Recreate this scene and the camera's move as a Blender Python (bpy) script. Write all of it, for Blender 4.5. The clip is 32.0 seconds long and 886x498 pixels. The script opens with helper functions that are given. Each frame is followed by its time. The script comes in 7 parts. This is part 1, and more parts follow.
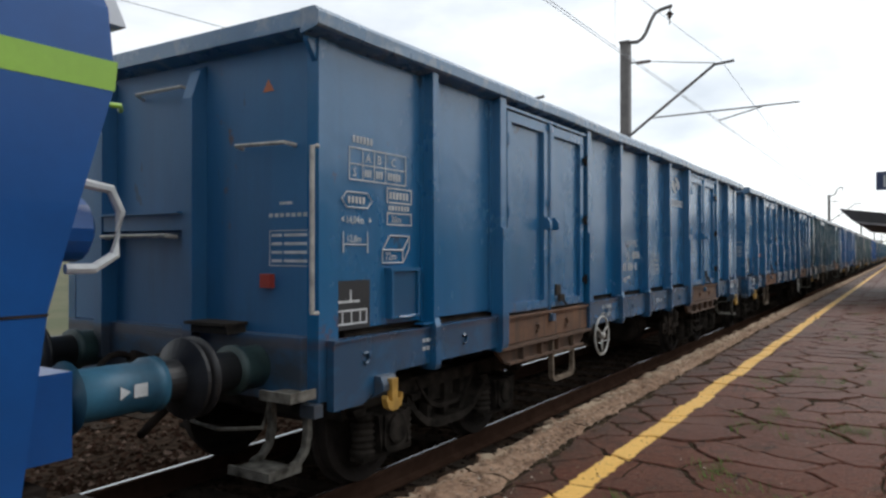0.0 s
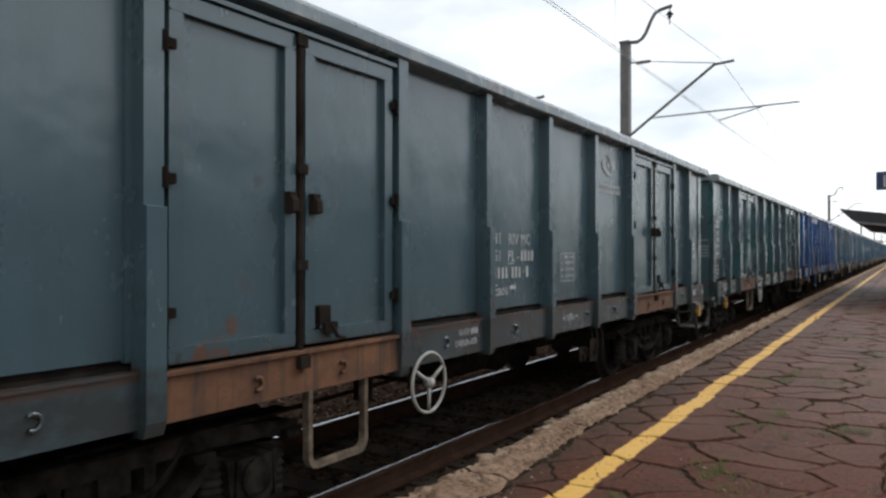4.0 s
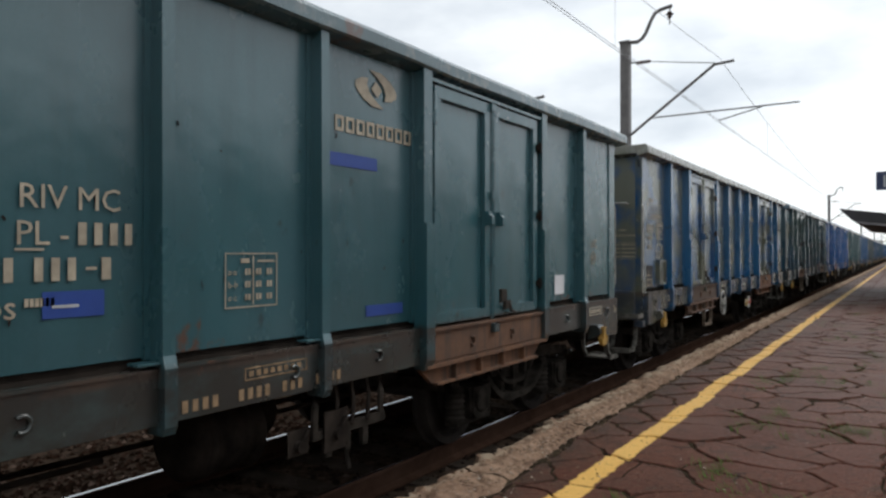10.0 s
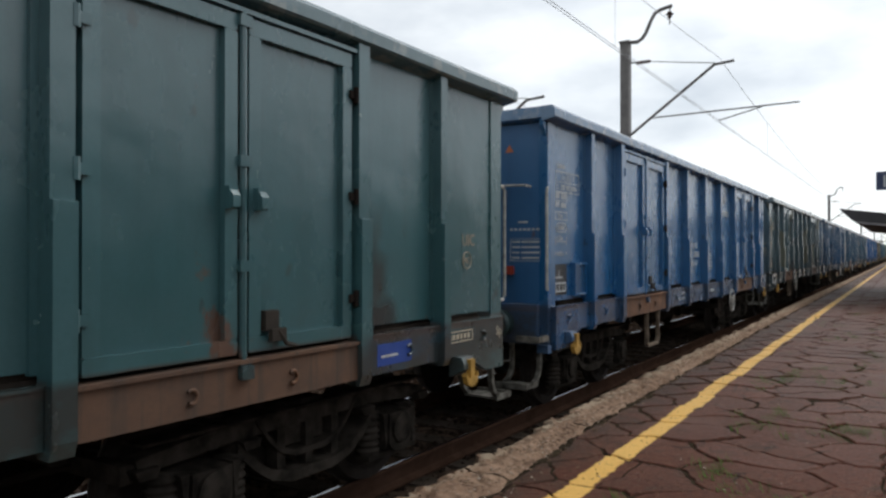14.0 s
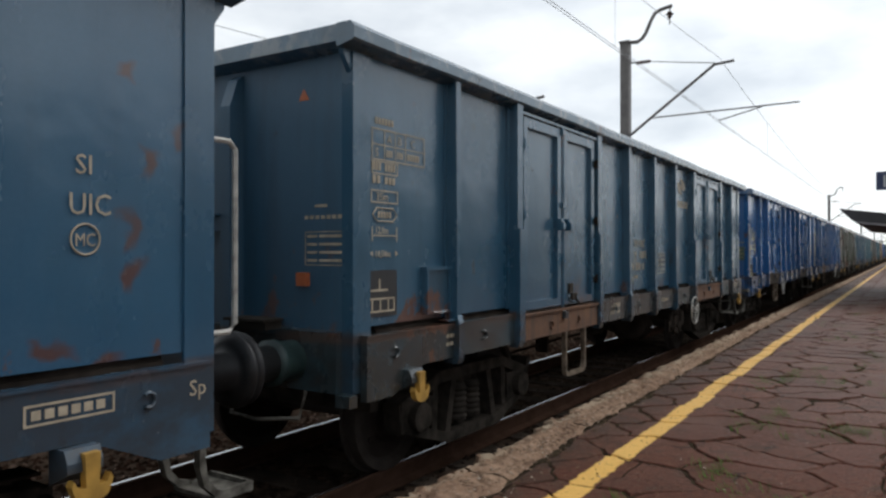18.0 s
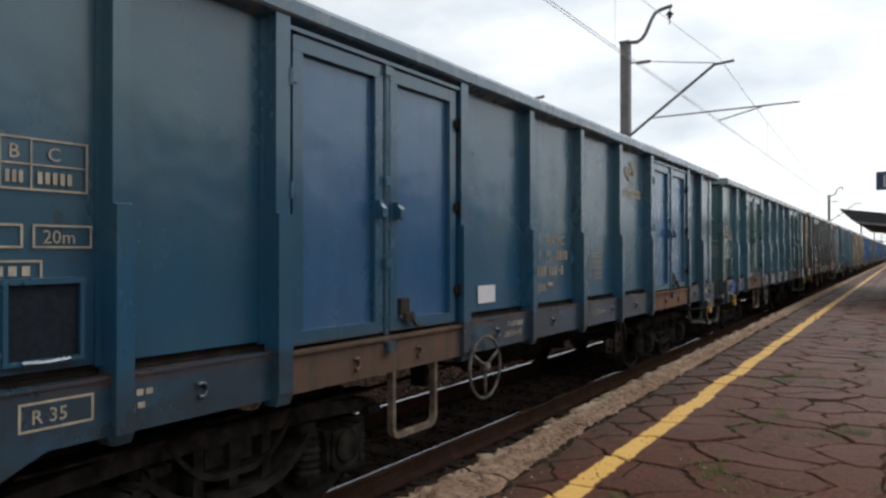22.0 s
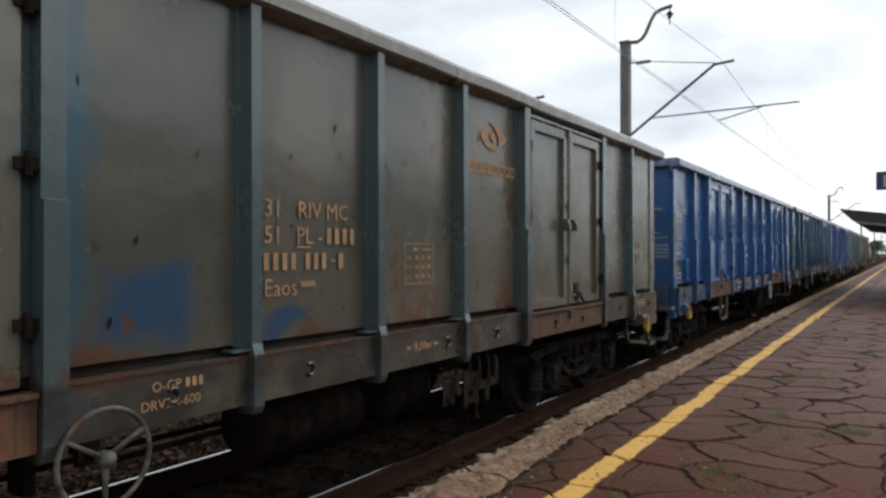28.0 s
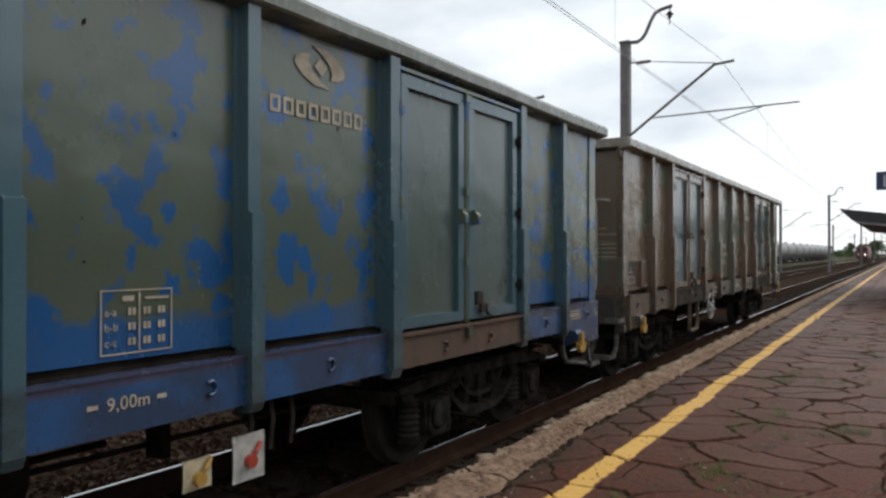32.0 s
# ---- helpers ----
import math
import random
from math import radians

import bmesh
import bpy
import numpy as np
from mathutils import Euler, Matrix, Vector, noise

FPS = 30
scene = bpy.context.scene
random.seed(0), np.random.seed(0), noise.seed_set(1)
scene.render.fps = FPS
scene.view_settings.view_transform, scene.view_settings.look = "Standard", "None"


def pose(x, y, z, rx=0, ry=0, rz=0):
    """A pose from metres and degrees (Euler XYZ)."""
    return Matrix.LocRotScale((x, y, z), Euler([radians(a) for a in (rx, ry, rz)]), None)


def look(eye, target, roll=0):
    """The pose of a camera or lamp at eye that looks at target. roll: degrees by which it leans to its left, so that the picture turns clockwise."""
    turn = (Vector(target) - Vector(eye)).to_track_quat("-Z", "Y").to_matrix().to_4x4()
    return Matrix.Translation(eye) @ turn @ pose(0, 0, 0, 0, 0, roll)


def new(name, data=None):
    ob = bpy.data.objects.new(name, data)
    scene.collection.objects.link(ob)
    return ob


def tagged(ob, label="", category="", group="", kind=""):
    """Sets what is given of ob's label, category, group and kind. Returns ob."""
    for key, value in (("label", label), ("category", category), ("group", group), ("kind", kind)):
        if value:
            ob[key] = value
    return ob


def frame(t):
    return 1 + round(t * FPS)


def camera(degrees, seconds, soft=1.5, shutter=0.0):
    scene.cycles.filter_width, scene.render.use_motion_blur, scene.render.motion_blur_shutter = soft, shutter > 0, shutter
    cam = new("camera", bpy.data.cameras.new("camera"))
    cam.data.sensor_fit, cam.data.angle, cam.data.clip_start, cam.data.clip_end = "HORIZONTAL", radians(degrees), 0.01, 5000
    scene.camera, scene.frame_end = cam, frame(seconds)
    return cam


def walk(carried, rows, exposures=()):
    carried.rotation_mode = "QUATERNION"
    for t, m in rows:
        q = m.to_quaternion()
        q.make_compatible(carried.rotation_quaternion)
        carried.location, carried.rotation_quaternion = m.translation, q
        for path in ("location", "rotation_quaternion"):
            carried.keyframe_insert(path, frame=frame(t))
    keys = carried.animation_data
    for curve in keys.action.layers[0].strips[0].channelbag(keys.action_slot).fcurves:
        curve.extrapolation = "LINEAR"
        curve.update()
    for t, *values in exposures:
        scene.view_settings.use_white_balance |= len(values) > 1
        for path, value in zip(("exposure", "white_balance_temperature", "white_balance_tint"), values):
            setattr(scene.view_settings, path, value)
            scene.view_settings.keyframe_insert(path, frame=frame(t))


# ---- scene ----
cam = camera(62.9, 32.0, soft=2.55)
EYE = (0.0, 0.0, 1.79)
YAW = radians(32.56)
PITCH = radians(0.31)
AIM = (EYE[0] + math.cos(YAW), EYE[1] + math.sin(YAW), EYE[2] + math.tan(PITCH))
walk(cam, [(0.0, look(EYE, AIM)), (32.0, look(EYE, AIM))], exposures=((0.0, 0.36), (8.1, 0.36), (8.9, 0.22), (32.0, 0.22)))

# ---- sky and sun: a bright overcast day ----
SUN_ELEV, SUN_ROT = radians(46), radians(122)
world = bpy.data.worlds.new("sky")
scene.world = world
world.use_nodes = True


def sky_nodes():
    nt = world.node_tree
    nt.nodes.clear()
    out = nt.nodes.new("ShaderNodeOutputWorld")
    bg = nt.nodes.new("ShaderNodeBackground")
    sky = nt.nodes.new("ShaderNodeTexSky")
    sky.sky_type = 'NISHITA'
    sky.sun_disc = False
    sky.sun_elevation, sky.sun_rotation = SUN_ELEV, SUN_ROT
    dim = nt.nodes.new("ShaderNodeVectorMath")
    dim.operation = 'SCALE'
    dim.inputs["Scale"].default_value = 0.085
    nt.links.new(sky.outputs[0], dim.inputs[0])
    tc = nt.nodes.new("ShaderNodeTexCoord")
    mp = nt.nodes.new("ShaderNodeMapping")
    mp.inputs["Scale"].default_value = (1.0, 1.0, 2.6)
    mp.inputs["Location"].default_value = (0.35, 0.1, 0.2)
    nt.links.new(tc.outputs["Generated"], mp.inputs[0])
    n = nt.nodes.new("ShaderNodeTexNoise")
    n.inputs["Scale"].default_value = 2.3
    n.inputs["Detail"].default_value = 6
    n.inputs["Roughness"].default_value = 0.52
    nt.links.new(mp.outputs[0], n.inputs[0])
    ramp = nt.nodes.new("ShaderNodeValToRGB")
    e = ramp.color_ramp.elements
    e[0].position, e[0].color = 0.33, (0.60, 0.66, 0.73, 1)
    e[1].position, e[1].color = 0.53, (1.01, 1.055, 1.085, 1)
    nt.links.new(n.outputs[0], ramp.inputs[0])
    toward = nt.nodes.new("ShaderNodeVectorMath")
    toward.operation = 'DOT_PRODUCT'
    toward.inputs[1].default_value = (math.sin(SUN_ROT), math.cos(SUN_ROT), 0.0)
    nt.links.new(tc.outputs["Generated"], toward.inputs[0])
    glow = nt.nodes.new("ShaderNodeMapRange")
    glow.inputs["From Min"].default_value, glow.inputs["From Max"].default_value = -1.0, 1.0
    glow.inputs["To Min"].default_value, glow.inputs["To Max"].default_value = 0.72, 1.0
    nt.links.new(toward.outputs["Value"], glow.inputs["Value"])
    lit = nt.nodes.new("ShaderNodeVectorMath")
    lit.operation = 'SCALE'
    nt.links.new(ramp.outputs[0], lit.inputs[0])
    nt.links.new(glow.outputs[0], lit.inputs["Scale"])
    mix = nt.nodes.new("ShaderNodeMixRGB")
    mix.inputs[0].default_value = 0.88
    nt.links.new(dim.outputs[0], mix.inputs[1])
    nt.links.new(lit.outputs[0], mix.inputs[2])
    nt.links.new(mix.outputs[0], bg.inputs[0])
    bg.inputs[1].default_value = 1.0
    nt.links.new(bg.outputs[0], out.inputs[0])


sky_nodes()
sun_data = bpy.data.lights.new("sun", 'SUN')
sun_data.energy, sun_data.angle, sun_data.color = 0.88, radians(28), (1.0, 0.97, 0.93)
sun = new("sun", sun_data)
SUN_FROM = (math.sin(SUN_ROT) * math.cos(SUN_ELEV) * 60, math.cos(SUN_ROT) * math.cos(SUN_ELEV) * 60, math.sin(SUN_ELEV) * 60)
sun.matrix_world = look(SUN_FROM, (0, 0, 0))


# ---- materials ----
def node_mat(name):
    m = bpy.data.materials.new(name)
    m.use_nodes = True
    nt = m.node_tree
    b = nt.nodes["Principled BSDF"]
    return m, nt, b


def add_noise(nt, vec, scale, detail=4.0, rough=0.55, stretch=None, shift=(0, 0, 0)):
    if stretch or shift != (0, 0, 0):
        mp = nt.nodes.new("ShaderNodeMapping")
        mp.inputs["Scale"].default_value = stretch or (1, 1, 1)
        mp.inputs["Location"].default_value = shift
        nt.links.new(vec, mp.inputs[0])
        vec = mp.outputs[0]
    n = nt.nodes.new("ShaderNodeTexNoise")
    n.inputs["Scale"].default_value = scale
    n.inputs["Detail"].default_value = detail
    n.inputs["Roughness"].default_value = rough
    nt.links.new(vec, n.inputs["Vector"])
    return n.outputs["Fac"]


def step_ramp(nt, fac, lo, hi):
    r = nt.nodes.new("ShaderNodeMapRange")
    r.inputs["From Min"].default_value, r.inputs["From Max"].default_value = lo, hi
    nt.links.new(fac, r.inputs["Value"])
    return r.outputs[0]


def mixed(nt, fac, a, b, mode='MIX'):
    m = nt.nodes.new("ShaderNodeMixRGB")
    m.blend_type = mode
    for sock, v in ((m.inputs[0], fac), (m.inputs[1], a), (m.inputs[2], b)):
        if isinstance(v, bpy.types.NodeSocket):
            nt.links.new(v, sock)
        elif isinstance(v, (int, float)):
            sock.default_value = v
        else:
            sock.default_value = (*v[:3], 1)
    return m.outputs[0]


def times(nt, a, k):
    m = nt.nodes.new("ShaderNodeMath")
    m.operation = 'MULTIPLY'
    nt.links.new(a, m.inputs[0])
    if isinstance(k, bpy.types.NodeSocket):
        nt.links.new(k, m.inputs[1])
    else:
        m.inputs[1].default_value = k
    return m.outputs[0]


def bumped(nt, b, fac, strength, dist=0.01):
    bp = nt.nodes.new("ShaderNodeBump")
    bp.inputs["Strength"].default_value = strength
    bp.inputs["Distance"].default_value = dist
    nt.links.new(fac, bp.inputs["Height"])
    nt.links.new(bp.outputs[0], b.inputs["Normal"])


def grazing_gloss(nt, b, low, high, start=0.25, end=0.88):
    """More sheen at a flat angle."""
    lw = nt.nodes.new("ShaderNodeLayerWeight")
    lw.inputs["Blend"].default_value = 0.5
    r = nt.nodes.new("ShaderNodeMapRange")
    r.inputs["From Min"].default_value, r.inputs["From Max"].default_value = start, end
    r.inputs["To Min"].default_value, r.inputs["To Max"].default_value = low, high
    nt.links.new(lw.outputs["Facing"], r.inputs["Value"])
    nt.links.new(r.outputs[0], b.inputs["Specular IOR Level"])


def plain(name, col, rough=0.6, metal=0.0, var=0.25, scale=6.0, second=None, bump=0.15, random_tint=0.0):
    """A surface with grain at two scales."""
    m, nt, b = node_mat(name)
    v = nt.nodes.new("ShaderNodeTexCoord").outputs["Object"]
    n1 = add_noise(nt, v, scale)
    n2 = add_noise(nt, v, scale * 9, 3)
    dark = tuple(c * (1 - var) for c in col)
    lite = tuple(min(1, c * (1 + var)) for c in (second or col))
    c = mixed(nt, step_ramp(nt, n1, 0.3, 0.7), dark, lite)
    c = mixed(nt, times(nt, n2, 0.35), c, tuple(x * 0.6 for x in col))
    if random_tint:
        info = nt.nodes.new("ShaderNodeObjectInfo")
        c = mixed(nt, times(nt, info.outputs["Random"], random_tint), c, tuple(x * 0.45 for x in col))
    nt.links.new(c, b.inputs["Base Color"])
    b.inputs["Roughness"].default_value = rough
    b.inputs["Metallic"].default_value = metal
    b.inputs["Specular IOR Level"].default_value = 0.0 if rough >= 0.85 else 0.12 if rough >= 0.75 else 0.5
    bumped(nt, b, n2, bump, 0.004)
    return m


def soft_patch(nt, warped, x0, x1, z0, z1, soft):
    """A mask over a stretch of the side, with an uneven edge."""
    mp = nt.nodes.new("ShaderNodeMapping")
    rx, rz = (x1 - x0) / 2, (z1 - z0) / 2
    mp.inputs["Scale"].default_value = (1 / rx, 0.0, 1 / rz)
    mp.inputs["Location"].default_value = (-(x0 + x1) / 2 / rx, 0.0, -(z0 + z1) / 2 / rz)
    nt.links.new(warped, mp.inputs[0])
    ab = nt.nodes.new("ShaderNodeVectorMath")
    ab.operation = 'ABSOLUTE'
    nt.links.new(mp.outputs[0], ab.inputs[0])
    sep = nt.nodes.new("ShaderNodeSeparateXYZ")
    nt.links.new(ab.outputs[0], sep.inputs[0])
    mx = nt.nodes.new("ShaderNodeMath")
    mx.operation = 'SMOOTH_MAX'
    mx.inputs[2].default_value = 0.4
    nt.links.new(sep.outputs["X"], mx.inputs[0])
    nt.links.new(sep.outputs["Z"], mx.inputs[1])
    return step_ramp(nt, mx.outputs[0], 1.0 + soft, 1.0 - soft)


def wagon_paint(name, base, root, second=None, cover=0.0, rust=0.1, fade=0.3, grime=0.4, seed=0.0, patch=1.1, fine=0.5, gloss=0.30, spots=(), bleach_sheen=None, edge=0.02):
    """Worn wagon paint in the wagon's own space: fading, a painted sky sheen above, repainted patches, dirt streaks,
    scuffs and rust.
    """
    m, nt, b = node_mat(name)
    tc = nt.nodes.new("ShaderNodeTexCoord")
    tc.object = root
    v = tc.outputs["Object"]
    info = nt.nodes.new("ShaderNodeObjectInfo")
    sep = nt.nodes.new("ShaderNodeSeparateXYZ")
    nt.links.new(v, sep.inputs[0])
    sh = (seed * 7.3, seed * 3.1, seed * 1.7)
    warm = base[0] > base[2]
    pale = bleach_sheen or tuple(1.2 * x for x in base) if warm else bleach_sheen or tuple(0.66 * c + 0.34 * g for c, g in zip(base, (0.14, 0.20, 0.235)))
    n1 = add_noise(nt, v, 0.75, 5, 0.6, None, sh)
    # paler towards the top: sky reflection put into the colour, over patchy fading
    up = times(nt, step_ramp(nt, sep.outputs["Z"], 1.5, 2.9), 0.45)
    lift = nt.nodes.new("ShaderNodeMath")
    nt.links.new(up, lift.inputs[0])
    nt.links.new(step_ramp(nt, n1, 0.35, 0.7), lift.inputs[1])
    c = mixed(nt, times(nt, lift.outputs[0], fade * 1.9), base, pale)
    wn = nt.nodes.new("ShaderNodeTexNoise")
    wn.inputs["Scale"].default_value = 3.2
    wn.inputs["Detail"].default_value = 5
    nt.links.new(v, wn.inputs["Vector"])
    wob = nt.nodes.new("ShaderNodeVectorMath")
    wob.operation = 'MULTIPLY_ADD'
    nt.links.new(wn.outputs["Color"], wob.inputs[0])
    wob.inputs[1].default_value = (0.36, 0.0, 0.36)
    shifted = nt.nodes.new("ShaderNodeVectorMath")
    shifted.operation = 'SUBTRACT'
    nt.links.new(v, shifted.inputs[0])
    shifted.inputs[1].default_value = (0.18, 0.0, 0.18)
    nt.links.new(shifted.outputs[0], wob.inputs[2])
    if second:
        n2 = add_noise(nt, v, patch, 3, 0.5 * fine + 0.2, (1, 1, 0.8), (sh[1], sh[0], 2))
        t = 0.68 - 0.36 * cover
        c = mixed(nt, step_ramp(nt, n2, t - edge, t + edge), c, second)
    for x0, x1, z0, z1, col, soft in spots:
        c = mixed(nt, times(nt, soft_patch(nt, wob.outputs[0], x0, x1, z0, z1, soft), 0.92), c, col)
    tint = nt.nodes.new("ShaderNodeMapRange")
    tint.inputs["To Min"].default_value, tint.inputs["To Max"].default_value = 1.05, 1.27
    nt.links.new(info.outputs["Random"], tint.inputs["Value"])
    c = mixed(nt, 1.0, c, tint.outputs[0], 'MULTIPLY')
    streak = add_noise(nt, v, 3.0, 4, 0.6, (2.2, 2.2, 0.22), sh)
    c = mixed(nt, times(nt, step_ramp(nt, streak, 0.48, 0.75), grime * 0.55), c, tuple(0.4 * x + 0.010 for x in base))
    spill = add_noise(nt, v, 1.7, 5, 0.65, (1, 1, 0.6), (sh[1], sh[2], sh[0]))
    c = mixed(nt, times(nt, step_ramp(nt, spill, 0.55, 0.75), grime * 0.8), c, tuple(0.45 * x + 0.014 for x in base))
    # brown brake dust on the underframe, thickened to paint in the shade down there
    low = step_ramp(nt, sep.outputs["Z"], 1.27, 1.22)
    dust = add_noise(nt, v, 2.4, 5, 0.65, (1, 1, 1.5), sh)
    c = mixed(nt, times(nt, times(nt, low, step_ramp(nt, dust, 0.26, 0.54)), min(0.92, 0.15 + 1.6 * grime)), c, (0.030, 0.028, 0.025))
    # rust line where water lies on the sill's flange
    ledge = times(nt, times(nt, step_ramp(nt, sep.outputs["Z"], 1.175, 1.20), step_ramp(nt, sep.outputs["Z"], 1.27, 1.25)), step_ramp(nt, sep.outputs["Y"], -1.448, -1.440))
    c = mixed(nt, times(nt, times(nt, ledge, step_ramp(nt, dust, 0.62, 0.42)), min(0.85, 0.40 + 2.0 * rust)), c, (0.085, 0.050, 0.034))
    specks = add_noise(nt, v, 9.0, 5, 0.65, (1, 1, 0.7), sh)
    area = add_noise(nt, v, 1.4, 3, 0.5, (1, 1, 0.5), (sh[2], sh[0], sh[1]))
    s2 = nt.nodes.new("ShaderNodeMath")
    s2.operation = 'MULTIPLY_ADD'
    nt.links.new(area, s2.inputs[0])
    s2.inputs[1].default_value = 0.9
    # water stands on the ledge, so the sheets rust first along their foot
    foot = nt.nodes.new("ShaderNodeMath")
    foot.operation = 'MULTIPLY_ADD'
    nt.links.new(times(nt, step_ramp(nt, sep.outputs["Z"], 1.55, 1.28), step_ramp(nt, sep.outputs["Z"], 1.15, 1.28)), foot.inputs[0])
    foot.inputs[1].default_value = min(0.13, 0.03 + 0.6 * rust)
    nt.links.new(times(nt, specks, 0.55), foot.inputs[2])
    nt.links.new(foot.outputs[0], s2.inputs[2])
    t = 1.05 - 0.50 * rust
    rusty = step_ramp(nt, s2.outputs[0], t - 0.03, t + 0.03)
    rn = add_noise(nt, v, 14, 4)
    c = mixed(nt, times(nt, rusty, 0.9), c, mixed(nt, rn, (0.075, 0.030, 0.018), (0.17, 0.080, 0.045)))
    scuff = add_noise(nt, v, 5.5, 3, 0.5, (1.0, 1.0, 0.5), (sh[2], 1.3, sh[0]))
    c = mixed(nt, times(nt, step_ramp(nt, scuff, 0.70, 0.73), 0.55), c, (0.03, 0.03, 0.028))
    grain = add_noise(nt, v, 40, 3)
    c = mixed(nt, times(nt, grain, 0.25), c, tuple(x * 0.5 for x in base))
    nt.links.new(c, b.inputs["Base Color"])
    r = nt.nodes.new("ShaderNodeMapRange")
    r.inputs["To Min"].default_value, r.inputs["To Max"].default_value = gloss - 0.12, gloss + 0.05
    nt.links.new(spill, r.inputs["Value"])
    nt.links.new(r.outputs[0], b.inputs["Roughness"])
    b.inputs["IOR"].default_value = 1.64
    grazing_gloss(nt, b, 0.58, 1.0)
    dents = add_noise(nt, v, 1.6, 3, 0.45, None, sh)
    ripple = add_noise(nt, v, 6.0, 3, 0.5, (1, 1, 0.6), sh)
    relief = nt.nodes.new("ShaderNodeMath")
    relief.operation = 'MULTIPLY_ADD'
    nt.links.new(ripple, relief.inputs[0])
    relief.inputs[1].default_value = 0.12
    nt.links.new(dents, relief.inputs[2])
    bumped(nt, b, relief.outputs[0], 0.38, 0.05)
    return m


BLACK_IRON = plain("sooty_iron", (0.024, 0.020, 0.018), 0.85, 0.0, 0.4, 5, (0.036, 0.029, 0.024))
BOGIE_IRON = plain("brake_dust_iron", (0.020, 0.018, 0.016), 0.85, 0.0, 0.4, 7, (0.046, 0.039, 0.033))
WHEEL_STEEL = plain("wheel_steel", (0.040, 0.033, 0.029), 0.78, 0.0, 0.3, 8)
BUFFER_STEEL = plain("greased_steel", (0.03, 0.03, 0.032), 0.45, 0.4, 0.4, 8)


def rust_mat():
    """Bare rusty sill steel with dark runs and flakes of old paint."""
    m, nt, b = node_mat("rusty_sill")
    v = nt.nodes.new("ShaderNodeTexCoord").outputs["Object"]
    info = nt.nodes.new("ShaderNodeObjectInfo")
    n1 = add_noise(nt, v, 3.0, 5, 0.6, (1, 1, 1.6))
    runs = add_noise(nt, v, 4.0, 4, 0.6, (3.5, 1, 0.3))
    n2 = add_noise(nt, v, 30, 4, 0.6)
    c = mixed(nt, step_ramp(nt, n1, 0.3, 0.7), (0.100, 0.043, 0.022), (0.230, 0.104, 0.048))
    c = mixed(nt, times(nt, step_ramp(nt, runs, 0.5, 0.66), 0.75), c, (0.04, 0.028, 0.022))
    c = mixed(nt, times(nt, step_ramp(nt, n2, 0.5, 0.75), 0.4), c, (0.06, 0.03, 0.02))
    c = mixed(nt, times(nt, info.outputs["Random"], 0.75), c, (0.066, 0.048, 0.037))
    nt.links.new(c, b.inputs["Base Color"])
    b.inputs["Roughness"].default_value = 0.85
    bumped(nt, b, n2, 0.3, 0.004)
    return m


RUST = rust_mat()
DARK_SILL = plain("dark_worn_sill", (0.030, 0.027, 0.024), 0.8, 0.0, 0.4, 3, (0.058, 0.048, 0.039))
WHITE_PAINT = plain("off_white_paint", (0.53, 0.55, 0.56), 0.6, 0.0, 0.25, 9)
WORN_WHITE = plain("dirty_white_paint", (0.40, 0.39, 0.36), 0.6, 0.0, 0.35, 14)
YELLOW_PAINT = plain("yellow_hook_paint", (0.40, 0.23, 0.045), 0.6, 0.0, 0.4, 9)
PLATE_BLACK = plain("black_stencil_panel", (0.022, 0.022, 0.024), 0.6, 0.0, 0.2, 6)
RED_LAMP = plain("red_reflector", (0.38, 0.05, 0.03), 0.4, 0.0, 0.2, 8)
ORANGE_LAMP = plain("orange_reflector", (0.45, 0.13, 0.05), 0.4, 0.0, 0.2, 8)
STEP_GREY = plain("step_plate", (0.045, 0.038, 0.032), 0.8, 0.0, 0.4, 9)
STEP_PALE = plain("worn_pale_step_paint", (0.050, 0.045, 0.038), 0.8, 0.0, 0.45, 11, (0.15, 0.142, 0.125))
STEP_DULL = plain("dull_brown_step_iron", (0.095, 0.068, 0.048), 0.8, 0.0, 0.45, 9, (0.19, 0.15, 0.115))
GREASY_BUFFER = plain("greasy_green_buffer", (0.012, 0.026, 0.026), 0.5, 0.0, 0.4, 6, (0.03, 0.06, 0.06))
TEAL_BUFFER = plain("teal_buffer_paint", (0.022, 0.10, 0.165), 0.5, 0.0, 0.35, 6)
PAPER = plain("white_paper", (0.72, 0.72, 0.74), 0.7, 0.0, 0.06, 9)
SIGN_BLUE = plain("blue_sticker", (0.02, 0.06, 0.28), 0.5, 0.0, 0.1, 9)
GAUZE = plain("dark_vent_gauze", (0.016, 0.022, 0.030), 0.8, 0.0, 0.3, 30)


# ---- mesh helpers ----
def mesh_of(name, bm, mat, smooth=False):
    me = bpy.data.meshes.new(name)
    bm.to_mesh(me)
    bm.free()
    if mat:
        me.materials.append(mat)
    if smooth:
        for p in me.polygons:
            p.use_smooth = True
    return me


def add_box(bm, x0, x1, y0, y1, z0, z1):
    vs = [bm.verts.new(p) for p in ((x0, y0, z0), (x1, y0, z0), (x1, y1, z0), (x0, y1, z0),
                                    (x0, y0, z1), (x1, y0, z1), (x1, y1, z1), (x0, y1, z1))]
    for f in ((3, 2, 1, 0), (4, 5, 6, 7), (0, 1, 5, 4), (1, 2, 6, 5), (2, 3, 7, 6), (3, 0, 4, 7)):
        bm.faces.new([vs[i] for i in f])


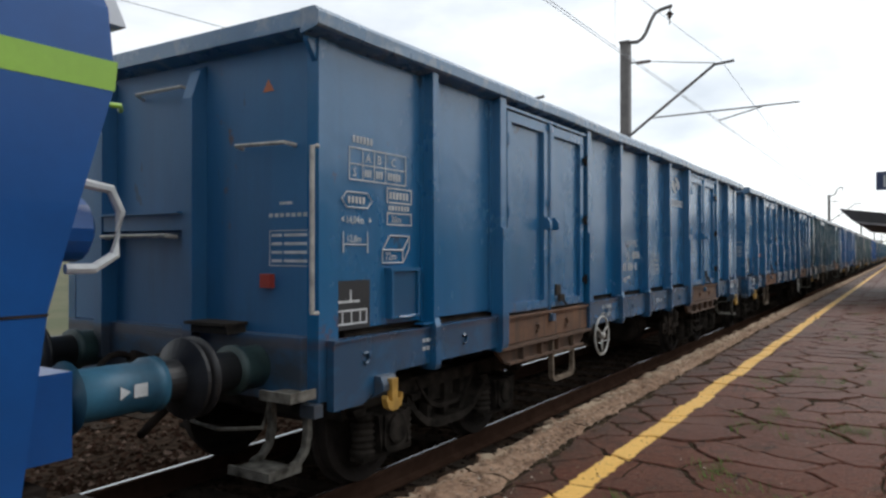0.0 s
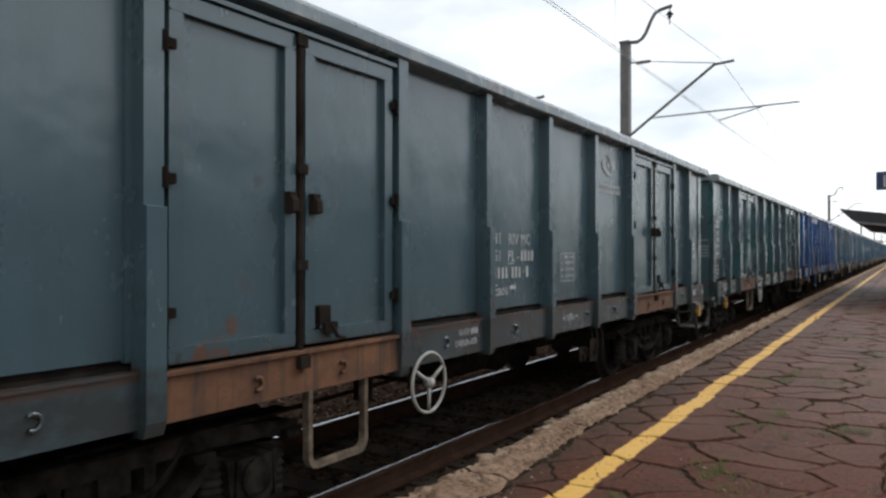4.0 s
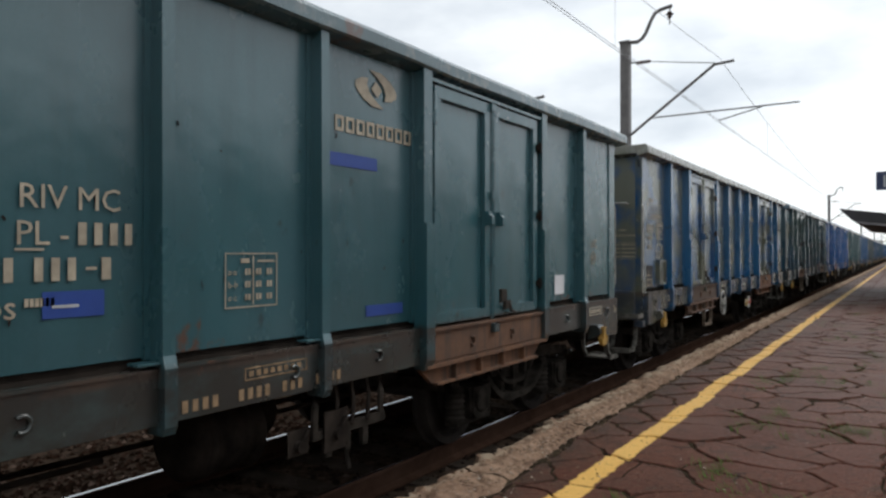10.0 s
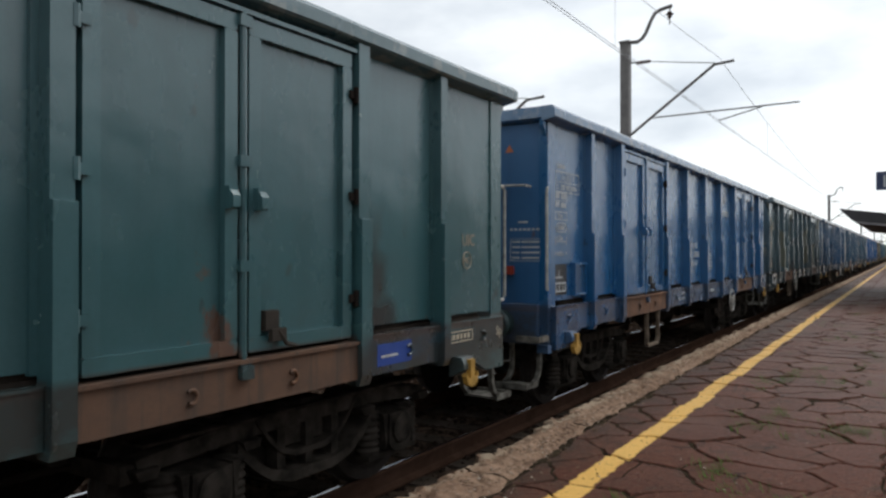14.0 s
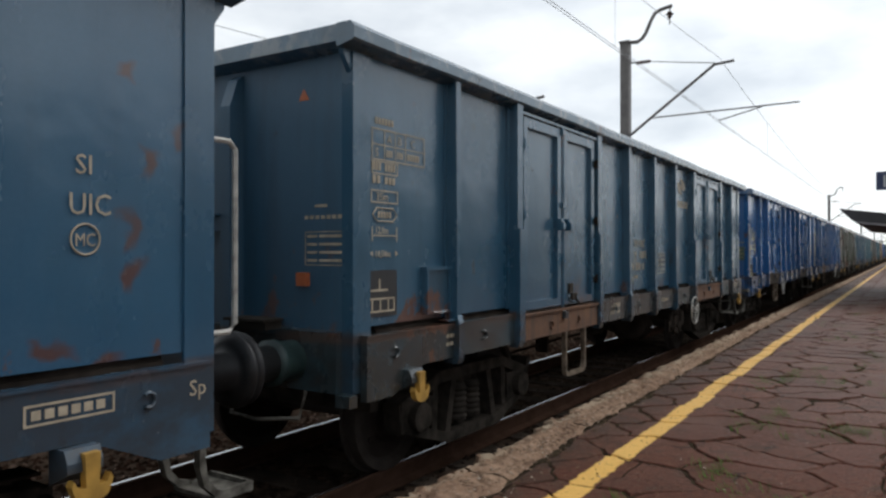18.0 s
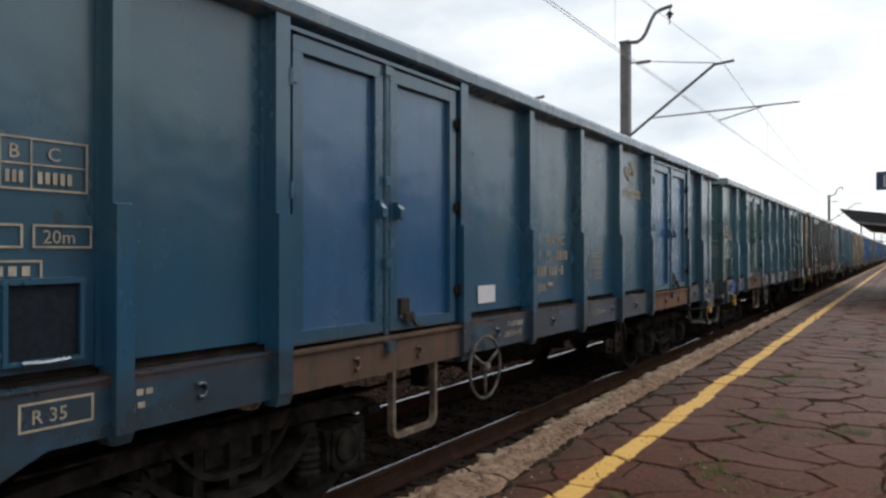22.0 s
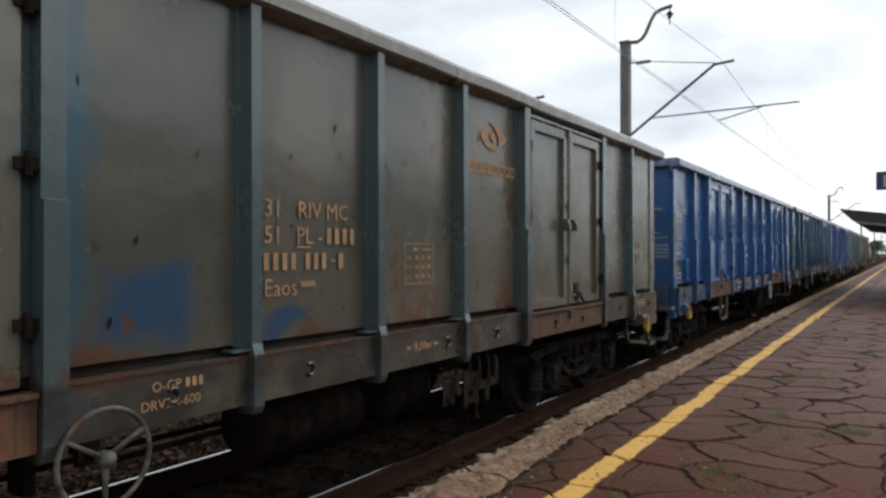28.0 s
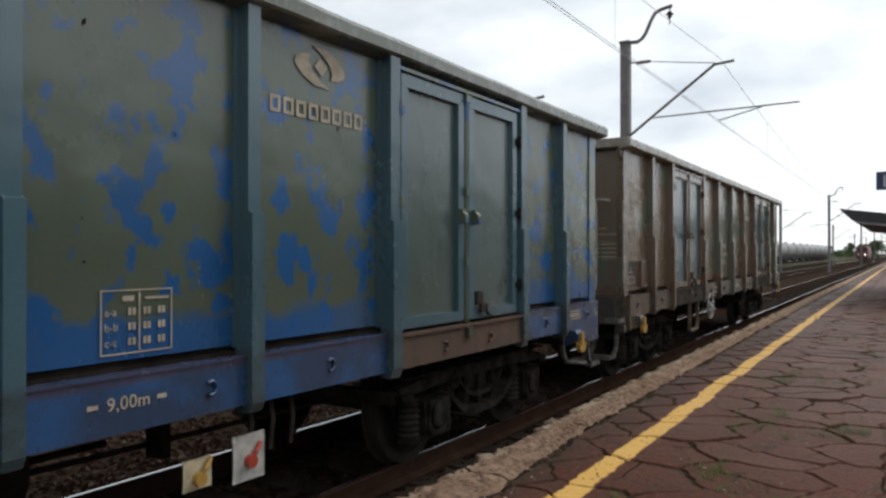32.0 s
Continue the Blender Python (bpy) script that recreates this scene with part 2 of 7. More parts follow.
def add_prism(bm, poly, axis, a, b):
    """Extrudes a 2D polygon along an axis from a to b. axis x: (y, z); y: (x, z); z: (x, y)."""
    def at(p, d):
        return {"x": (d, p[0], p[1]), "y": (p[0], d, p[1]), "z": (p[0], p[1], d)}[axis]
    lo = [bm.verts.new(at(p, a)) for p in poly]
    hi = [bm.verts.new(at(p, b)) for p in poly]
    fs = [bm.faces.new(lo[::-1]), bm.faces.new(hi)]
    n = len(poly)
    for i in range(n):
        fs.append(bm.faces.new((lo[i], lo[(i + 1) % n], hi[(i + 1) % n], hi[i])))
    bmesh.ops.recalc_face_normals(bm, faces=fs)


def add_tube(bm, pts, r, n=6, cap=True):
    """A round bar through points."""
    pts = [Vector(p) for p in pts]
    rings = []
    for i, p in enumerate(pts):
        d = (pts[min(i + 1, len(pts) - 1)] - pts[max(i - 1, 0)]).normalized()
        up = Vector((0, 0, 1)) if abs(d.z) < 0.9 else Vector((1, 0, 0))
        u = d.cross(up).normalized()
        w = d.cross(u)
        rings.append([bm.verts.new(p + (u * math.cos(2 * math.pi * k / n) + w * math.sin(2 * math.pi * k / n)) * r) for k in range(n)])
    for a, b in zip(rings, rings[1:]):
        for k in range(n):
            bm.faces.new((a[k], a[(k + 1) % n], b[(k + 1) % n], b[k]))
    if cap:
        bm.faces.new(rings[0][::-1])
        bm.faces.new(rings[-1])


def add_lathe(bm, prof, axis, centre, n=20):
    """Turns a profile of (distance along axis, radius) round an axis through centre."""
    c = Vector(centre)
    rings = []
    for d, r in prof:
        ring = []
        for k in range(n):
            a = 2 * math.pi * k / n
            s, t = r * math.cos(a), r * math.sin(a)
            ring.append(bm.verts.new(c + Vector({"x": (d, s, t), "y": (s, d, t), "z": (s, t, d)}[axis])))
        rings.append(ring)
    fs = []
    for a, b in zip(rings, rings[1:]):
        for k in range(n):
            fs.append(bm.faces.new((a[k], a[(k + 1) % n], b[(k + 1) % n], b[k])))
    fs.append(bm.faces.new(rings[0][::-1]))
    fs.append(bm.faces.new(rings[-1]))
    bmesh.ops.recalc_face_normals(bm, faces=fs)


def add_ring(bm, centre, R, r, axis="y", n=28, k=6, arc=2 * math.pi, start=0.0):
    """A bent bar, a whole ring or part of one."""
    c = Vector(centre)
    steps = n if arc >= 2 * math.pi - 1e-6 else n + 1
    rings = []
    for i in range(steps):
        a = start + arc * i / n
        u = {"y": Vector((math.cos(a), 0, math.sin(a))), "x": Vector((0, math.cos(a), math.sin(a))), "z": Vector((math.cos(a), math.sin(a), 0))}[axis]
        w = {"y": Vector((0, 1, 0)), "x": Vector((1, 0, 0)), "z": Vector((0, 0, 1))}[axis]
        rings.append([bm.verts.new(c + u * (R + r * math.cos(2 * math.pi * j / k)) + w * (r * math.sin(2 * math.pi * j / k))) for j in range(k)])
    fs = []
    closed = steps == n
    for i in range(steps if closed else steps - 1):
        a, b = rings[i], rings[(i + 1) % steps]
        for j in range(k):
            fs.append(bm.faces.new((a[j], a[(j + 1) % k], b[(j + 1) % k], b[j])))
    bmesh.ops.recalc_face_normals(bm, faces=fs)


def part(name, me, parent, mat=None, at=(0, 0, 0), label="", turn=None):
    """Links a mesh, or a bmesh, as one part of a thing. mat: a material of its own on a shared mesh."""
    if isinstance(me, bmesh.types.BMesh):
        me = mesh_of(name, me, mat)
        mat = None
    ob = new(name, me)
    ob.parent = parent
    ob.location = at
    if turn:
        ob.rotation_euler = turn
    if mat:
        ob.material_slots[0].link = 'OBJECT'
        ob.material_slots[0].material = mat
    if label:
        ob["label"] = label
    return ob


def shape(name, builder, mat=None, smooth=False):
    """A shared mesh from a function that fills a bmesh."""
    bm = bmesh.new()
    builder(bm)
    return mesh_of(name, bm, mat or WHITE_PAINT, smooth)


def words(bm, text, x, z, size, y=0.0, squeeze=1.0):
    """Flat lettering in the built-in font in the plane y, seen from -y; x, z is its lower left corner."""
    cu = bpy.data.curves.new("lettering", 'FONT')
    cu.body, cu.size, cu.resolution_u, cu.extrude = text, size * 1.38, 2, 0.001
    ob = new("lettering", cu)
    me = bpy.data.meshes.new_from_object(ob.evaluated_get(bpy.context.evaluated_depsgraph_get()))
    bpy.data.objects.remove(ob)
    me.transform(Matrix(((squeeze, 0, 0, x), (0, 0, -1, y), (0, 1, 0, z), (0, 0, 0, 1))))
    bm.from_mesh(me)
    bpy.data.meshes.remove(me)
    bpy.data.curves.remove(cu)


def bars(bm, x, z, width, height, count, y=0.0, fill=0.7):
    """A line of unreadable writing: plain bars."""
    w = width / count
    for i in range(count):
        add_box(bm, x + i * w, x + (i + fill) * w, y - 0.001, y + 0.001, z, z + height)


def border(bm, x0, x1, z0, z1, t=0.012, y=0.0):
    for a in ((x0, x1, z0, z0 + t), (x0, x1, z1 - t, z1), (x0, x0 + t, z0 + t, z1 - t), (x1 - t, x1, z0 + t, z1 - t)):
        add_box(bm, a[0], a[1], y - 0.001, y + 0.001, a[2], a[3])


# ---- the freight wagons: shared shapes, in the wagon's space; -x leads, -y faces the platform, z from the rail top ----
TRACK_Y = 4.42
# two builds of wagon: half the middle span, door posts, outer post, end wall, end of the top rail
KINDS = {"A": (1.113, 2.226, 4.27, 5.34, 6.45, 6.67), "B": (1.27, 2.54, 4.54, 5.53, 6.51, 6.69)}


def posts_of(kind):
    b, m, d, o, e, r = KINDS[kind]
    return (-o, -d, -m, -b, 0.0, b, m, d, o)


def bays_of(kind):
    b, m, d, o, e, r = KINDS[kind]
    return ((-e, -o), (-o, -d), (-m, -b), (-b, 0.0), (0.0, b), (b, m), (d, o), (o, e))


WALL = -1.352
Z_SILL, Z_FLOOR, Z_RIM, Z_TOP = 0.97, 1.292, 3.12, 3.27


def panel_shape(w):
    """A pressed steel sheet, slightly bulged by its loads."""
    def fill(bm):
        rnd = random.Random(int(w * 100))
        nx, nz = 5, 8
        front = []
        for j in range(nz + 1):
            row = []
            for i in range(nx + 1):
                edge = i in (0, nx) or j in (0, nz)
                d = 0 if edge else rnd.uniform(-0.004, 0.007)
                row.append(bm.verts.new((w * i / nx, -d, Z_FLOOR + (Z_RIM - Z_FLOOR) * j / nz)))
            front.append(row)
        for j in range(nz):
            for i in range(nx):
                bm.faces.new((front[j][i], front[j][i + 1], front[j + 1][i + 1], front[j + 1][i]))
        add_box(bm, 0.001, w - 0.001, 0.012, 0.03, Z_FLOOR, Z_RIM)
    return shape("side_panel", fill, None, True)


PANEL = {}
for kk in KINDS:
    for aa, bb in bays_of(kk):
        if round(bb - aa, 3) not in PANEL:
            PANEL[round(bb - aa, 3)] = panel_shape(bb - aa)


def mirrored(me):
    """The same shape for the other end of the wagon."""
    out = me.copy()
    out.transform(Matrix.Diagonal((-1, 1, 1, 1)))
    out.flip_normals()
    return out


def post_fill(bm):
    """Side stanchion: slim above, deeper below a bend, tapered at its foot."""
    prof = ((-1.34, Z_RIM), (-1.445, Z_RIM + 0.022), (-1.445, 2.014), (-1.478, 2.008), (-1.478, 0.98), (-1.455, 0.93), (-1.34, 0.93))
    add_prism(bm, prof, "x", -0.045, 0.045)
    add_box(bm, -0.075, 0.075, -1.366, -1.344, 1.28, Z_RIM)
    bmesh.ops.bevel(bm, geom=[e for e in bm.edges if abs(e.verts[0].co.x - e.verts[1].co.x) < 1e-5 and e.verts[0].co.y < -1.43 and e.verts[1].co.y < -1.43], offset=0.008, segments=1)


def plain_post_fill(bm):
    """Side stanchion of the other build: one depth all the way down to a short foot."""
    prof = ((-1.34, Z_RIM), (-1.45, Z_RIM + 0.022), (-1.46, 1.30), (-1.478, 1.24), (-1.478, 0.96), (-1.46, 0.92), (-1.34, 0.92))
    add_prism(bm, prof, "x", -0.036, 0.036)
    add_box(bm, -0.07, 0.07, -1.366, -1.344, 1.28, Z_RIM)
    add_box(bm, -0.16, -0.037, -1.45, -1.37, 1.262, 1.275)


POST = {"B": shape("stanchion", post_fill), "A": shape("stanchion", plain_post_fill)}


def door_post_fill(bm):
    prof = ((-1.37, Z_RIM), (-1.46, Z_RIM + 0.024), (-1.46, 2.014), (-1.485, 2.008), (-1.485, 1.0), (-1.46, 0.93), (-1.37, 0.93))
    add_prism(bm, prof, "x", -0.055, 0.055)
    add_box(bm, -0.09, 0.09, -1.376, -1.344, 1.28, Z_RIM)


DOOR_POST = shape("door_post", door_post_fill)


def corner_fill(bm):
    add_prism(bm, ((-0.084, -1.366), (0.10, -1.366), (0.10, -1.345), (-0.0805, -1.345), (-0.0805, -1.27), (-0.084, -1.27)), "z", 0.86, Z_RIM + 0.012)


CORNER = shape("corner_post", corner_fill)
CORNER_M = mirrored(CORNER)


def gusset_fill(bm):
    """Bracket that carries the overhang of the top rail."""
    add_prism(bm, ((-0.0845, Z_RIM - 0.14), (-0.0845, Z_RIM + 0.02), (-0.17, Z_RIM + 0.02), (-0.16, Z_RIM - 0.03)), "y", -1.35, -1.31)


GUSSET = shape("rail_bracket", gusset_fill)
GUSSET_M = mirrored(GUSSET)


def rim_fill(half, lead):
    def fill(bm):
        prof = ((-1.34, Z_RIM), (-1.466, Z_RIM + 0.026), (-1.486, Z_RIM + 0.04), (-1.486, Z_TOP - 0.035), (-1.455, Z_TOP), (-1.34, Z_TOP))
        rnd = random.Random(int(half * 100))
        n = 26
        rings = []
        for i in range(n + 1):
            x = -lead + (half + lead) * i / n
            dz = 0 if i in (0, n) else rnd.uniform(-0.007, 0.005)
            rings.append([bm.verts.new((x, y + (rnd.uniform(-0.004, 0.004) if 0 < k < 5 else 0), z + dz)) for k, (y, z) in enumerate(prof)])
        for a, b in zip(rings, rings[1:]):
            for k in range(6):
                bm.faces.new((a[k], a[(k + 1) % 6], b[(k + 1) % 6], b[k]))
        bm.faces.new(rings[0][::-1])
        bm.faces.new(rings[-1])
        bmesh.ops.recalc_face_normals(bm, faces=bm.faces)
    return fill


RIM = {k: shape("top_rail", rim_fill(KINDS[k][5], KINDS[k][5])) for k in KINDS}


def end_rim_fill(bm):
    prof = ((-6.19, Z_RIM - 0.02), (-6.427, Z_RIM + 0.036), (-6.427, Z_TOP - 0.004), (-6.42, Z_TOP - 0.001), (-6.19, Z_TOP - 0.001))
    add_prism(bm, prof, "y", -1.349, 1.349)


END_RIM = shape("end_rail", end_rim_fill)


def end_sill_fill(kind):
    b, m, d, o, e, r = KINDS[kind]

    def fill(bm):
        """Sill under the outer bays; it deepens towards the headstock."""
        add_prism(bm, ((-e - 0.01, 0.80), (-e + 0.28, 0.80), (-e + 0.66, 0.97), (-d - 0.05, 0.97), (-d - 0.05, 1.224), (-e - 0.01, 1.224)), "y", -1.425, -1.37)
        add_box(bm, -e - 0.01, -d - 0.05, -1.435, -1.36, 1.225, 1.2405)
    return fill


def mid_sill_fill(kind):
    m = KINDS[kind][1]

    def fill(bm):
        add_box(bm, -m + 0.06, m - 0.06, -1.425, -1.37, 0.97, 1.224)
        add_box(bm, -m + 0.06, m - 0.06, -1.435, -1.36, 1.225, 1.2405)
    return fill


END_SILL = {k: shape("end_sill", end_sill_fill(k)) for k in KINDS}
END_SILL_M = {k: mirrored(END_SILL[k]) for k in KINDS}
MID_SILL = {k: shape("side_sill", mid_sill_fill(k)) for k in KINDS}


def door_sill_fill(bm):
    add_box(bm, -0.96, 0.96, -1.45, -1.36, 0.975, 1.20)
    add_box(bm, -0.96, 0.96, -1.47, -1.36, 1.201, 1.222)


DOOR_SILL = shape("door_sill", door_sill_fill)


def sill_box_fill(bm):
    """Reinforcing channel under the door sill with its ribs."""
    add_prism(bm, ((-1.05, 0.93), (1.05, 0.93), (0.88, 0.80), (-0.88, 0.80)), "y", -1.40, -1.36)
    add_box(bm, -1.05, 1.05, -1.47, -1.36, 0.931, 0.965)
    add_box(bm, -0.88, 0.88, -1.45, -1.401, 0.79, 0.81)
    for x in (-0.6, -0.2, 0.2, 0.6):
        add_box(bm, x - 0.012, x + 0.012, -1.45, -1.401, 0.811, 0.93)


SILL_BOX = shape("sill_channel", sill_box_fill)


def door_fill(bm):
    add_box(bm, 0.0, 0.86, -1.395, -1.37, 1.25, 3.06)


def door_frame_fill(bm):
    for b in ((0.0, 0.86, 2.97, 3.06), (0.0, 0.86, 1.25, 1.33), (0.0, 0.085, 1.331, 2.969), (0.775, 0.86, 1.331, 2.969)):
        add_box(bm, b[0], b[1], -1.435, -1.396, b[2], b[3])
    bmesh.ops.bevel(bm, geom=[e for e in bm.edges if e.verts[0].co.y < -1.43 and e.verts[1].co.y < -1.43], offset=0.012, segments=1)


DOOR = shape("door", door_fill)
DOOR_FRAME = shape("door_frame", door_frame_fill)


def lintel_fill(bm):
    add_box(bm, -0.96, 0.96, -1.40, -1.37, 3.065, Z_RIM)
    add_box(bm, -0.96, 0.96, -1.45, -1.401, 3.075, 3.10)


LINTEL = shape("door_lintel", lintel_fill)


# black sheet behind the leaves; shade in the gaps is put into its colour
def gap_shade_fill(bm):
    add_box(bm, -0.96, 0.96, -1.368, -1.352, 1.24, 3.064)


GAP_SHADE = shape("door_recess", gap_shade_fill, BLACK_IRON)


def rod_fill(bm):
    """Locking rod between the leaves, with its guides and cams."""
    add_tube(bm, ((0, -1.43, 1.12), (0, -1.43, 3.09)), 0.022, 8)
    for z in (1.18, 1.72, 2.28, 3.03):
        add_box(bm, -0.04, 0.04, -1.46, -1.40, z - 0.03, z + 0.03)
    add_box(bm, -0.05, 0.03, -1.49, -1.42, 1.12, 1.19)


ROD = shape("lock_rod", rod_fill)


def latch_fill(bm):
    add_box(bm, -0.03, 0.03, -1.475, -1.43, 2.02, 2.14)
    add_prism(bm, ((-1.475, 2.12), (-1.50, 2.09), (-1.50, 2.03), (-1.475, 2.02)), "x", -0.025, 0.025)


LATCH = shape("latch", latch_fill)


def catch_fill(bm):
    add_box(bm, -0.07, 0.03, -1.45, -1.396, 1.36, 1.47)
    add_box(bm, -0.05, 0.06, -1.48, -1.45, 1.30, 1.37)
    add_tube(bm, ((0.0, -1.47, 1.36), (0.06, -1.48, 1.28), (0.14, -1.47, 1.26)), 0.014, 5)


CATCH = shape("door_catch", catch_fill)


def hinge_fill(bm):
    add_box(bm, -0.06, 0.06, -1.455, -1.40, -0.025, 0.025)
    add_tube(bm, ((-0.01, -1.455, -0.05), (-0.01, -1.455, 0.05)), 0.018, 6)


HINGE = shape("hinge", hinge_fill)


def end_wall_fill(bm):
    add_box(bm, -6.30, -6.26, -1.36, 1.36, 1.27, Z_RIM)


END_WALL = shape("end_wall", end_wall_fill)


def end_post_fill(bm):
    add_prism(bm, ((-6.301, 1.0), (-6.43, 1.0), (-6.43, 2.85), (-6.36, 3.05), (-6.301, Z_RIM - 0.03)), "y", -0.05, 0.05)


END_POST = shape("end_stanchion", end_post_fill)


def end_beam_fill(bm):
    add_box(bm, -6.42, -6.302, -0.469, 0.469, 1.95, 2.06)
    add_box(bm, -6.47, -6.302, -0.469, 0.469, 2.061, 2.075)


END_BEAM = shape("end_beam", end_beam_fill)


def headstock_fill(bm):
    add_box(bm, -6.36, -6.25, -1.27, 1.27, 0.86, 1.262)
    add_box(bm, -6.40, -6.361, -0.25, 0.25, 0.90, 1.22)
    add_box(bm, -6.38, -6.30, -1.40, -1.281, 0.78, 0.86)


HEADSTOCK = shape("headstock", headstock_fill)


def floor_fill(bm):
    add_box(bm, -6.25, 6.25, -1.335, 1.335, 1.20, 1.26)
    # added black strips stand in for the shade under the side sheets
    for y in (-1.32, 1.29):
        add_box(bm, -6.25, 6.25, y, y + 0.03, 1.261, 1.36)
    for y in (-0.25, 0.25):
        add_box(bm, -6.24, 6.24, y - 0.06, y + 0.06, 0.88, 1.199)
    for x in (-4.5, -2.6, -0.9, 0.9, 2.6, 4.5):
        add_box(bm, x - 0.06, x + 0.06, -1.35, -0.311, 0.98, 1.199)
        add_box(bm, x - 0.06, x + 0.06, 0.311, 1.35, 0.98, 1.199)


FLOOR = shape("underframe", floor_fill, BLACK_IRON)


def buffer_sleeve_fill(bm):
    add_lathe(bm, ((-6.20, 0.18), (-6.24, 0.18), (-6.245, 0.14), (-6.62, 0.135), (-6.63, 0.155), (-6.68, 0.155)), "x", (0, 0, 1.06), 20)


def buffer_head_fill(bm):
    add_lathe(bm, ((-6.68, 0.12), (-6.90, 0.12), (-6.905, 0.17), (-6.93, 0.235), (-6.95, 0.24), (-6.97, 0.20)), "x", (0, 0, 1.06), 24)


BUFFER = shape("buffer", buffer_sleeve_fill, None, True)
BUFFER_HEAD = shape("buffer_head", buffer_head_fill, BUFFER_STEEL, True)


def coupling_fill(bm):
    add_prism(bm, ((-6.40, 1.0), (-6.72, 1.0), (-6.78, 1.06), (-6.74, 1.13), (-6.66, 1.10), (-6.62, 1.06), (-6.40, 1.11)), "y", -0.03, 0.03)
    add_ring(bm, (-6.86, 0, 0.96), 0.16, 0.022, "y", 16, 6)
    add_tube(bm, ((-6.70, 0.05, 1.02), (-6.86, 0.05, 0.80), (-7.0, 0.05, 1.02)), 0.02, 6)


COUPLING = shape("screw_coupling", coupling_fill, BLACK_IRON)


def hose_fill(bm):
    pts = [(-6.40 - 0.42 * math.sin(a), -0.42 + 0.05 * a, 0.98 - 0.34 * math.sin(a * 0.9)) for a in [i * 0.28 for i in range(8)]]
    add_tube(bm, pts, 0.028, 7)


HOSE = shape("brake_hose", hose_fill, BLACK_IRON, True)


def rail_corner_fill(bm):
    """Upright grab rail at the corner."""
    x, y = -6.40, -1.37
    add_tube(bm, ((-6.32, y, 1.42), (x, y - 0.03, 1.42), (x, y - 0.03, 2.44), (-6.32, y, 2.45)), 0.016, 6)


def rail_end_fill(bm):
    add_tube(bm, ((-6.31, -1.18, 2.47), (-6.39, -1.16, 2.48), (-6.39, -0.72, 2.49), (-6.31, -0.70, 2.48)), 0.014, 6)


def rail_loop_fill(bm):
    """Long grab loop standing off the other end of the wagon."""
    add_tube(bm, ((6.31, -1.30, 2.40), (6.46, -1.30, 2.40), (6.50, -1.30, 2.36), (6.50, -1.30, 1.40), (6.46, -1.30, 1.36), (6.31, -1.30, 1.36)), 0.017, 6)


CORNER_RAIL = shape("grab_rail", rail_corner_fill)
END_GRAB = shape("grab_bar", rail_end_fill)
LOOP_RAIL = shape("grab_loop", rail_loop_fill)


def beam_bar_fill(bm):
    add_tube(bm, ((-6.42, -0.16, 1.90), (-6.50, -0.15, 1.91), (-6.50, 0.60, 1.91), (-6.42, 0.62, 1.90)), 0.016, 6)


def top_grab_fill(bm):
    add_tube(bm, ((-6.31, -0.19, 2.93), (-6.39, -0.17, 2.95), (-6.39, 0.34, 2.95), (-6.31, 0.37, 2.93)), 0.013, 6)


BEAM_BAR = shape("grab_bar", beam_bar_fill)
TOP_GRAB = shape("grab_bar", top_grab_fill)


def shunter_step_fill(bm):
    hanger = ((-6.28, 0.85), (-6.325, 0.85), (-6.315, 0.68), (-6.335, 0.58), (-6.39, 0.515), (-6.47, 0.49), (-6.47, 0.465), (-6.38, 0.48), (-6.305, 0.55), (-6.275, 0.66))
    for y in (-1.29, -0.98):
        add_prism(bm, hanger, "y", y, y + 0.045)
    add_box(bm, -6.62, -6.38, -1.27, -0.94, 0.455, 0.475)
    add_box(bm, -6.625, -6.375, -1.292, -1.271, 0.445, 0.50)
    add_box(bm, -6.645, -6.6255, -1.292, -0.94, 0.445, 0.50)


STEP = shape("shunter_step", shunter_step_fill, STEP_PALE)
STEP_M = mirrored(STEP)


def top_step_fill(bm):
    add_box(bm, -6.56, -6.362, -1.38, -1.14, 0.92, 0.94)
    add_box(bm, -6.58, -6.561, -1.38, -1.14, 0.905, 0.965)
    add_box(bm, -6.58, -6.362, -1.40, -1.381, 0.905, 0.965)


TOP_STEP = shape("corner_step", top_step_fill, STEP_PALE)


def coupler_bar_fill(bm):
    add_tube(bm, ((-6.36, -1.0, 0.86), (-6.40, -0.98, 0.68), (-6.52, -0.7, 0.66), (-6.52, -0.45, 0.68), (-6.38, -0.40, 0.86)), 0.014, 6)


COUPLER_BAR = shape("coupler_handrail", coupler_bar_fill, STEP_PALE)


def hook_fill(bm):
    """Towing hook on the sill."""
    prof = ((-0.05, 0.10), (0.05, 0.10), (0.045, 0.0), (0.04, -0.07), (0.09, -0.06), (0.115, -0.02), (0.13, -0.05),
            (0.10, -0.12), (0.04, -0.15), (-0.04, -0.15), (-0.10, -0.12), (-0.13, -0.05), (-0.115, -0.02), (-0.09, -0.06), (-0.04, -0.07), (-0.045, 0.0))
    add_prism(bm, [(x * 0.72, z * 0.85) for x, z in prof], "y", -0.022, 0.022)


HOOK = shape("towing_hook", hook_fill)


def hook_bracket_fill(bm):
    add_prism(bm, ((-1.36, 0.965), (-1.475, 0.965), (-1.50, 0.91), (-1.50, 0.87), (-1.36, 0.80)), "x", -0.10, 0.06)


HOOK_BRACKET = shape("hook_bracket", hook_bracket_fill)


def ring_fill(bm):
    add_ring(bm, (0, -1.435, 0), 0.035, 0.011, "y", 12, 5, 4.4, -2.2)


TIE_RING = shape("tie_ring", ring_fill, None, True)


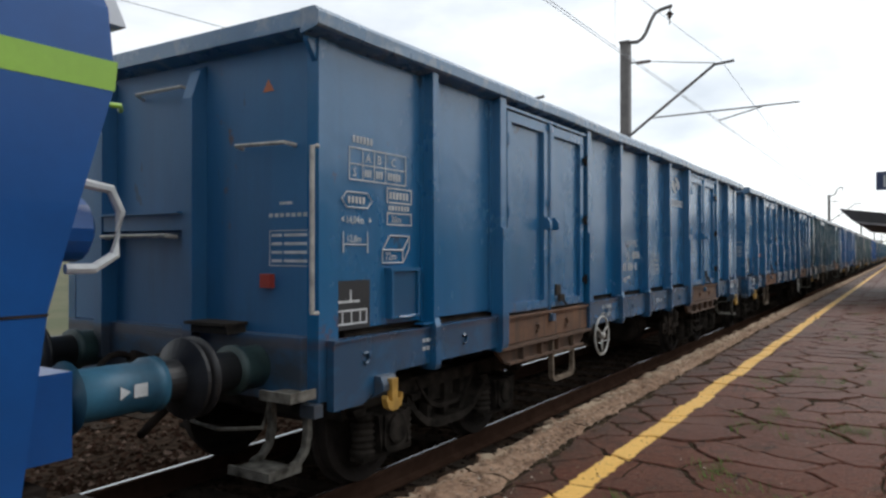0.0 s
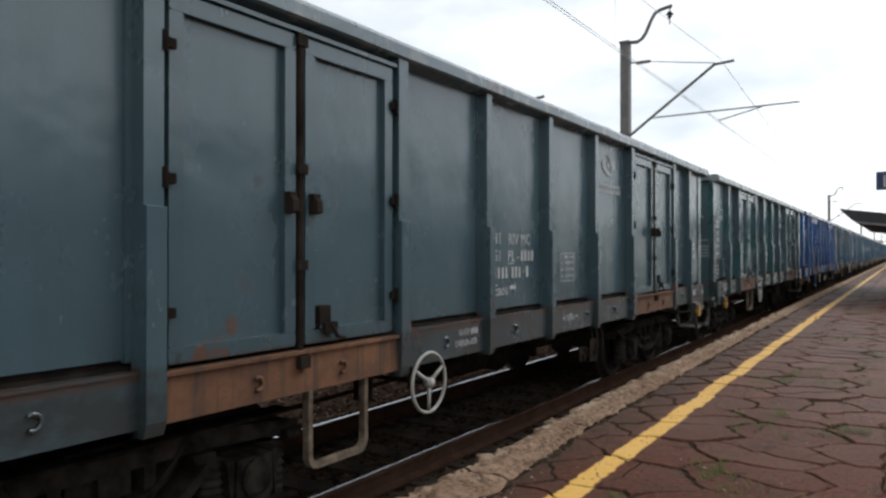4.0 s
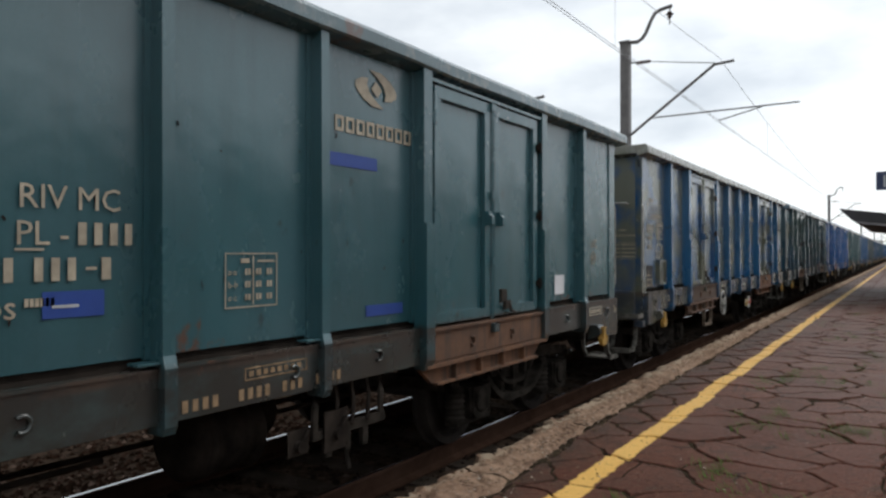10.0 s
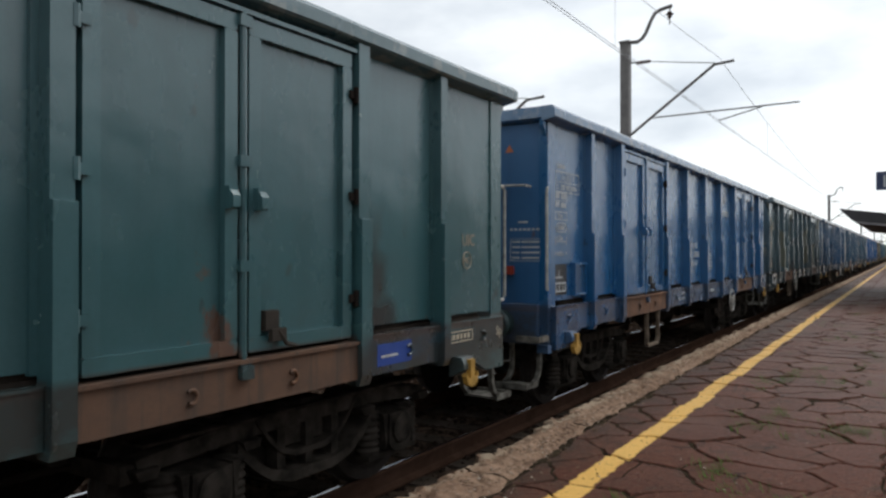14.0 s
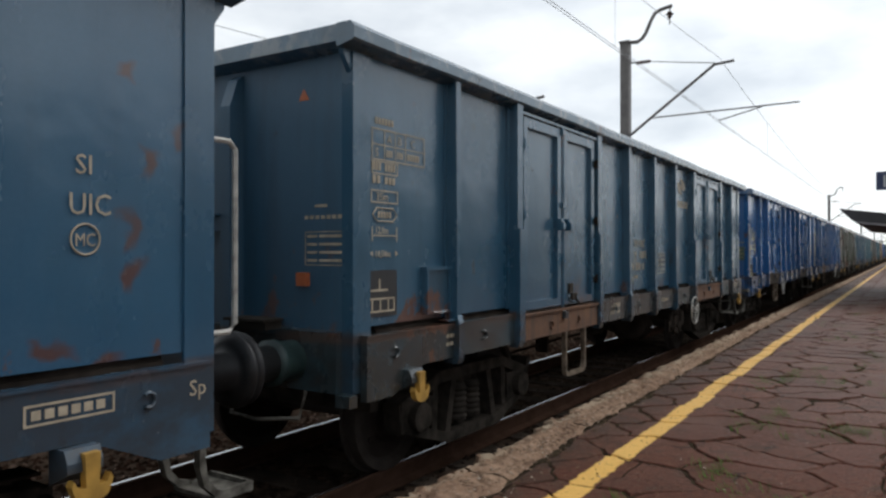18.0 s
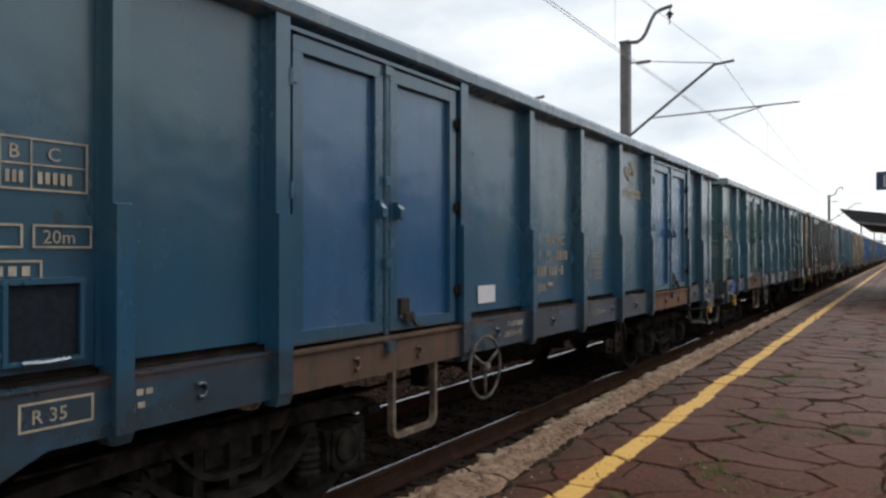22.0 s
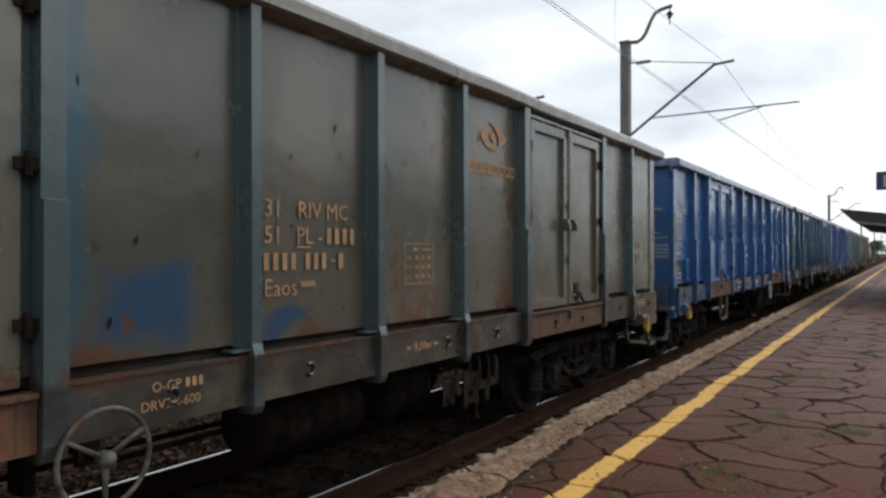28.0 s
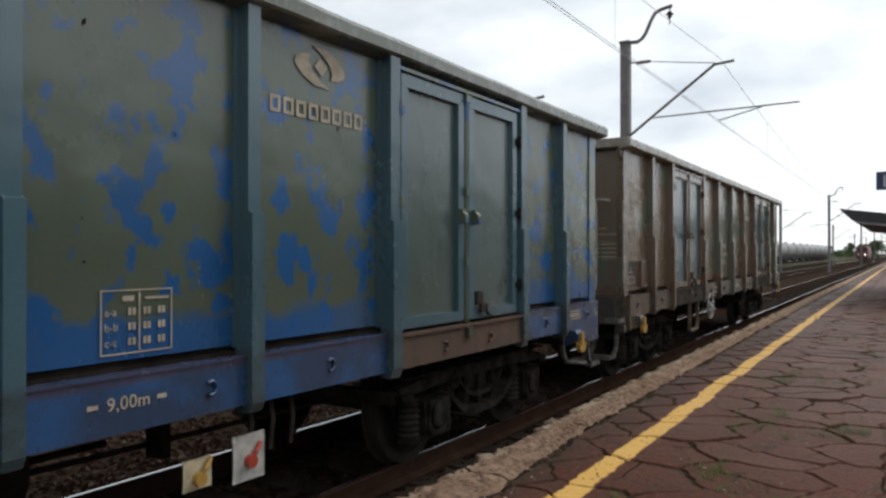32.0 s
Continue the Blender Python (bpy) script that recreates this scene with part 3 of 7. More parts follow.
def stirrup_fill(bm):
    """Flat-bar step hung below the door sill."""
    outer = [(-0.28, 0.98), (-0.28, 0.57), (-0.265, 0.53), (-0.235, 0.505), (-0.20, 0.497)]
    inner = [(-0.245, 0.98), (-0.245, 0.58), (-0.235, 0.555), (-0.215, 0.54), (-0.19, 0.533)]
    for s in (1, -1):
        for k in range(4):
            add_prism(bm, [(s * x, z) for x, z in (outer[k], outer[k + 1], inner[k + 1], inner[k])], "y", -1.445, -1.397)
    add_box(bm, -0.20, 0.20, -1.445, -1.397, 0.497, 0.533)


def rung_fill(bm):
    add_box(bm, -0.244, 0.244, -1.435, -1.40, 0.76, 0.785)


RUNG = shape("rung", rung_fill)
STIRRUP = shape("step_stirrup", stirrup_fill)


def handwheel_fill(bm):
    add_ring(bm, (0, 0, 0), 0.215, 0.0125, "y", 30, 6)
    add_lathe(bm, ((-0.03, 0.035), (0.03, 0.035)), "y", (0, 0, 0), 10)
    for k in range(3):
        a = 0.5 + k * 2 * math.pi / 3
        u, w = (math.cos(a), math.sin(a)), (-math.sin(a), math.cos(a))
        add_prism(bm, [(u[0] * r + w[0] * h, u[1] * r + w[1] * h) for r, h in ((0.02, -0.013), (0.205, -0.008), (0.205, 0.008), (0.02, 0.013))], "y", -0.010, 0.006)


HANDWHEEL = shape("handwheel", handwheel_fill, None, True)
BIG_HANDWHEEL = HANDWHEEL.copy()
BIG_HANDWHEEL.transform(Matrix.Diagonal((1.17, 1, 1.17, 1)))


def wheel_shaft_fill(bm):
    add_tube(bm, ((0, 0.03, 0), (0, 0.5, 0)), 0.02, 6)
    add_box(bm, -0.05, 0.05, 0.12, 0.16, -0.05, 0.22)


WHEEL_SHAFT = shape("brake_shaft", wheel_shaft_fill, BLACK_IRON)


def tank_fill(bm):
    add_lathe(bm, ((-0.52, 0.05), (-0.50, 0.16), (-0.46, 0.19), (0.46, 0.19), (0.50, 0.16), (0.52, 0.05)), "x", (0, 0, 0), 18)


TANK = shape("air_tank", tank_fill, BLACK_IRON, True)


def cylinder_fill(bm):
    add_lathe(bm, ((-0.20, 0.08), (-0.19, 0.17), (0.05, 0.19), (0.07, 0.21), (0.09, 0.21), (0.11, 0.10), (0.16, 0.06)), "x", (0, 0, 0), 18)
    add_tube(bm, ((0.16, 0, 0), (0.62, 0, 0.0)), 0.022, 6)


BRAKE_CYLINDER = shape("brake_cylinder", cylinder_fill, BLACK_IRON, True)


def big_tank_fill(bm):
    add_lathe(bm, ((-0.28, 0.06), (-0.27, 0.18), (-0.23, 0.23), (0.20, 0.23), (0.21, 0.255), (0.24, 0.255), (0.25, 0.20), (0.29, 0.16), (0.31, 0.06)), "x", (0, 0, 0), 22)
    for x in (-0.14, 0.12):
        add_lathe(bm, ((x - 0.03, 0.24), (x + 0.03, 0.24)), "x", (0, 0, 0), 22)
        add_box(bm, x - 0.03, x + 0.03, -0.04, 0.04, 0.25, 0.40)


BIG_TANK = shape("air_tank", big_tank_fill, BLACK_IRON, True)
LONG_TANK = BIG_TANK.copy()
LONG_TANK.transform(Matrix.Diagonal((1.9, 1, 1, 1)))


def lever_box_fill(bm):
    """Changeover gear hung from the sill: a cross bar on two bent arms, with short links."""
    for x in (1.12, 1.78):
        add_tube(bm, ((x + 0.06, -1.30, 0.98), (x, -1.36, 0.84), (x - 0.02, -1.37, 0.64)), 0.024, 6)
    add_box(bm, 1.08, 1.80, -1.385, -1.355, 0.64, 0.70)
    for x in (1.22, 1.40, 1.58):
        add_box(bm, x - 0.025, x + 0.025, -1.39, -1.35, 0.52, 0.64)
    add_tube(bm, ((1.40, -1.37, 0.52), (1.42, -1.38, 0.40)), 0.016, 5)


LEVER_BOX = shape("lever_box", lever_box_fill, BOGIE_IRON)


def rigging_fill(bm):
    add_tube(bm, ((-3.4, -0.55, 0.62), (-1.2, -0.55, 0.66), (1.0, -0.5, 0.62), (3.4, -0.55, 0.62)), 0.02, 5)
    add_tube(bm, ((-3.3, 0.5, 0.60), (3.3, 0.5, 0.60)), 0.02, 5)
    add_tube(bm, ((-1.6, -0.9, 0.70), (0.2, -0.6, 0.62)), 0.02, 5)
    for x in (-1.9, -0.4, 1.3):
        add_box(bm, x - 0.03, x + 0.03, -0.66, -0.50, 0.55, 0.98)


RIGGING = shape("brake_rigging", rigging_fill, BLACK_IRON)


def lever_plate_fill(bm):
    add_box(bm, -0.13, 0.13, -1.405, -1.395, -0.15, 0.13)
    bmesh.ops.bevel(bm, geom=[e for e in bm.edges if abs(e.verts[0].co.y - e.verts[1].co.y) > 0.005], offset=0.03, segments=2)


LEVER_PLATE = shape("changeover_plate", lever_plate_fill)
CREAM_PLATE = plain("dirty_cream_plate", (0.44, 0.38, 0.25), 0.6, 0.0, 0.35, 14)
LEVER_PLATE.transform(Matrix.Diagonal((0.86, 1, 0.90, 1)))
SMALL_PLATE = LEVER_PLATE.copy()
SMALL_PLATE.transform(Matrix.Diagonal((0.78, 1, 0.62, 1)))


def lever_fill(bm):
    add_tube(bm, ((0.0, -1.42, -0.03), (0.03, -1.43, 0.02), (0.07, -1.42, 0.06)), 0.014, 6)
    add_lathe(bm, ((-1.44, 0.035), (-1.40, 0.035)), "y", (0, 0, -0.03), 10)


LEVER = shape("changeover_lever", lever_fill)


def hangers_fill(bm):
    for x in (-0.16, 0.0, 0.16):
        add_tube(bm, ((x + 0.08, -1.30, 1.0), (x + 0.05, -1.36, 0.84), (x, -1.39, 0.68)), 0.016, 5)


HANGERS = shape("lever_rods", hangers_fill, BLACK_IRON)


def hatch_fill(bm):
    add_box(bm, -0.149, 0.149, -1.392, -1.3825, 1.351, 1.659)


def hatch_frame_fill(bm):
    add_box(bm, -0.15, 0.15, -1.382, -1.345, 1.35, 1.66)
    for b in ((-0.18, 0.18, 1.66, 1.685), (-0.17, 0.17, 1.33, 1.35), (-0.17, -0.15, 1.35, 1.66), (0.15, 0.17, 1.35, 1.66)):
        add_box(bm, b[0], b[1], -1.410, -1.345, b[2], b[3])
    add_tube(bm, ((-0.1, -1.415, 1.34), (0.0, -1.42, 1.335), (0.1, -1.415, 1.34)), 0.01, 5)


HATCH = shape("vent_hatch", hatch_fill)
HATCH_FRAME = shape("hatch_frame", hatch_frame_fill)


def tail_lamp_fill(bm):
    add_box(bm, -6.345, -6.301, -0.045, 0.045, -0.045, 0.045)


TAIL_LAMP = shape("reflector", tail_lamp_fill)


def lamp_bracket_fill(bm):
    add_box(bm, -6.50, -6.305, -0.74, -0.34, 1.315, 1.335)
    add_box(bm, -6.46, -6.305, -0.72, -0.36, 1.26, 1.314)


LAMP_BRACKET = shape("lamp_bracket", lamp_bracket_fill, STEP_GREY)


# bogie, in its own space: middle of the bogie on the rail top
def bogie_side_fill(bm):
    """Side frame: a straight top beam, a bow that dips between the axles, struts between them and horns over the springs."""
    add_prism(bm, ((-1.30, 0.62), (-0.62, 0.66), (0.62, 0.66), (1.30, 0.62), (1.32, 0.70), (0.70, 0.765), (-0.70, 0.765), (-1.32, 0.70)), "y", -1.09, -0.97)
    bow = ((-0.66, 0.63), (-0.52, 0.50), (-0.38, 0.405), (-0.20, 0.355), (0.20, 0.355), (0.38, 0.405), (0.52, 0.50), (0.66, 0.63))
    for (xa, za), (xb, zb) in zip(bow, bow[1:]):
        add_prism(bm, ((xa, za - 0.05), (xa, za + 0.02), (xb, zb + 0.02), (xb, zb - 0.05)), "y", -1.13, -0.94)
    inner = [(x * 0.74, z + 0.12) for x, z in bow]
    for (xa, za), (xb, zb) in zip(inner, inner[1:]):
        add_prism(bm, ((xa, za - 0.02), (xa, za + 0.02), (xb, zb + 0.02), (xb, zb - 0.02)), "y", -1.10, -0.97)
    for x in (-0.26, 0.0, 0.26):
        add_box(bm, x - 0.035, x + 0.035, -1.08, -0.98, 0.37, 0.665)
    add_box(bm, -0.60, 0.60, -0.93, -0.90, 0.40, 0.70)
    for x in (-1.28, -0.56, 0.56, 1.28):
        add_prism(bm, ((x - 0.055, 0.60), (x + 0.055, 0.60), (x + 0.075, 0.655), (x - 0.075, 0.655)), "y", -1.15, -0.93)
    add_box(bm, -1.30, 1.30, -1.13, -0.94, 0.766, 0.782)


BOGIE_SIDE = shape("side_frame", bogie_side_fill, BOGIE_IRON)
BOGIE_SIDE.transform(Matrix.Diagonal((1, 0.94, 1, 1)))


def bolster_fill(bm):
    add_box(bm, -0.18, 0.18, -0.97, 0.97, 0.52, 0.80)
    add_lathe(bm, ((0.80, 0.22), (0.89, 0.20)), "z", (0, 0, 0), 16)


def transom_fill(bm):
    add_box(bm, -0.05, 0.05, -1.0, 1.0, 0.58, 0.68)


TRANSOM = shape("end_transom", transom_fill, BOGIE_IRON)
BOLSTER = shape("bolster", bolster_fill, BOGIE_IRON)


def axlebox_fill(bm):
    add_prism(bm, ((-0.14, 0.34), (-0.10, 0.29), (0.10, 0.29), (0.14, 0.34), (0.14, 0.57), (-0.14, 0.57)), "y", -1.20, -0.92)
    add_lathe(bm, ((-1.235, 0.09), (-1.225, 0.115), (-1.201, 0.115)), "y", (0, 0, 0.45), 14)
    add_box(bm, -0.30, 0.30, -1.12, -0.98, 0.235, 0.275)
    add_prism(bm, ((-0.17, 0.30), (-0.21, 0.58), (-0.15, 0.58)), "y", -1.19, -1.0)
    add_prism(bm, ((0.17, 0.30), (0.15, 0.58), (0.21, 0.58)), "y", -1.19, -1.0)


AXLEBOX = shape("axlebox", axlebox_fill, BOGIE_IRON)
AXLEBOX.transform(Matrix.Diagonal((1, 0.94, 1, 1)))


def spring_fill(bm):
    prof = [(0.275, 0.10)]
    for i in range(6):
        z = 0.285 + i * 0.05
        prof += [(z, 0.082), (z + 0.012, 0.10), (z + 0.028, 0.10), (z + 0.04, 0.082)]
    add_lathe(bm, prof + [(0.59, 0.09)], "z", (0, -1.05, 0), 14)


SPRING = shape("coil_spring", spring_fill, BOGIE_IRON, True)
SPRING.transform(Matrix.Diagonal((1, 0.94, 1, 1)))


def wheelset_fill(bm):
    add_lathe(bm, ((-0.98, 0.065), (-0.82, 0.075), (0.82, 0.075), (0.98, 0.065)), "y", (0, 0, 0), 12)


WHEEL_R = 0.46


def wheel_fill(bm):
    prof = ((0.0, 0.10), (0.0, 0.20), (0.035, 0.22), (0.045, 0.36), (0.0, 0.385), (0.0, 0.455), (0.015, 0.46), (0.09, 0.465), (0.10, 0.49),
            (0.13, 0.485), (0.135, 0.40), (0.085, 0.37), (0.08, 0.21), (0.13, 0.19), (0.13, 0.10))
    add_lathe(bm, [(-0.82 + d, r) for d, r in prof], "y", (0, 0, 0), 32)
    for k in range(4):
        a = k * math.pi / 2
        add_box(bm, 0.28 * math.cos(a) - 0.02, 0.28 * math.cos(a) + 0.02, -0.80, -0.77, 0.28 * math.sin(a) - 0.02, 0.28 * math.sin(a) + 0.02)




# ---- stencils on the wagons ----
DECAL_Y = WALL - 0.0095


def line_1_fill(bm):
    words(bm, "31", 0.10, 1.87, 0.105, DECAL_Y)
    words(bm, "RIV MC", 0.37, 1.87, 0.105, DECAL_Y)


def line_2_fill(bm):
    words(bm, "51", 0.10, 1.715, 0.105, DECAL_Y)
    words(bm, "PL -", 0.36, 1.715, 0.105, DECAL_Y)
    add_box(bm, 0.36, 0.48, DECAL_Y - 0.001, DECAL_Y + 0.001, 1.69, 1.70)
    bars(bm, 0.63, 1.715, 0.30, 0.10, 4, DECAL_Y, 0.5)


def line_3_fill(bm):
    bars(bm, 0.10, 1.56, 0.29, 0.10, 4, DECAL_Y, 0.5)
    bars(bm, 0.44, 1.56, 0.215, 0.10, 3, DECAL_Y, 0.5)
    bars(bm, 0.74, 1.56, 0.075, 0.10, 1, DECAL_Y, 0.6)
    add_box(bm, 0.665, 0.715, DECAL_Y - 0.001, DECAL_Y + 0.001, 1.605, 1.618)


def line_4_fill(bm):
    words(bm, "Eaos", 0.10, 1.41, 0.105, DECAL_Y)
    bars(bm, 0.40, 1.455, 0.13, 0.035, 6, DECAL_Y, 0.75)


LINES = [shape("number_line", f) for f in (line_1_fill, line_2_fill, line_3_fill, line_4_fill)]


def small_table_fill(bm):
    border(bm, 0.30, 0.68, 1.46, 1.76, 0.007, DECAL_Y)
    add_box(bm, 0.495, 0.503, DECAL_Y - 0.001, DECAL_Y + 0.001, 1.475, 1.745)
    for z, t in ((1.50, "c-c"), (1.57, "b-b"), (1.64, "a-a")):
        words(bm, t, 0.32, z, 0.038, DECAL_Y)
        for x in (0.44, 0.52, 0.60):
            bars(bm, x, z, 0.045, 0.034, 2, DECAL_Y, 0.7)
    add_box(bm, 0.41, 0.47, DECAL_Y - 0.001, DECAL_Y + 0.001, 1.705, 1.73)
    add_box(bm, 0.53, 0.66, DECAL_Y - 0.001, DECAL_Y + 0.001, 1.71, 1.722)


SMALL_TABLE = shape("load_table", small_table_fill)


def emblem_fill(bm):
    """Emblem: two bent leaves round a small square."""
    cx, cz = 0.53, 2.76
    leaf = ((-0.08, 0.123), (0.049, 0.120), (0.149, 0.082), (0.205, 0.040), (0.230, 0.005), (0.221, -0.030), (0.160, -0.056), (0.092, -0.064), (0.106, -0.022), (0.077, 0.034), (0.006, 0.083))
    for s in (1, -1):
        add_prism(bm, [(cx + s * x, cz + s * z) for x, z in leaf], "y", DECAL_Y - 0.001, DECAL_Y + 0.001)
    add_prism(bm, [(cx + x, cz + z) for x, z in ((-0.009, 0.054), (0.058, 0.003), (0.009, -0.054), (-0.058, -0.003))], "y", DECAL_Y - 0.001, DECAL_Y + 0.001)


def name_fill(bm):
    for k in range(8):
        x = 0.10 + k * 0.107
        border(bm, x, x + 0.084, 2.425, 2.525, 0.021, DECAL_Y)


LOGO = shape("company_emblem", emblem_fill)
SMALL_LOGO = LOGO.copy()
SMALL_LOGO.transform(Matrix.Translation((0.56, 0, 2.75)) @ Matrix.Diagonal((0.6, 1, 0.7, 1)) @ Matrix.Translation((-0.53, 0, -2.76)))
NAME = shape("company_name_bar", name_fill)


def uic_fill(bm):
    words(bm, "UIC", 0.0, 0.0, 0.10, DECAL_Y, 0.9)


def si_fill(bm):
    words(bm, "SI", 0.0, 0.0, 0.09, DECAL_Y)


def mc_fill(bm):
    words(bm, "MC", -0.05, -0.03, 0.06, DECAL_Y, 0.8)
    add_ring(bm, (0.0, DECAL_Y, 0.0), 0.068, 0.005, "y", 24, 4)


UIC = shape("uic_lettering", uic_fill)
SI = shape("si_lettering", si_fill)
MC = shape("circled_letters", mc_fill)


def load_plate_fill(bm):
    border(bm, 0.16, 0.80, 2.36, 2.58, 0.009, DECAL_Y)
    add_box(bm, 0.17, 0.79, DECAL_Y - 0.001, DECAL_Y + 0.001, 2.465, 2.472)
    for k in range(3):
        x = 0.30 + 0.125 * k
        add_box(bm, x, x + 0.007, DECAL_Y - 0.001, DECAL_Y + 0.001, 2.37, 2.57)
    words(bm, "A", 0.335, 2.49, 0.06, DECAL_Y)
    words(bm, "B", 0.46, 2.49, 0.06, DECAL_Y)
    words(bm, "C", 0.62, 2.49, 0.06, DECAL_Y)
    words(bm, "S", 0.20, 2.385, 0.06, DECAL_Y)
    bars(bm, 0.325, 2.39, 0.08, 0.05, 3, DECAL_Y, 0.6)
    bars(bm, 0.45, 2.39, 0.08, 0.05, 3, DECAL_Y, 0.6)
    bars(bm, 0.58, 2.39, 0.16, 0.05, 5, DECAL_Y, 0.6)
    bars(bm, 0.20, 2.61, 0.22, 0.045, 6, DECAL_Y, 0.6)


LOAD_PLATE = shape("load_limit_table", load_plate_fill)


def arrow_line(bm, x, z, text, width):
    """A length between two arrow heads."""
    words(bm, text, x + 0.05, z, 0.05, DECAL_Y, 0.9)
    for a, b in ((x, x + 0.03), (x + width, x + width - 0.03)):
        add_prism(bm, ((a, z + 0.025), (b, z + 0.005), (b, z + 0.045)), "y", DECAL_Y - 0.001, DECAL_Y + 0.001)


def bracket(bm, x0, x1, z0, z1, text):
    """A height or width between two short posts."""
    for x in (x0, x1 - 0.009):
        add_box(bm, x, x + 0.009, DECAL_Y - 0.001, DECAL_Y + 0.001, z0, z1)
    zm = z0 + 0.4 * (z1 - z0)
    add_box(bm, x0 + 0.01, x1 - 0.01, DECAL_Y - 0.001, DECAL_Y + 0.001, zm - 0.004, zm + 0.004)
    words(bm, text, x0 + 0.035, zm + 0.014, 0.05, DECAL_Y, 0.9)


def six_sided(bm, x0, x1, z0, z1):
    """A sign with pointed ends round a line of bars."""
    zm, q = (z0 + z1) / 2, 0.045
    pts = ((x0, zm), (x0 + q, z1), (x1 - q, z1), (x1, zm), (x1 - q, z0), (x0 + q, z0))
    for a, b in zip(pts, pts[1:] + pts[:1]):
        add_tube(bm, ((a[0], DECAL_Y, a[1]), (b[0], DECAL_Y, b[1])), 0.005, 4)
    bars(bm, x0 + 0.06, zm - 0.022, x1 - x0 - 0.12, 0.045, 5, DECAL_Y, 0.6)


def wide_marks_fill(bm):
    """Two columns of marks beside the load table."""
    six_sided(bm, 0.07, 0.38, 2.09, 2.19)
    arrow_line(bm, 0.06, 1.985, "14,04m", 0.32)
    bracket(bm, 0.08, 0.34, 1.79, 1.93, "12,8m")
    border(bm, 0.55, 0.85, 2.14, 2.25, 0.010, DECAL_Y)
    bars(bm, 0.58, 2.17, 0.24, 0.05, 6, DECAL_Y, 0.65)
    border(bm, 0.55, 0.85, 1.985, 2.075, 0.010, DECAL_Y)
    words(bm, "20m", 0.60, 2.005, 0.05, DECAL_Y)
    bars(bm, 0.57, 2.09, 0.26, 0.035, 7, DECAL_Y, 0.6)


def column_marks_fill(bm):
    """One column of marks under the load table."""
    for z, n in ((2.36, 4), (2.27, 3)):
        bars(bm, 0.06, z, 0.10, 0.055, n - 1, DECAL_Y, 0.65)
        bars(bm, 0.20, z, 0.13, 0.05, n, DECAL_Y, 0.65)
    border(bm, 0.05, 0.35, 2.335, 2.425, 0.008, DECAL_Y)
    border(bm, 0.04, 0.35, 2.135, 2.225, 0.009, DECAL_Y)
    words(bm, "35m", 0.10, 2.155, 0.055, DECAL_Y)
    six_sided(bm, 0.06, 0.34, 2.01, 2.10)
    bracket(bm, 0.05, 0.34, 1.87, 1.97, "12,8m")
    arrow_line(bm, 0.03, 1.76, "14,04m", 0.32)


def skew_box_fill(bm):
    """The volume of the load in a slanted box."""
    z0, x0 = 1.72, 0.50
    for a, b in (((0, 0), (0.24, 0)), ((0.24, 0), (0.24, 0.09)), ((0.24, 0.09), (0, 0.09)), ((0, 0.09), (0, 0)),
                 ((0, 0.09), (0.08, 0.19)), ((0.08, 0.19), (0.32, 0.19)), ((0.32, 0.19), (0.24, 0.09)), ((0.32, 0.19), (0.32, 0.10)), ((0.32, 0.10), (0.24, 0))):
        add_tube(bm, ((x0 + a[0], DECAL_Y, z0 + a[1]), (x0 + b[0], DECAL_Y, z0 + b[1])), 0.005, 4)
    words(bm, "72m", x0 + 0.03, z0 + 0.02, 0.055, DECAL_Y)


def bracket_marks_fill(bm):
    bracket(bm, 0.42, 0.68, 1.68, 1.83, "12m")
    arrow_line(bm, 0.40, 1.58, "14m", 0.28)


WIDE_MARKS = shape("dimension_lettering", wide_marks_fill)
COLUMN_MARKS = shape("dimension_lettering", column_marks_fill)
SKEW_BOX = shape("volume_mark", skew_box_fill)
BRACKET_MARKS = shape("width_mark", bracket_marks_fill)



def low_marks_fill(bm):
    border(bm, 0.20, 0.52, 1.94, 2.04, 0.009, DECAL_Y)
    words(bm, "35m", 0.24, 1.96, 0.06, DECAL_Y)
    border(bm, 0.56, 0.82, 1.94, 2.04, 0.009, DECAL_Y)
    words(bm, "20m", 0.60, 1.96, 0.06, DECAL_Y)
    border(bm, 0.22, 0.60, 1.80, 1.89, 0.009, DECAL_Y)
    bars(bm, 0.25, 1.825, 0.32, 0.04, 6, DECAL_Y, 0.6)


LOW_MARKS = shape("dimension_lettering", low_marks_fill)


def high_marks_fill(bm):
    border(bm, 0.07, 0.40, 2.48, 2.60, 0.009, DECAL_Y)
    words(bm, "35m", 0.12, 2.51, 0.06, DECAL_Y)
    border(bm, 0.07, 0.40, 2.32, 2.44, 0.009, DECAL_Y)
    bars(bm, 0.10, 2.36, 0.27, 0.045, 6, DECAL_Y, 0.6)
    six_sided(bm, 0.08, 0.39, 2.17, 2.27)


HIGH_MARKS = shape("dimension_lettering", high_marks_fill)


def black_panel_fill(bm):
    add_box(bm, 0.07, 0.47, DECAL_Y + 0.0015, DECAL_Y + 0.004, 1.40, 1.72)


def axle_marks_fill(bm):
    y = DECAL_Y - 0.0005
    add_box(bm, 0.14, 0.36, y - 0.001, y + 0.001, 1.575, 1.59)
    add_box(bm, 0.26, 0.275, y - 0.001, y + 0.001, 1.591, 1.66)
    border(bm, 0.10, 0.44, 1.43, 1.53, 0.013, y)
    for x in (0.18, 0.27, 0.36):
        add_box(bm, x, x + 0.012, y - 0.001, y + 0.001, 1.444, 1.516)


BLACK_PANEL = shape("stencil_panel", black_panel_fill, PLATE_BLACK)
AXLE_MARKS = shape("axle_load_marks", axle_marks_fill)


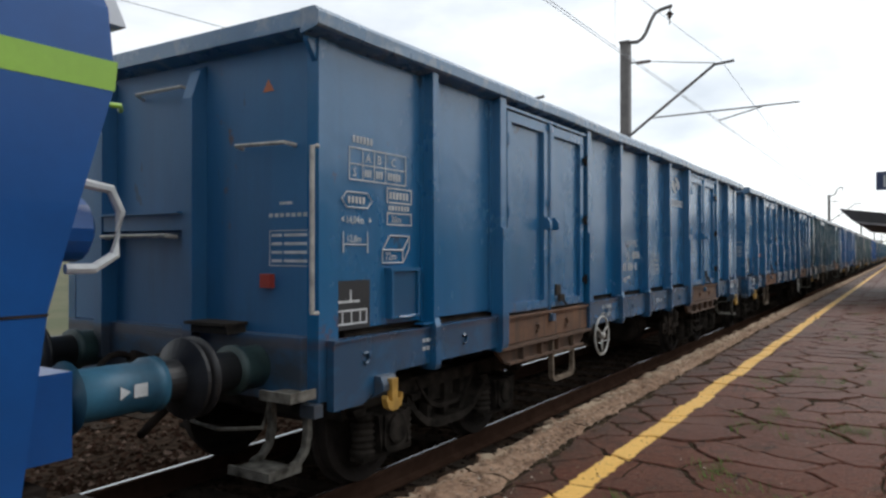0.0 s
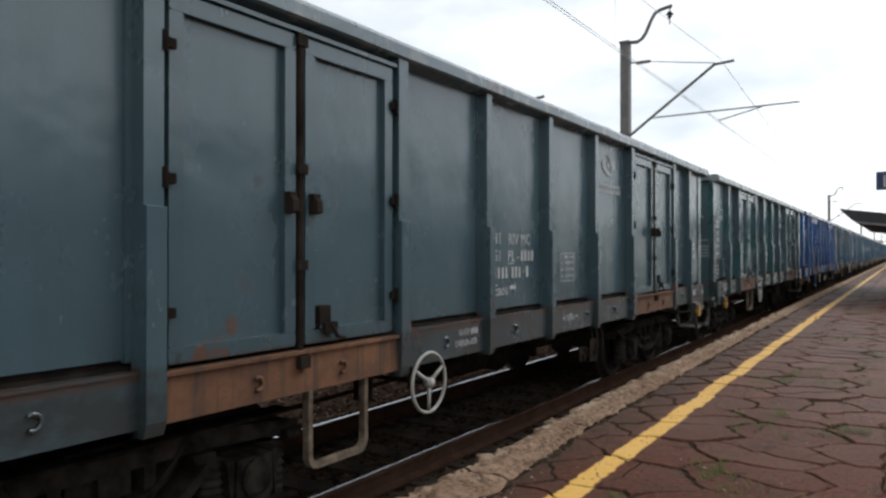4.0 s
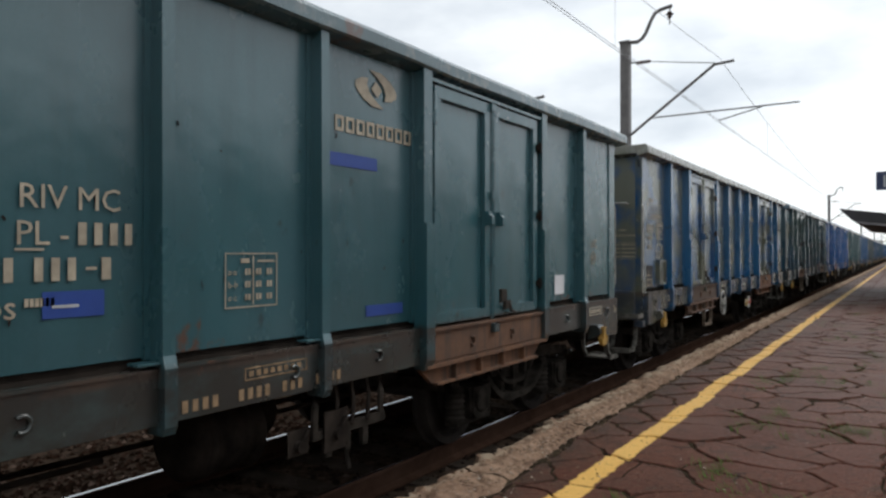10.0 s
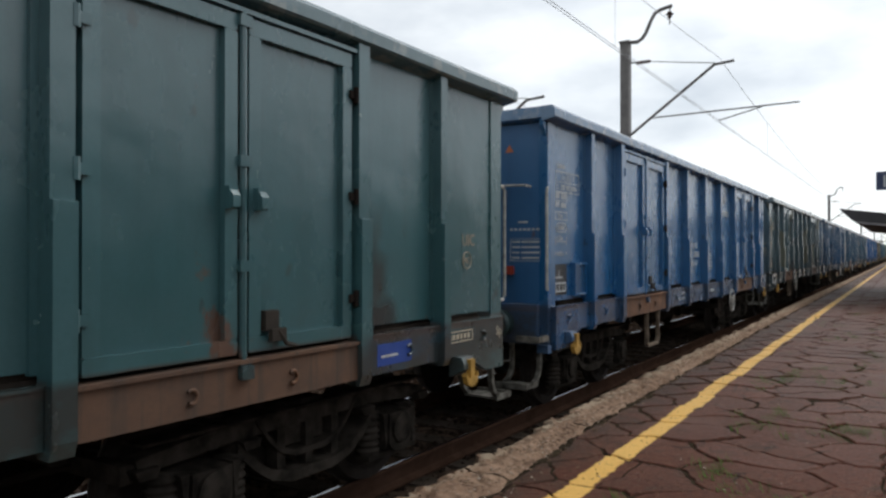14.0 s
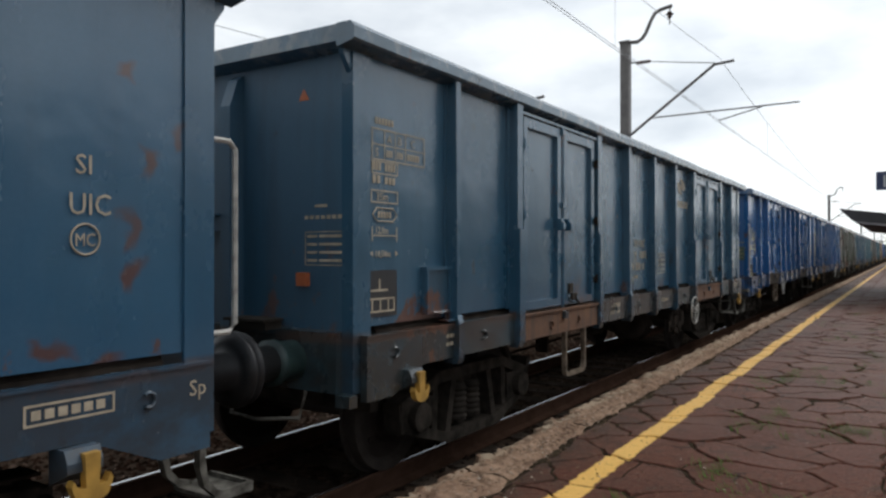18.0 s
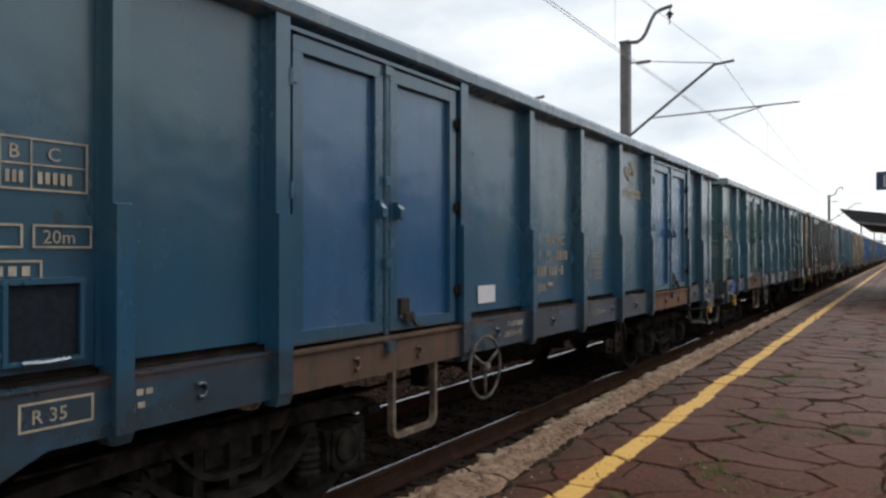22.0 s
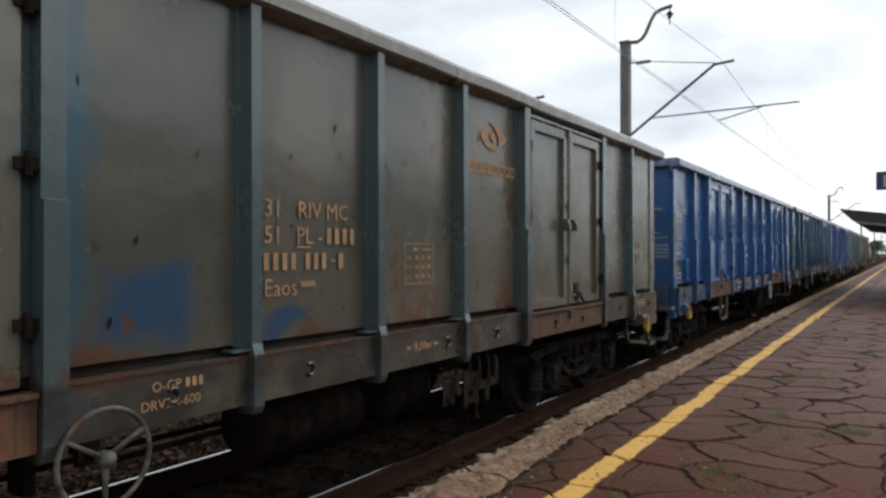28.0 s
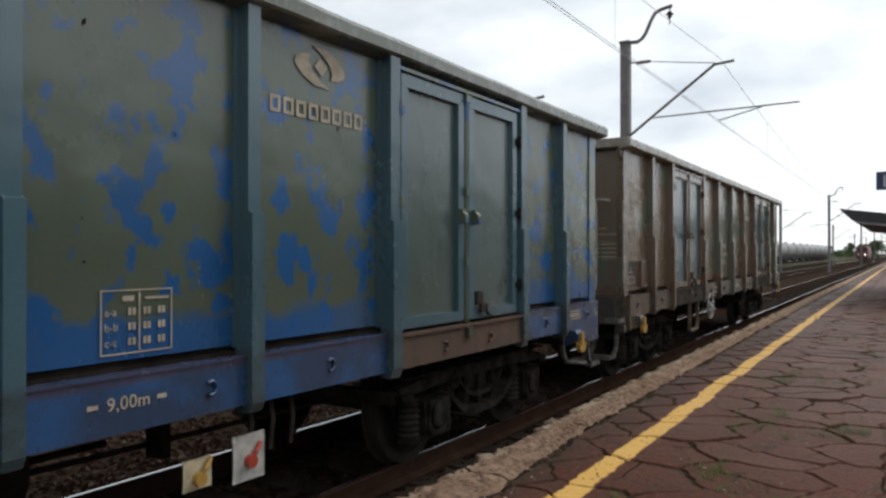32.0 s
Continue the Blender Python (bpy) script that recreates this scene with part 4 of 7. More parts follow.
def sill_marks_fill(bm):
    y = -1.427
    words(bm, "9,00m", 0.42, 1.08, 0.065, y)
    bars(bm, 0.33, 1.10, 0.05, 0.02, 1, y, 1.0)
    bars(bm, 0.68, 1.10, 0.05, 0.02, 1, y, 1.0)


SILL_MARKS = shape("sill_line", sill_marks_fill)


def brake_marks_fill(bm):
    words(bm, "O-GP", 0.06, 0.085, 0.05, -1.427)
    bars(bm, 0.25, 0.085, 0.12, 0.045, 3, -1.427, 0.6)
    words(bm, "DRV2A-600", 0.0, 0.0, 0.05, -1.427)


BRAKE_MARKS = shape("brake_lettering", brake_marks_fill)
LARGE_BRAKE_MARKS = BRAKE_MARKS.copy()
LARGE_BRAKE_MARKS.transform(Matrix.Diagonal((1.55, 1, 1.25, 1)))


def sill_end_marks_fill(bm):
    y = -1.427
    words(bm, "Sp", 6.10, 1.08, 0.08, y)
    border(bm, 5.30, 5.70, 1.08, 1.17, 0.01, y)
    bars(bm, 5.33, 1.105, 0.34, 0.04, 6, y, 0.7)


SILL_END_MARKS = shape("end_sill_lettering", sill_end_marks_fill)


def sill_front_marks_fill(bm):
    y = -1.427
    bars(bm, -5.05, 1.13, 0.20, 0.028, 4, y, 0.7)
    bars(bm, -5.05, 1.07, 0.16, 0.028, 3, y, 0.7)


SILL_FRONT_MARKS = shape("front_sill_lettering", sill_front_marks_fill)


def radius_mark_fill(bm):
    border(bm, -5.58, -5.26, 1.06, 1.18, 0.01, -1.427)
    words(bm, "R 35", -5.53, 1.09, 0.06, -1.427)


RADIUS_MARK = shape("radius_mark", radius_mark_fill)


def end_plate_fill(bm):
    x = -6.303
    for z in (1.73, 1.785, 1.84, 1.895):
        for y, ln in ((-1.27, 0.20), (-1.05, 0.09)):
            add_box(bm, x - 0.001, x + 0.001, y, y + ln, z, z + 0.018)
    for z0, z1, y0, y1 in ((1.705, 1.711, -1.285, -0.94), (1.93, 1.936, -1.285, -0.94), (1.712, 1.929, -1.285, -1.279), (1.712, 1.929, -0.946, -0.94)):
        add_box(bm, x - 0.001, x + 0.001, y0, y1, z0, z1)
    for k in range(7):
        add_box(bm, x - 0.001, x + 0.001, -1.27 + k * 0.05, -1.236 + k * 0.05, 2.02, 2.045)
    add_box(bm, x - 0.001, x + 0.001, -1.14, -1.03, 2.10, 2.118)


END_PLATE = shape("end_wall_table", end_plate_fill)


def triangle_fill(bm):
    add_prism(bm, ((-0.88, 2.84), (-0.98, 2.84), (-0.93, 2.92)), "x", -6.304, -6.302)


TRIANGLE = shape("warning_triangle", triangle_fill)


# ---- the train ----
def side_of(root, kind, paint, near, door_rust, opts):
    """One side of a wagon with its posts, sheets, doors and sills."""
    rz = None if near else (0, 0, math.pi)
    sg = 1 if near else -1
    b, m, d, o, e, r = KINDS[kind]
    tones = opts.get("panels") or {}

    def put(name, me, x=0.0, mat=None, z=0.0, y=0.0):
        return part(name, me, root, mat, (sg * x, sg * y, z), "", rz)
    put("top_rail", RIM[kind], 0, opts.get("rim") or paint)
    for i, (a, c) in enumerate(bays_of(kind)):
        put("side_panel", PANEL[round(c - a, 3)], a, tones.get(i, paint) if near else paint, 0, WALL)
    for i, x in enumerate(posts_of(kind)):
        put("stanchion", DOOR_POST if abs(x) in (m, d) else POST[kind], x, (opts.get("posts") or {}).get(i) or opts.get("post") or paint)
    lead = tones.get(0, paint)
    put("corner_post", CORNER, -e, lead)
    put("corner_post", CORNER_M, e, paint)
    put("rail_bracket", GUSSET_M, e, paint)
    put("rail_bracket", GUSSET, -e, lead)
    put("end_sill", END_SILL[kind], 0, opts.get("sill0") or opts.get("sill") or paint)
    put("end_sill", END_SILL_M[kind], 0, opts.get("sill") or paint)
    put("side_sill", MID_SILL[kind], 0, opts.get("sill") or paint)
    for s in (-1, 1):
        c = (m + d) / 2 * s
        put("door_sill", DOOR_SILL, c, door_rust)
        put("door_lintel", LINTEL, c, paint)
        if opts.get("channel"):
            put("sill_channel", SILL_BOX, c, door_rust)
        for x0 in (c - 0.90, c + 0.04):
            leaf = put("door", DOOR, x0, opts.get("door") or paint)
            if not near:
                continue
            part("door_frame", DOOR_FRAME, leaf, opts.get("frame") or paint)
            part("latch", LATCH, leaf, opts.get("iron") or paint, (0.80 if x0 < c else 0.06, 0, 0))
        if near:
            put("door_recess", GAP_SHADE, c)
            put("lock_rod", ROD, c, opts.get("iron") or paint)
            put("door_catch", CATCH, c + 0.22, opts.get("iron") or DARK_SILL)
            for z in (1.5, 2.15, 2.8):
                put("hinge", HINGE, c + 0.93, BLACK_IRON, z)
                put("hinge", HINGE, c - 0.93, opts.get("iron") or paint, z)


def cast_side_fill(bm):
    """Side frame of the cast bogie: two chords that meet over the axles, with slanting members between them."""
    top = ((-1.12, 0.56), (-0.55, 0.74), (0.55, 0.74), (1.12, 0.56))
    low = ((-1.12, 0.42), (-0.42, 0.20), (0.42, 0.20), (1.12, 0.42))
    for line, t in ((top, 0.10), (low, 0.09)):
        for (xa, za), (xb, zb) in zip(line, line[1:]):
            add_prism(bm, ((xa, za - t / 2), (xa, za + t / 2), (xb, zb + t / 2), (xb, zb - t / 2)), "y", -1.10, -0.94)
    for xa, za, xb, zb in ((-0.42, 0.22, -0.30, 0.72), (0.42, 0.22, 0.30, 0.72), (-0.62, 0.30, -0.60, 0.70), (0.62, 0.30, 0.60, 0.70)):
        add_prism(bm, ((xa - 0.04, za), (xa + 0.04, za), (xb + 0.04, zb), (xb - 0.04, zb)), "y", -1.08, -0.96)
    for x in (-0.9, 0.9):
        add_prism(bm, ((x - 0.22, 0.36), (x + 0.22, 0.36), (x + 0.24, 0.60), (x - 0.24, 0.60)), "y", -1.09, -0.93)
        add_lathe(bm, ((-1.17, 0.09), (-1.16, 0.12), (-1.09, 0.12)), "y", (x, 0, 0.47), 16)


CAST_SIDE = shape("side_frame", cast_side_fill, BOGIE_IRON)


def bogie_under(root, x, cast=False):
    b = part("bogie", BOLSTER, root, None, (x, 0, 0))
    sets = []
    for tx in (-1.34, 1.34):
        part("end_transom", TRANSOM, b, None, (tx, 0, 0))
    for near in (True, False):
        rz = None if near else (0, 0, math.pi)
        part("side_frame", CAST_SIDE if cast else BOGIE_SIDE, b, None, (0, 0, 0), "", rz)
        for dx in (-0.12, 0.12) if cast and near else ():
            part("coil_spring", SPRING, b, None, (dx, 0, 0.02), "", rz)
        for ax in () if cast else (-0.9, 0.9):
            part("axlebox", AXLEBOX, b, None, (ax, 0, 0), "", rz)
            for dx in (-0.235, 0.235) if near else ():
                part("coil_spring", SPRING, b, None, (ax + dx, 0, 0), "", rz)
    for ax in (-0.9, 0.9):
        w = part("wheelset", WHEELSET, b, None, (ax, 0, WHEEL_R))
        sets.append(w)
    return sets


def both_wheels(bm):
    wheelset_fill(bm)
    wheel_fill(bm)
    far = bmesh.new()
    wheel_fill(far)
    bmesh.ops.rotate(far, verts=far.verts, cent=(0, 0, 0), matrix=Matrix.Rotation(math.pi, 3, 'Z'))
    me = bpy.data.meshes.new("far_wheel")
    far.to_mesh(me)
    far.free()
    bm.from_mesh(me)
    bpy.data.meshes.remove(me)


WHEELSET = shape("wheelset", both_wheels, WHEEL_STEEL)
TRAIN = []
# wagons whose emblem is stencilled higher or lower than on the rest
LOGO_SHIFT = {6: -0.22, 7: 0.15, 8: 0.02, 9: 0.12, 10: 0.15, 11: 0.11, 12: 0.17, 13: -0.33, 21: 0.01, 29: 0.05, 30: 0.11, 31: 0.12, 32: 0.06, 33: 0.18}
# how far the running number and the small table are moved along the side and up
NUMBER_SHIFT = {2: (0.05, 0.40), 3: (0.1, 0.06), 6: (0.03, 0.07), 7: (0.0, 0.16), 8: (0.0, 0.08), 9: (-0.02, 0.01), 10: (0.02, 0.11), 25: (0.0, 0.06), 26: (0.03, 0.15), 29: (-0.03, 0.13), 30: (-0.02, -0.03), 31: (-0.05, 0.03), 32: (-0.24, 0.0)}
TABLE_SHIFT = {6: (0.05, -0.07), 7: (0.12, 0.17), 8: (0.08, 0.08), 9: (0.06, 0.0), 11: (-0.04, 0.09), 28: (0.02, 0.1), 29: (0.02, 0.1), 30: (0.08, 0.04), 31: (0.30, -0.23), 32: (-0.03, 0.0), 33: (0.06, -0.14)}
# where the brake handwheel and the step hang on wagons that differ from their build
WHEEL_X = {1: 1.80, 6: -2.33, 7: 2.03, 8: 1.85, 15: 1.95, 17: 2.05, 19: 2.05, 21: 1.90, 22: -2.18, 25: -2.40, 26: 1.71, 29: -2.02, 30: 2.07}
WHEEL_Z = {1: 0.74, 22: 0.75, 24: 0.78, 25: 0.80, 28: 0.90, 29: 0.90}
GREY_WHEELS = (2, 22, 23, 24, 25, 26, 29)
BIG_WHEELS = (7, 8, 23, 24, 26)
STIRRUP_X = {1: -4.15, 3: -2.96, 21: -3.03, 22: -4.44}
# the interchange marks of the trailing bay: where they stand, heights of the letters, of the ring and of the upper or lower pair
UIC_AT = {13: (5.98, 2.08, 1.96, 0.0), 17: (5.95, 1.71, 1.60, 0.0), 18: (5.75, 1.96, 1.85, 2.14), 19: (5.78, 1.87, 1.535, 1.63)}
PLATE_SHIFT = {32: 0.26}
BRAKE_X = {12: 1.54, 13: 1.40}
TANK_X = {8: -0.20, 10: 0.80}
WITH_RUNG = (0, 2, 3, 6, 20, 21)
HATCH_X = {2: -6.15, 3: -5.87, 19: -5.55, 22: -5.87, 23: -5.85, 24: -5.85}
# how the marks of the leading bay are laid out: each piece, and how far it is moved along the side and up
MARK_SETS = {
    "wide": (("load_limit_table", LOAD_PLATE, -0.02, -0.09), ("dimension_lettering", WIDE_MARKS, 0.0, 0.0), ("volume_mark", SKEW_BOX, 0.0, 0.0), ("stencil_panel", BLACK_PANEL, -0.11, -0.11), ("axle_load_mark", AXLE_MARKS, -0.11, -0.11)),
    "wide_low": (("load_limit_table", LOAD_PLATE, 0.02, -0.28), ("dimension_lettering", WIDE_MARKS, -0.02, -0.23), ("stencil_panel", BLACK_PANEL, -0.06, -0.19), ("axle_load_mark", AXLE_MARKS, -0.06, -0.19)),
    "column": (("load_limit_table", LOAD_PLATE, -0.11, 0.07), ("dimension_lettering", COLUMN_MARKS, 0.0, 0.0), ("stencil_panel", BLACK_PANEL, -0.13, -0.05), ("axle_load_mark", AXLE_MARKS, -0.13, -0.05)),
    "inner_column": (("load_limit_table", LOAD_PLATE, -0.05, 0.10), ("dimension_lettering", COLUMN_MARKS, 0.28, -0.06), ("stencil_panel", BLACK_PANEL, -0.08, -0.15), ("axle_load_mark", AXLE_MARKS, -0.08, -0.15)),
    "low": (("load_limit_table", LOAD_PLATE, 0.0, -0.31), ("dimension_lettering", LOW_MARKS, 0.0, -0.13), ("stencil_panel", BLACK_PANEL, -0.22, -0.21), ("axle_load_mark", AXLE_MARKS, -0.22, -0.21)),
    "low_box": (("load_limit_table", LOAD_PLATE, 0.0, -0.30), ("volume_mark", SKEW_BOX, -0.10, 0.14), ("width_mark", BRACKET_MARKS, -0.02, 0.0), ("stencil_panel", BLACK_PANEL, -0.13, -0.15), ("axle_load_mark", AXLE_MARKS, -0.13, -0.15)),
    "high": (("load_limit_table", LOAD_PLATE, -0.05, 0.30), ("dimension_lettering", HIGH_MARKS, 0.0, 0.0), ("volume_mark", SKEW_BOX, -0.06, 0.69), ("width_mark", BRACKET_MARKS, 0.0, 0.57), ("stencil_panel", BLACK_PANEL, 0.02, 0.37), ("axle_load_mark", AXLE_MARKS, 0.02, 0.37))}
LAYOUT = {2: "high", 3: "low_box", 18: "wide_low", 19: "column", 20: "wide_low", 21: "inner_column"}


def wagon(look_label, kind, base, text=None, second=None, cover=0.0, rust=0.1, fade=0.3, grime=0.35, hook=None, sill=None, channel=False,
          iron=None, patch=1.1, lamp=RED_LAMP, door_rust=None, fine=0.5, handle=None, gloss=0.30, lead=None, door=None, frame_paint=None, post=None, rim=None,
          buffers=None, plates=False, spots=(), bleach_sheen=None, edge=0.02, hatch=None, low_table=False, bare_end=False):
    """One bogie open wagon; the next in the train."""
    i = len(TRAIN)
    b, m, d, o, e, r = KINDS[kind]
    root = new("freight_wagon")
    tagged(root, look_label, "freight wagon", "open wagons of the train")
    paint = wagon_paint("wagon_paint", base, root, second, cover, rust, fade, grime, 1.0 + i * 1.37, patch, fine, gloss, spots, bleach_sheen, edge)
    # grimy ends; the shade between the wagons is painted in with extra grime
    dirty_shaded_end = wagon_paint("dirty_shaded_end_paint", base, root, second, cover, rust + 0.03, fade * 0.5, grime + 0.30, 2.0 + i * 1.37, patch, fine, gloss + 0.3, (), bleach_sheen, edge)

    def tone(col):
        return wagon_paint("wagon_paint", col, root, None, 0, rust, fade, grime, 1.0 + i * 1.37, patch, fine, gloss) if isinstance(col, tuple) else col
    def rim_paint(col):
        worn = tuple(0.55 * c + 0.45 * g for c, g in zip(col, (0.30, 0.30, 0.28)))
        return wagon_paint("rail_paint", col, root, worn, 0.30, rust + 0.08, fade, grime, 3.0 + i * 1.37, 5.0, 0.9, gloss, (), None, 0.06)
    mark = text or WHITE_PAINT
    hook = hook or YELLOW_PAINT
    handle = handle or WORN_WHITE
    door_rust = door_rust or RUST
    ladder = STIRRUP_X.get(i, -2.91 if kind == "A" else -3.20)
    wheel_at = WHEEL_X.get(i, -1.95 if kind == "A" else -2.28)
    opts = {"sill": tone(sill), "channel": channel, "iron": tone(iron), "door": tone(door), "frame": tone(frame_paint), "post": tone(post), "rim": rim_paint(rim or tuple(0.72 * c + 0.28 * g for c, g in zip(base, (0.17, 0.155, 0.12) if base[0] > base[2] else (0.15, 0.18, 0.19))))}
    if lead:
        lead = tone(lead)
        opts["panels"] = {0: lead}
        opts["posts"] = {0: lead}
        opts["sill0"] = lead
    side_of(root, kind, paint, True, door_rust, opts)
    side_of(root, kind, paint, False, door_rust, opts)
    part("underframe", FLOOR, root)
    off = e - 6.22
    for back in (False, True):
        rz = (0, 0, math.pi) if back else None
        sg = -1 if back else 1
        end_paint = lead if lead and not back else dirty_shaded_end

        def put(name, me, mat=None, dx=off, y=0.0):
            return part(name, me, root, mat, (-sg * dx, sg * y, 0), "", rz)
        part("end_rail", END_RIM, root, opts["rim"], (-sg * (r - 6.43), 0, 0), "", rz)
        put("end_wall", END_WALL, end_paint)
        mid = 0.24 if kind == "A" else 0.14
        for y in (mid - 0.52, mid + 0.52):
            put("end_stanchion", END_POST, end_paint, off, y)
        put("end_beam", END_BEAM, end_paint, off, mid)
        put("headstock", HEADSTOCK, opts["sill"] or dirty_shaded_end)
        for y in (-0.875, 0.875):
            bu = put("buffer", BUFFER, buffers or GREASY_BUFFER, 0.13, y)
            part("buffer_head", BUFFER_HEAD, bu)
        put("screw_coupling", COUPLING, None, 0.13)
        put("brake_hose", HOSE)
        if back or not bare_end:
            put("shunter_step", STEP)
        put("coupler_handrail", COUPLER_BAR)
    if not bare_end:
        part("corner_step", TOP_STEP, root, None, (-off, 0, 0))
    part("shunter_step", STEP_M, root, None, (off, 0, 0))
    if not bare_end:
        part("grab_rail", CORNER_RAIL, root, handle, (-off, 0, 0), "off-white grab rail")
        part("grab_bar", END_GRAB, root, handle, (-off, 0, 0))
        if kind == "A":
            part("grab_bar", BEAM_BAR, root, handle, (-off, 0, 0), "off-white grab bar under the end beam")
            part("grab_bar", TOP_GRAB, root, handle, (-off, 0, 0))
    part("grab_loop", LOOP_RAIL, root, handle, (off, 0, 0), "off-white grab loop")
    part("lamp_bracket", LAMP_BRACKET, root, None, (-off, 0, 0))
    if lamp:
        part("reflector", TAIL_LAMP, root, lamp, (-off, -0.94, 1.61))
    tagged(part("end_wall_table", END_PLATE, root, mark, (-off, 0, 0)), kind="stuff")
    if i != 20:
        part("warning_triangle", TRIANGLE, root, ORANGE_LAMP, (-off, 0, 0))
    for x in (-e + (0.5 if kind == "A" else 0.33), e - 0.68):
        part("hook_bracket", HOOK_BRACKET, root, opts["sill"] or dirty_shaded_end, (x, 0, 0))
        part("towing_hook", HOOK, root, hook, (x, -1.50, 0.86), "painted towing hook")
    for x in (-e + 0.30, -o + 0.45, -m + 0.6, -b * 0.6, b * 0.78, b * 1.5, o - 0.45, e - 0.35):
        part("tie_ring", TIE_RING, root, opts["sill"] or paint, (x, 0, 1.10))
    for x in (-m - 1.35, -m - 0.65, m + 0.65, m + 1.35):
        part("tie_ring", TIE_RING, root, door_rust, (x, -0.025, 1.08))
    step_iron = paint if i == 6 else STEP_DULL
    step = part("step_stirrup", STIRRUP, root, step_iron, (ladder, 0, 0))
    if i in WITH_RUNG:
        part("rung", RUNG, step, step_iron)
    w = part("handwheel", BIG_HANDWHEEL if i in BIG_WHEELS else HANDWHEEL, root, STEP_PALE if i in GREY_WHEELS else handle, (wheel_at, -1.50, WHEEL_Z.get(i, 0.85)), "grimy grey handwheel" if i in GREY_WHEELS else "light grey handwheel")
    part("brake_shaft", WHEEL_SHAFT, w)
    if kind == "A":
        part("air_tank", BIG_TANK, root, None, (TANK_X.get(i, 1.0), -0.78, 0.66))
        if i in (9, 29):
            part("air_tank", LONG_TANK, root, None, (-0.12, -0.78, 0.66))
        part("brake_cylinder", BRAKE_CYLINDER, root, None, (1.45, -0.40, 0.66))
        part("lever_box", LEVER_BOX, root)
    else:
        part("air_tank", TANK, root, None, (-0.55, -0.60, 0.74))
        part("brake_cylinder", BRAKE_CYLINDER, root, None, (0.35, -0.55, 0.70))
    part("brake_rigging", RIGGING, root)
    part("lever_rod", HANGERS, root, None, (1.44, 0, 0.0))
    p = part("changeover_plate", LEVER_PLATE, root, WORN_WHITE if plates else BLACK_IRON, (1.27 + PLATE_SHIFT.get(i, 0.0), 0, 0.69))
    part("changeover_lever", LEVER, p, RED_LAMP if plates else BLACK_IRON)
    p = part("changeover_plate", SMALL_PLATE, root, CREAM_PLATE if plates else BLACK_IRON, (0.93 + PLATE_SHIFT.get(i, 0.0), 0, 0.68))
    part("changeover_lever", LEVER, p, YELLOW_PAINT if plates else BLACK_IRON)
    h = part("vent_hatch", HATCH, root, GAUZE if i in (2, 21, 23) else lead or tone(hatch or tuple(c * 0.6 for c in base)), (HATCH_X.get(i, -5.66 if kind == "A" else -5.80), 0, 0))
    part("hatch_frame", HATCH_FRAME, h, lead or paint)
    for me in LINES:
        dx, dz = NUMBER_SHIFT.get(i, (0.0, 0.0))
        tagged(part("number_line", me, root, mark, (-b + (0.13 if kind == "B" else 0.07) + dx, 0, dz)), kind="stuff")
    dx, dz = TABLE_SHIFT.get(i, (0.05, 0.03))
    part("load_table", SMALL_TABLE, root, mark, (0.07 + dx, 0, dz))
    part("company_emblem", SMALL_LOGO if i == 13 else LOGO, root, mark, (b + 0.09, 0, LOGO_SHIFT.get(i, 0.10)))
    tagged(part("company_name_bar", NAME, root, mark, (b + 0.09, 0, LOGO_SHIFT.get(i, 0.10))), kind="stuff")
    ux, uz, mz, sz = UIC_AT.get(i, (o + 0.40, 1.85, 1.73, 0.0))
    part("uic_lettering", UIC, root, mark, (ux, 0, uz))
    part("circled_letters", MC, root, mark, (ux + 0.08, 0, mz))
    if sz:
        part("si_lettering", SI, root, mark, (ux + 0.03, 0, sz))
    layout = LAYOUT.get(i, "low" if low_table else "wide" if kind == "A" else "column")
    for nm, me, dx, dz in MARK_SETS[layout]:
        ob = part(nm, me, root, None if me is BLACK_PANEL else mark, (-e + 0.07 + dx, 0, dz))
        if me is not BLACK_PANEL:
            tagged(ob, kind="stuff")
    if i != 10:
        tagged(part("sill_line", SILL_MARKS, root, mark), kind="stuff")
    tagged(part("brake_lettering", LARGE_BRAKE_MARKS if i in BRAKE_X else BRAKE_MARKS, root, WORN_WHITE if i == 12 else mark, (BRAKE_X.get(i, -1.80), 0, 1.01 if i in BRAKE_X else 1.045)), kind="stuff")
    tagged(part("end_sill_line", SILL_END_MARKS, root, mark, (off, 0, 0)), kind="stuff")
    tagged(part("front_sill_line", SILL_FRONT_MARKS, root, mark, (-off - 0.2, 0, 0)), kind="stuff")
    if i in (1, 2, 5, 16, 23, 27):
        part("radius_mark", RADIUS_MARK, root, mark, (-off - 0.35 if i == 2 else -off - 0.1, 0, 0))
    sets = bogie_under(root, -4.5, i == 19) + bogie_under(root, 4.5, i == 19)
    TRAIN.append((root, sets))
    return root


CREAM = plain("cream_stencil_paint", (0.42, 0.36, 0.27), 0.6, 0.0, 0.3, 12)
WORN_STENCIL = plain("half_worn_stencil", (0.27, 0.18, 0.10), 0.7, 0.0, 0.5, 14)
ORANGE_CREAM = plain("faded_orange_stencil", (0.45, 0.27, 0.14), 0.6, 0.0, 0.3, 12)
YELLOWED = plain("yellowed_stencil_paint", (0.40, 0.34, 0.16), 0.6, 0.0, 0.3, 12)
GREY_SILL = plain("dusty_grey_sill", (0.085, 0.102, 0.114), 0.75, 0.0, 0.3, 3)
BLUE_A = (0.004, 0.098, 0.235)
BLUE_B = (0.001, 0.076, 0.265)
BLUE_C = (0.002, 0.078, 0.246)
STEEL = (0.010, 0.084, 0.155)
RAW = (0.120, 0.043, 0.026)
SOOTY = (0.020, 0.018, 0.017)
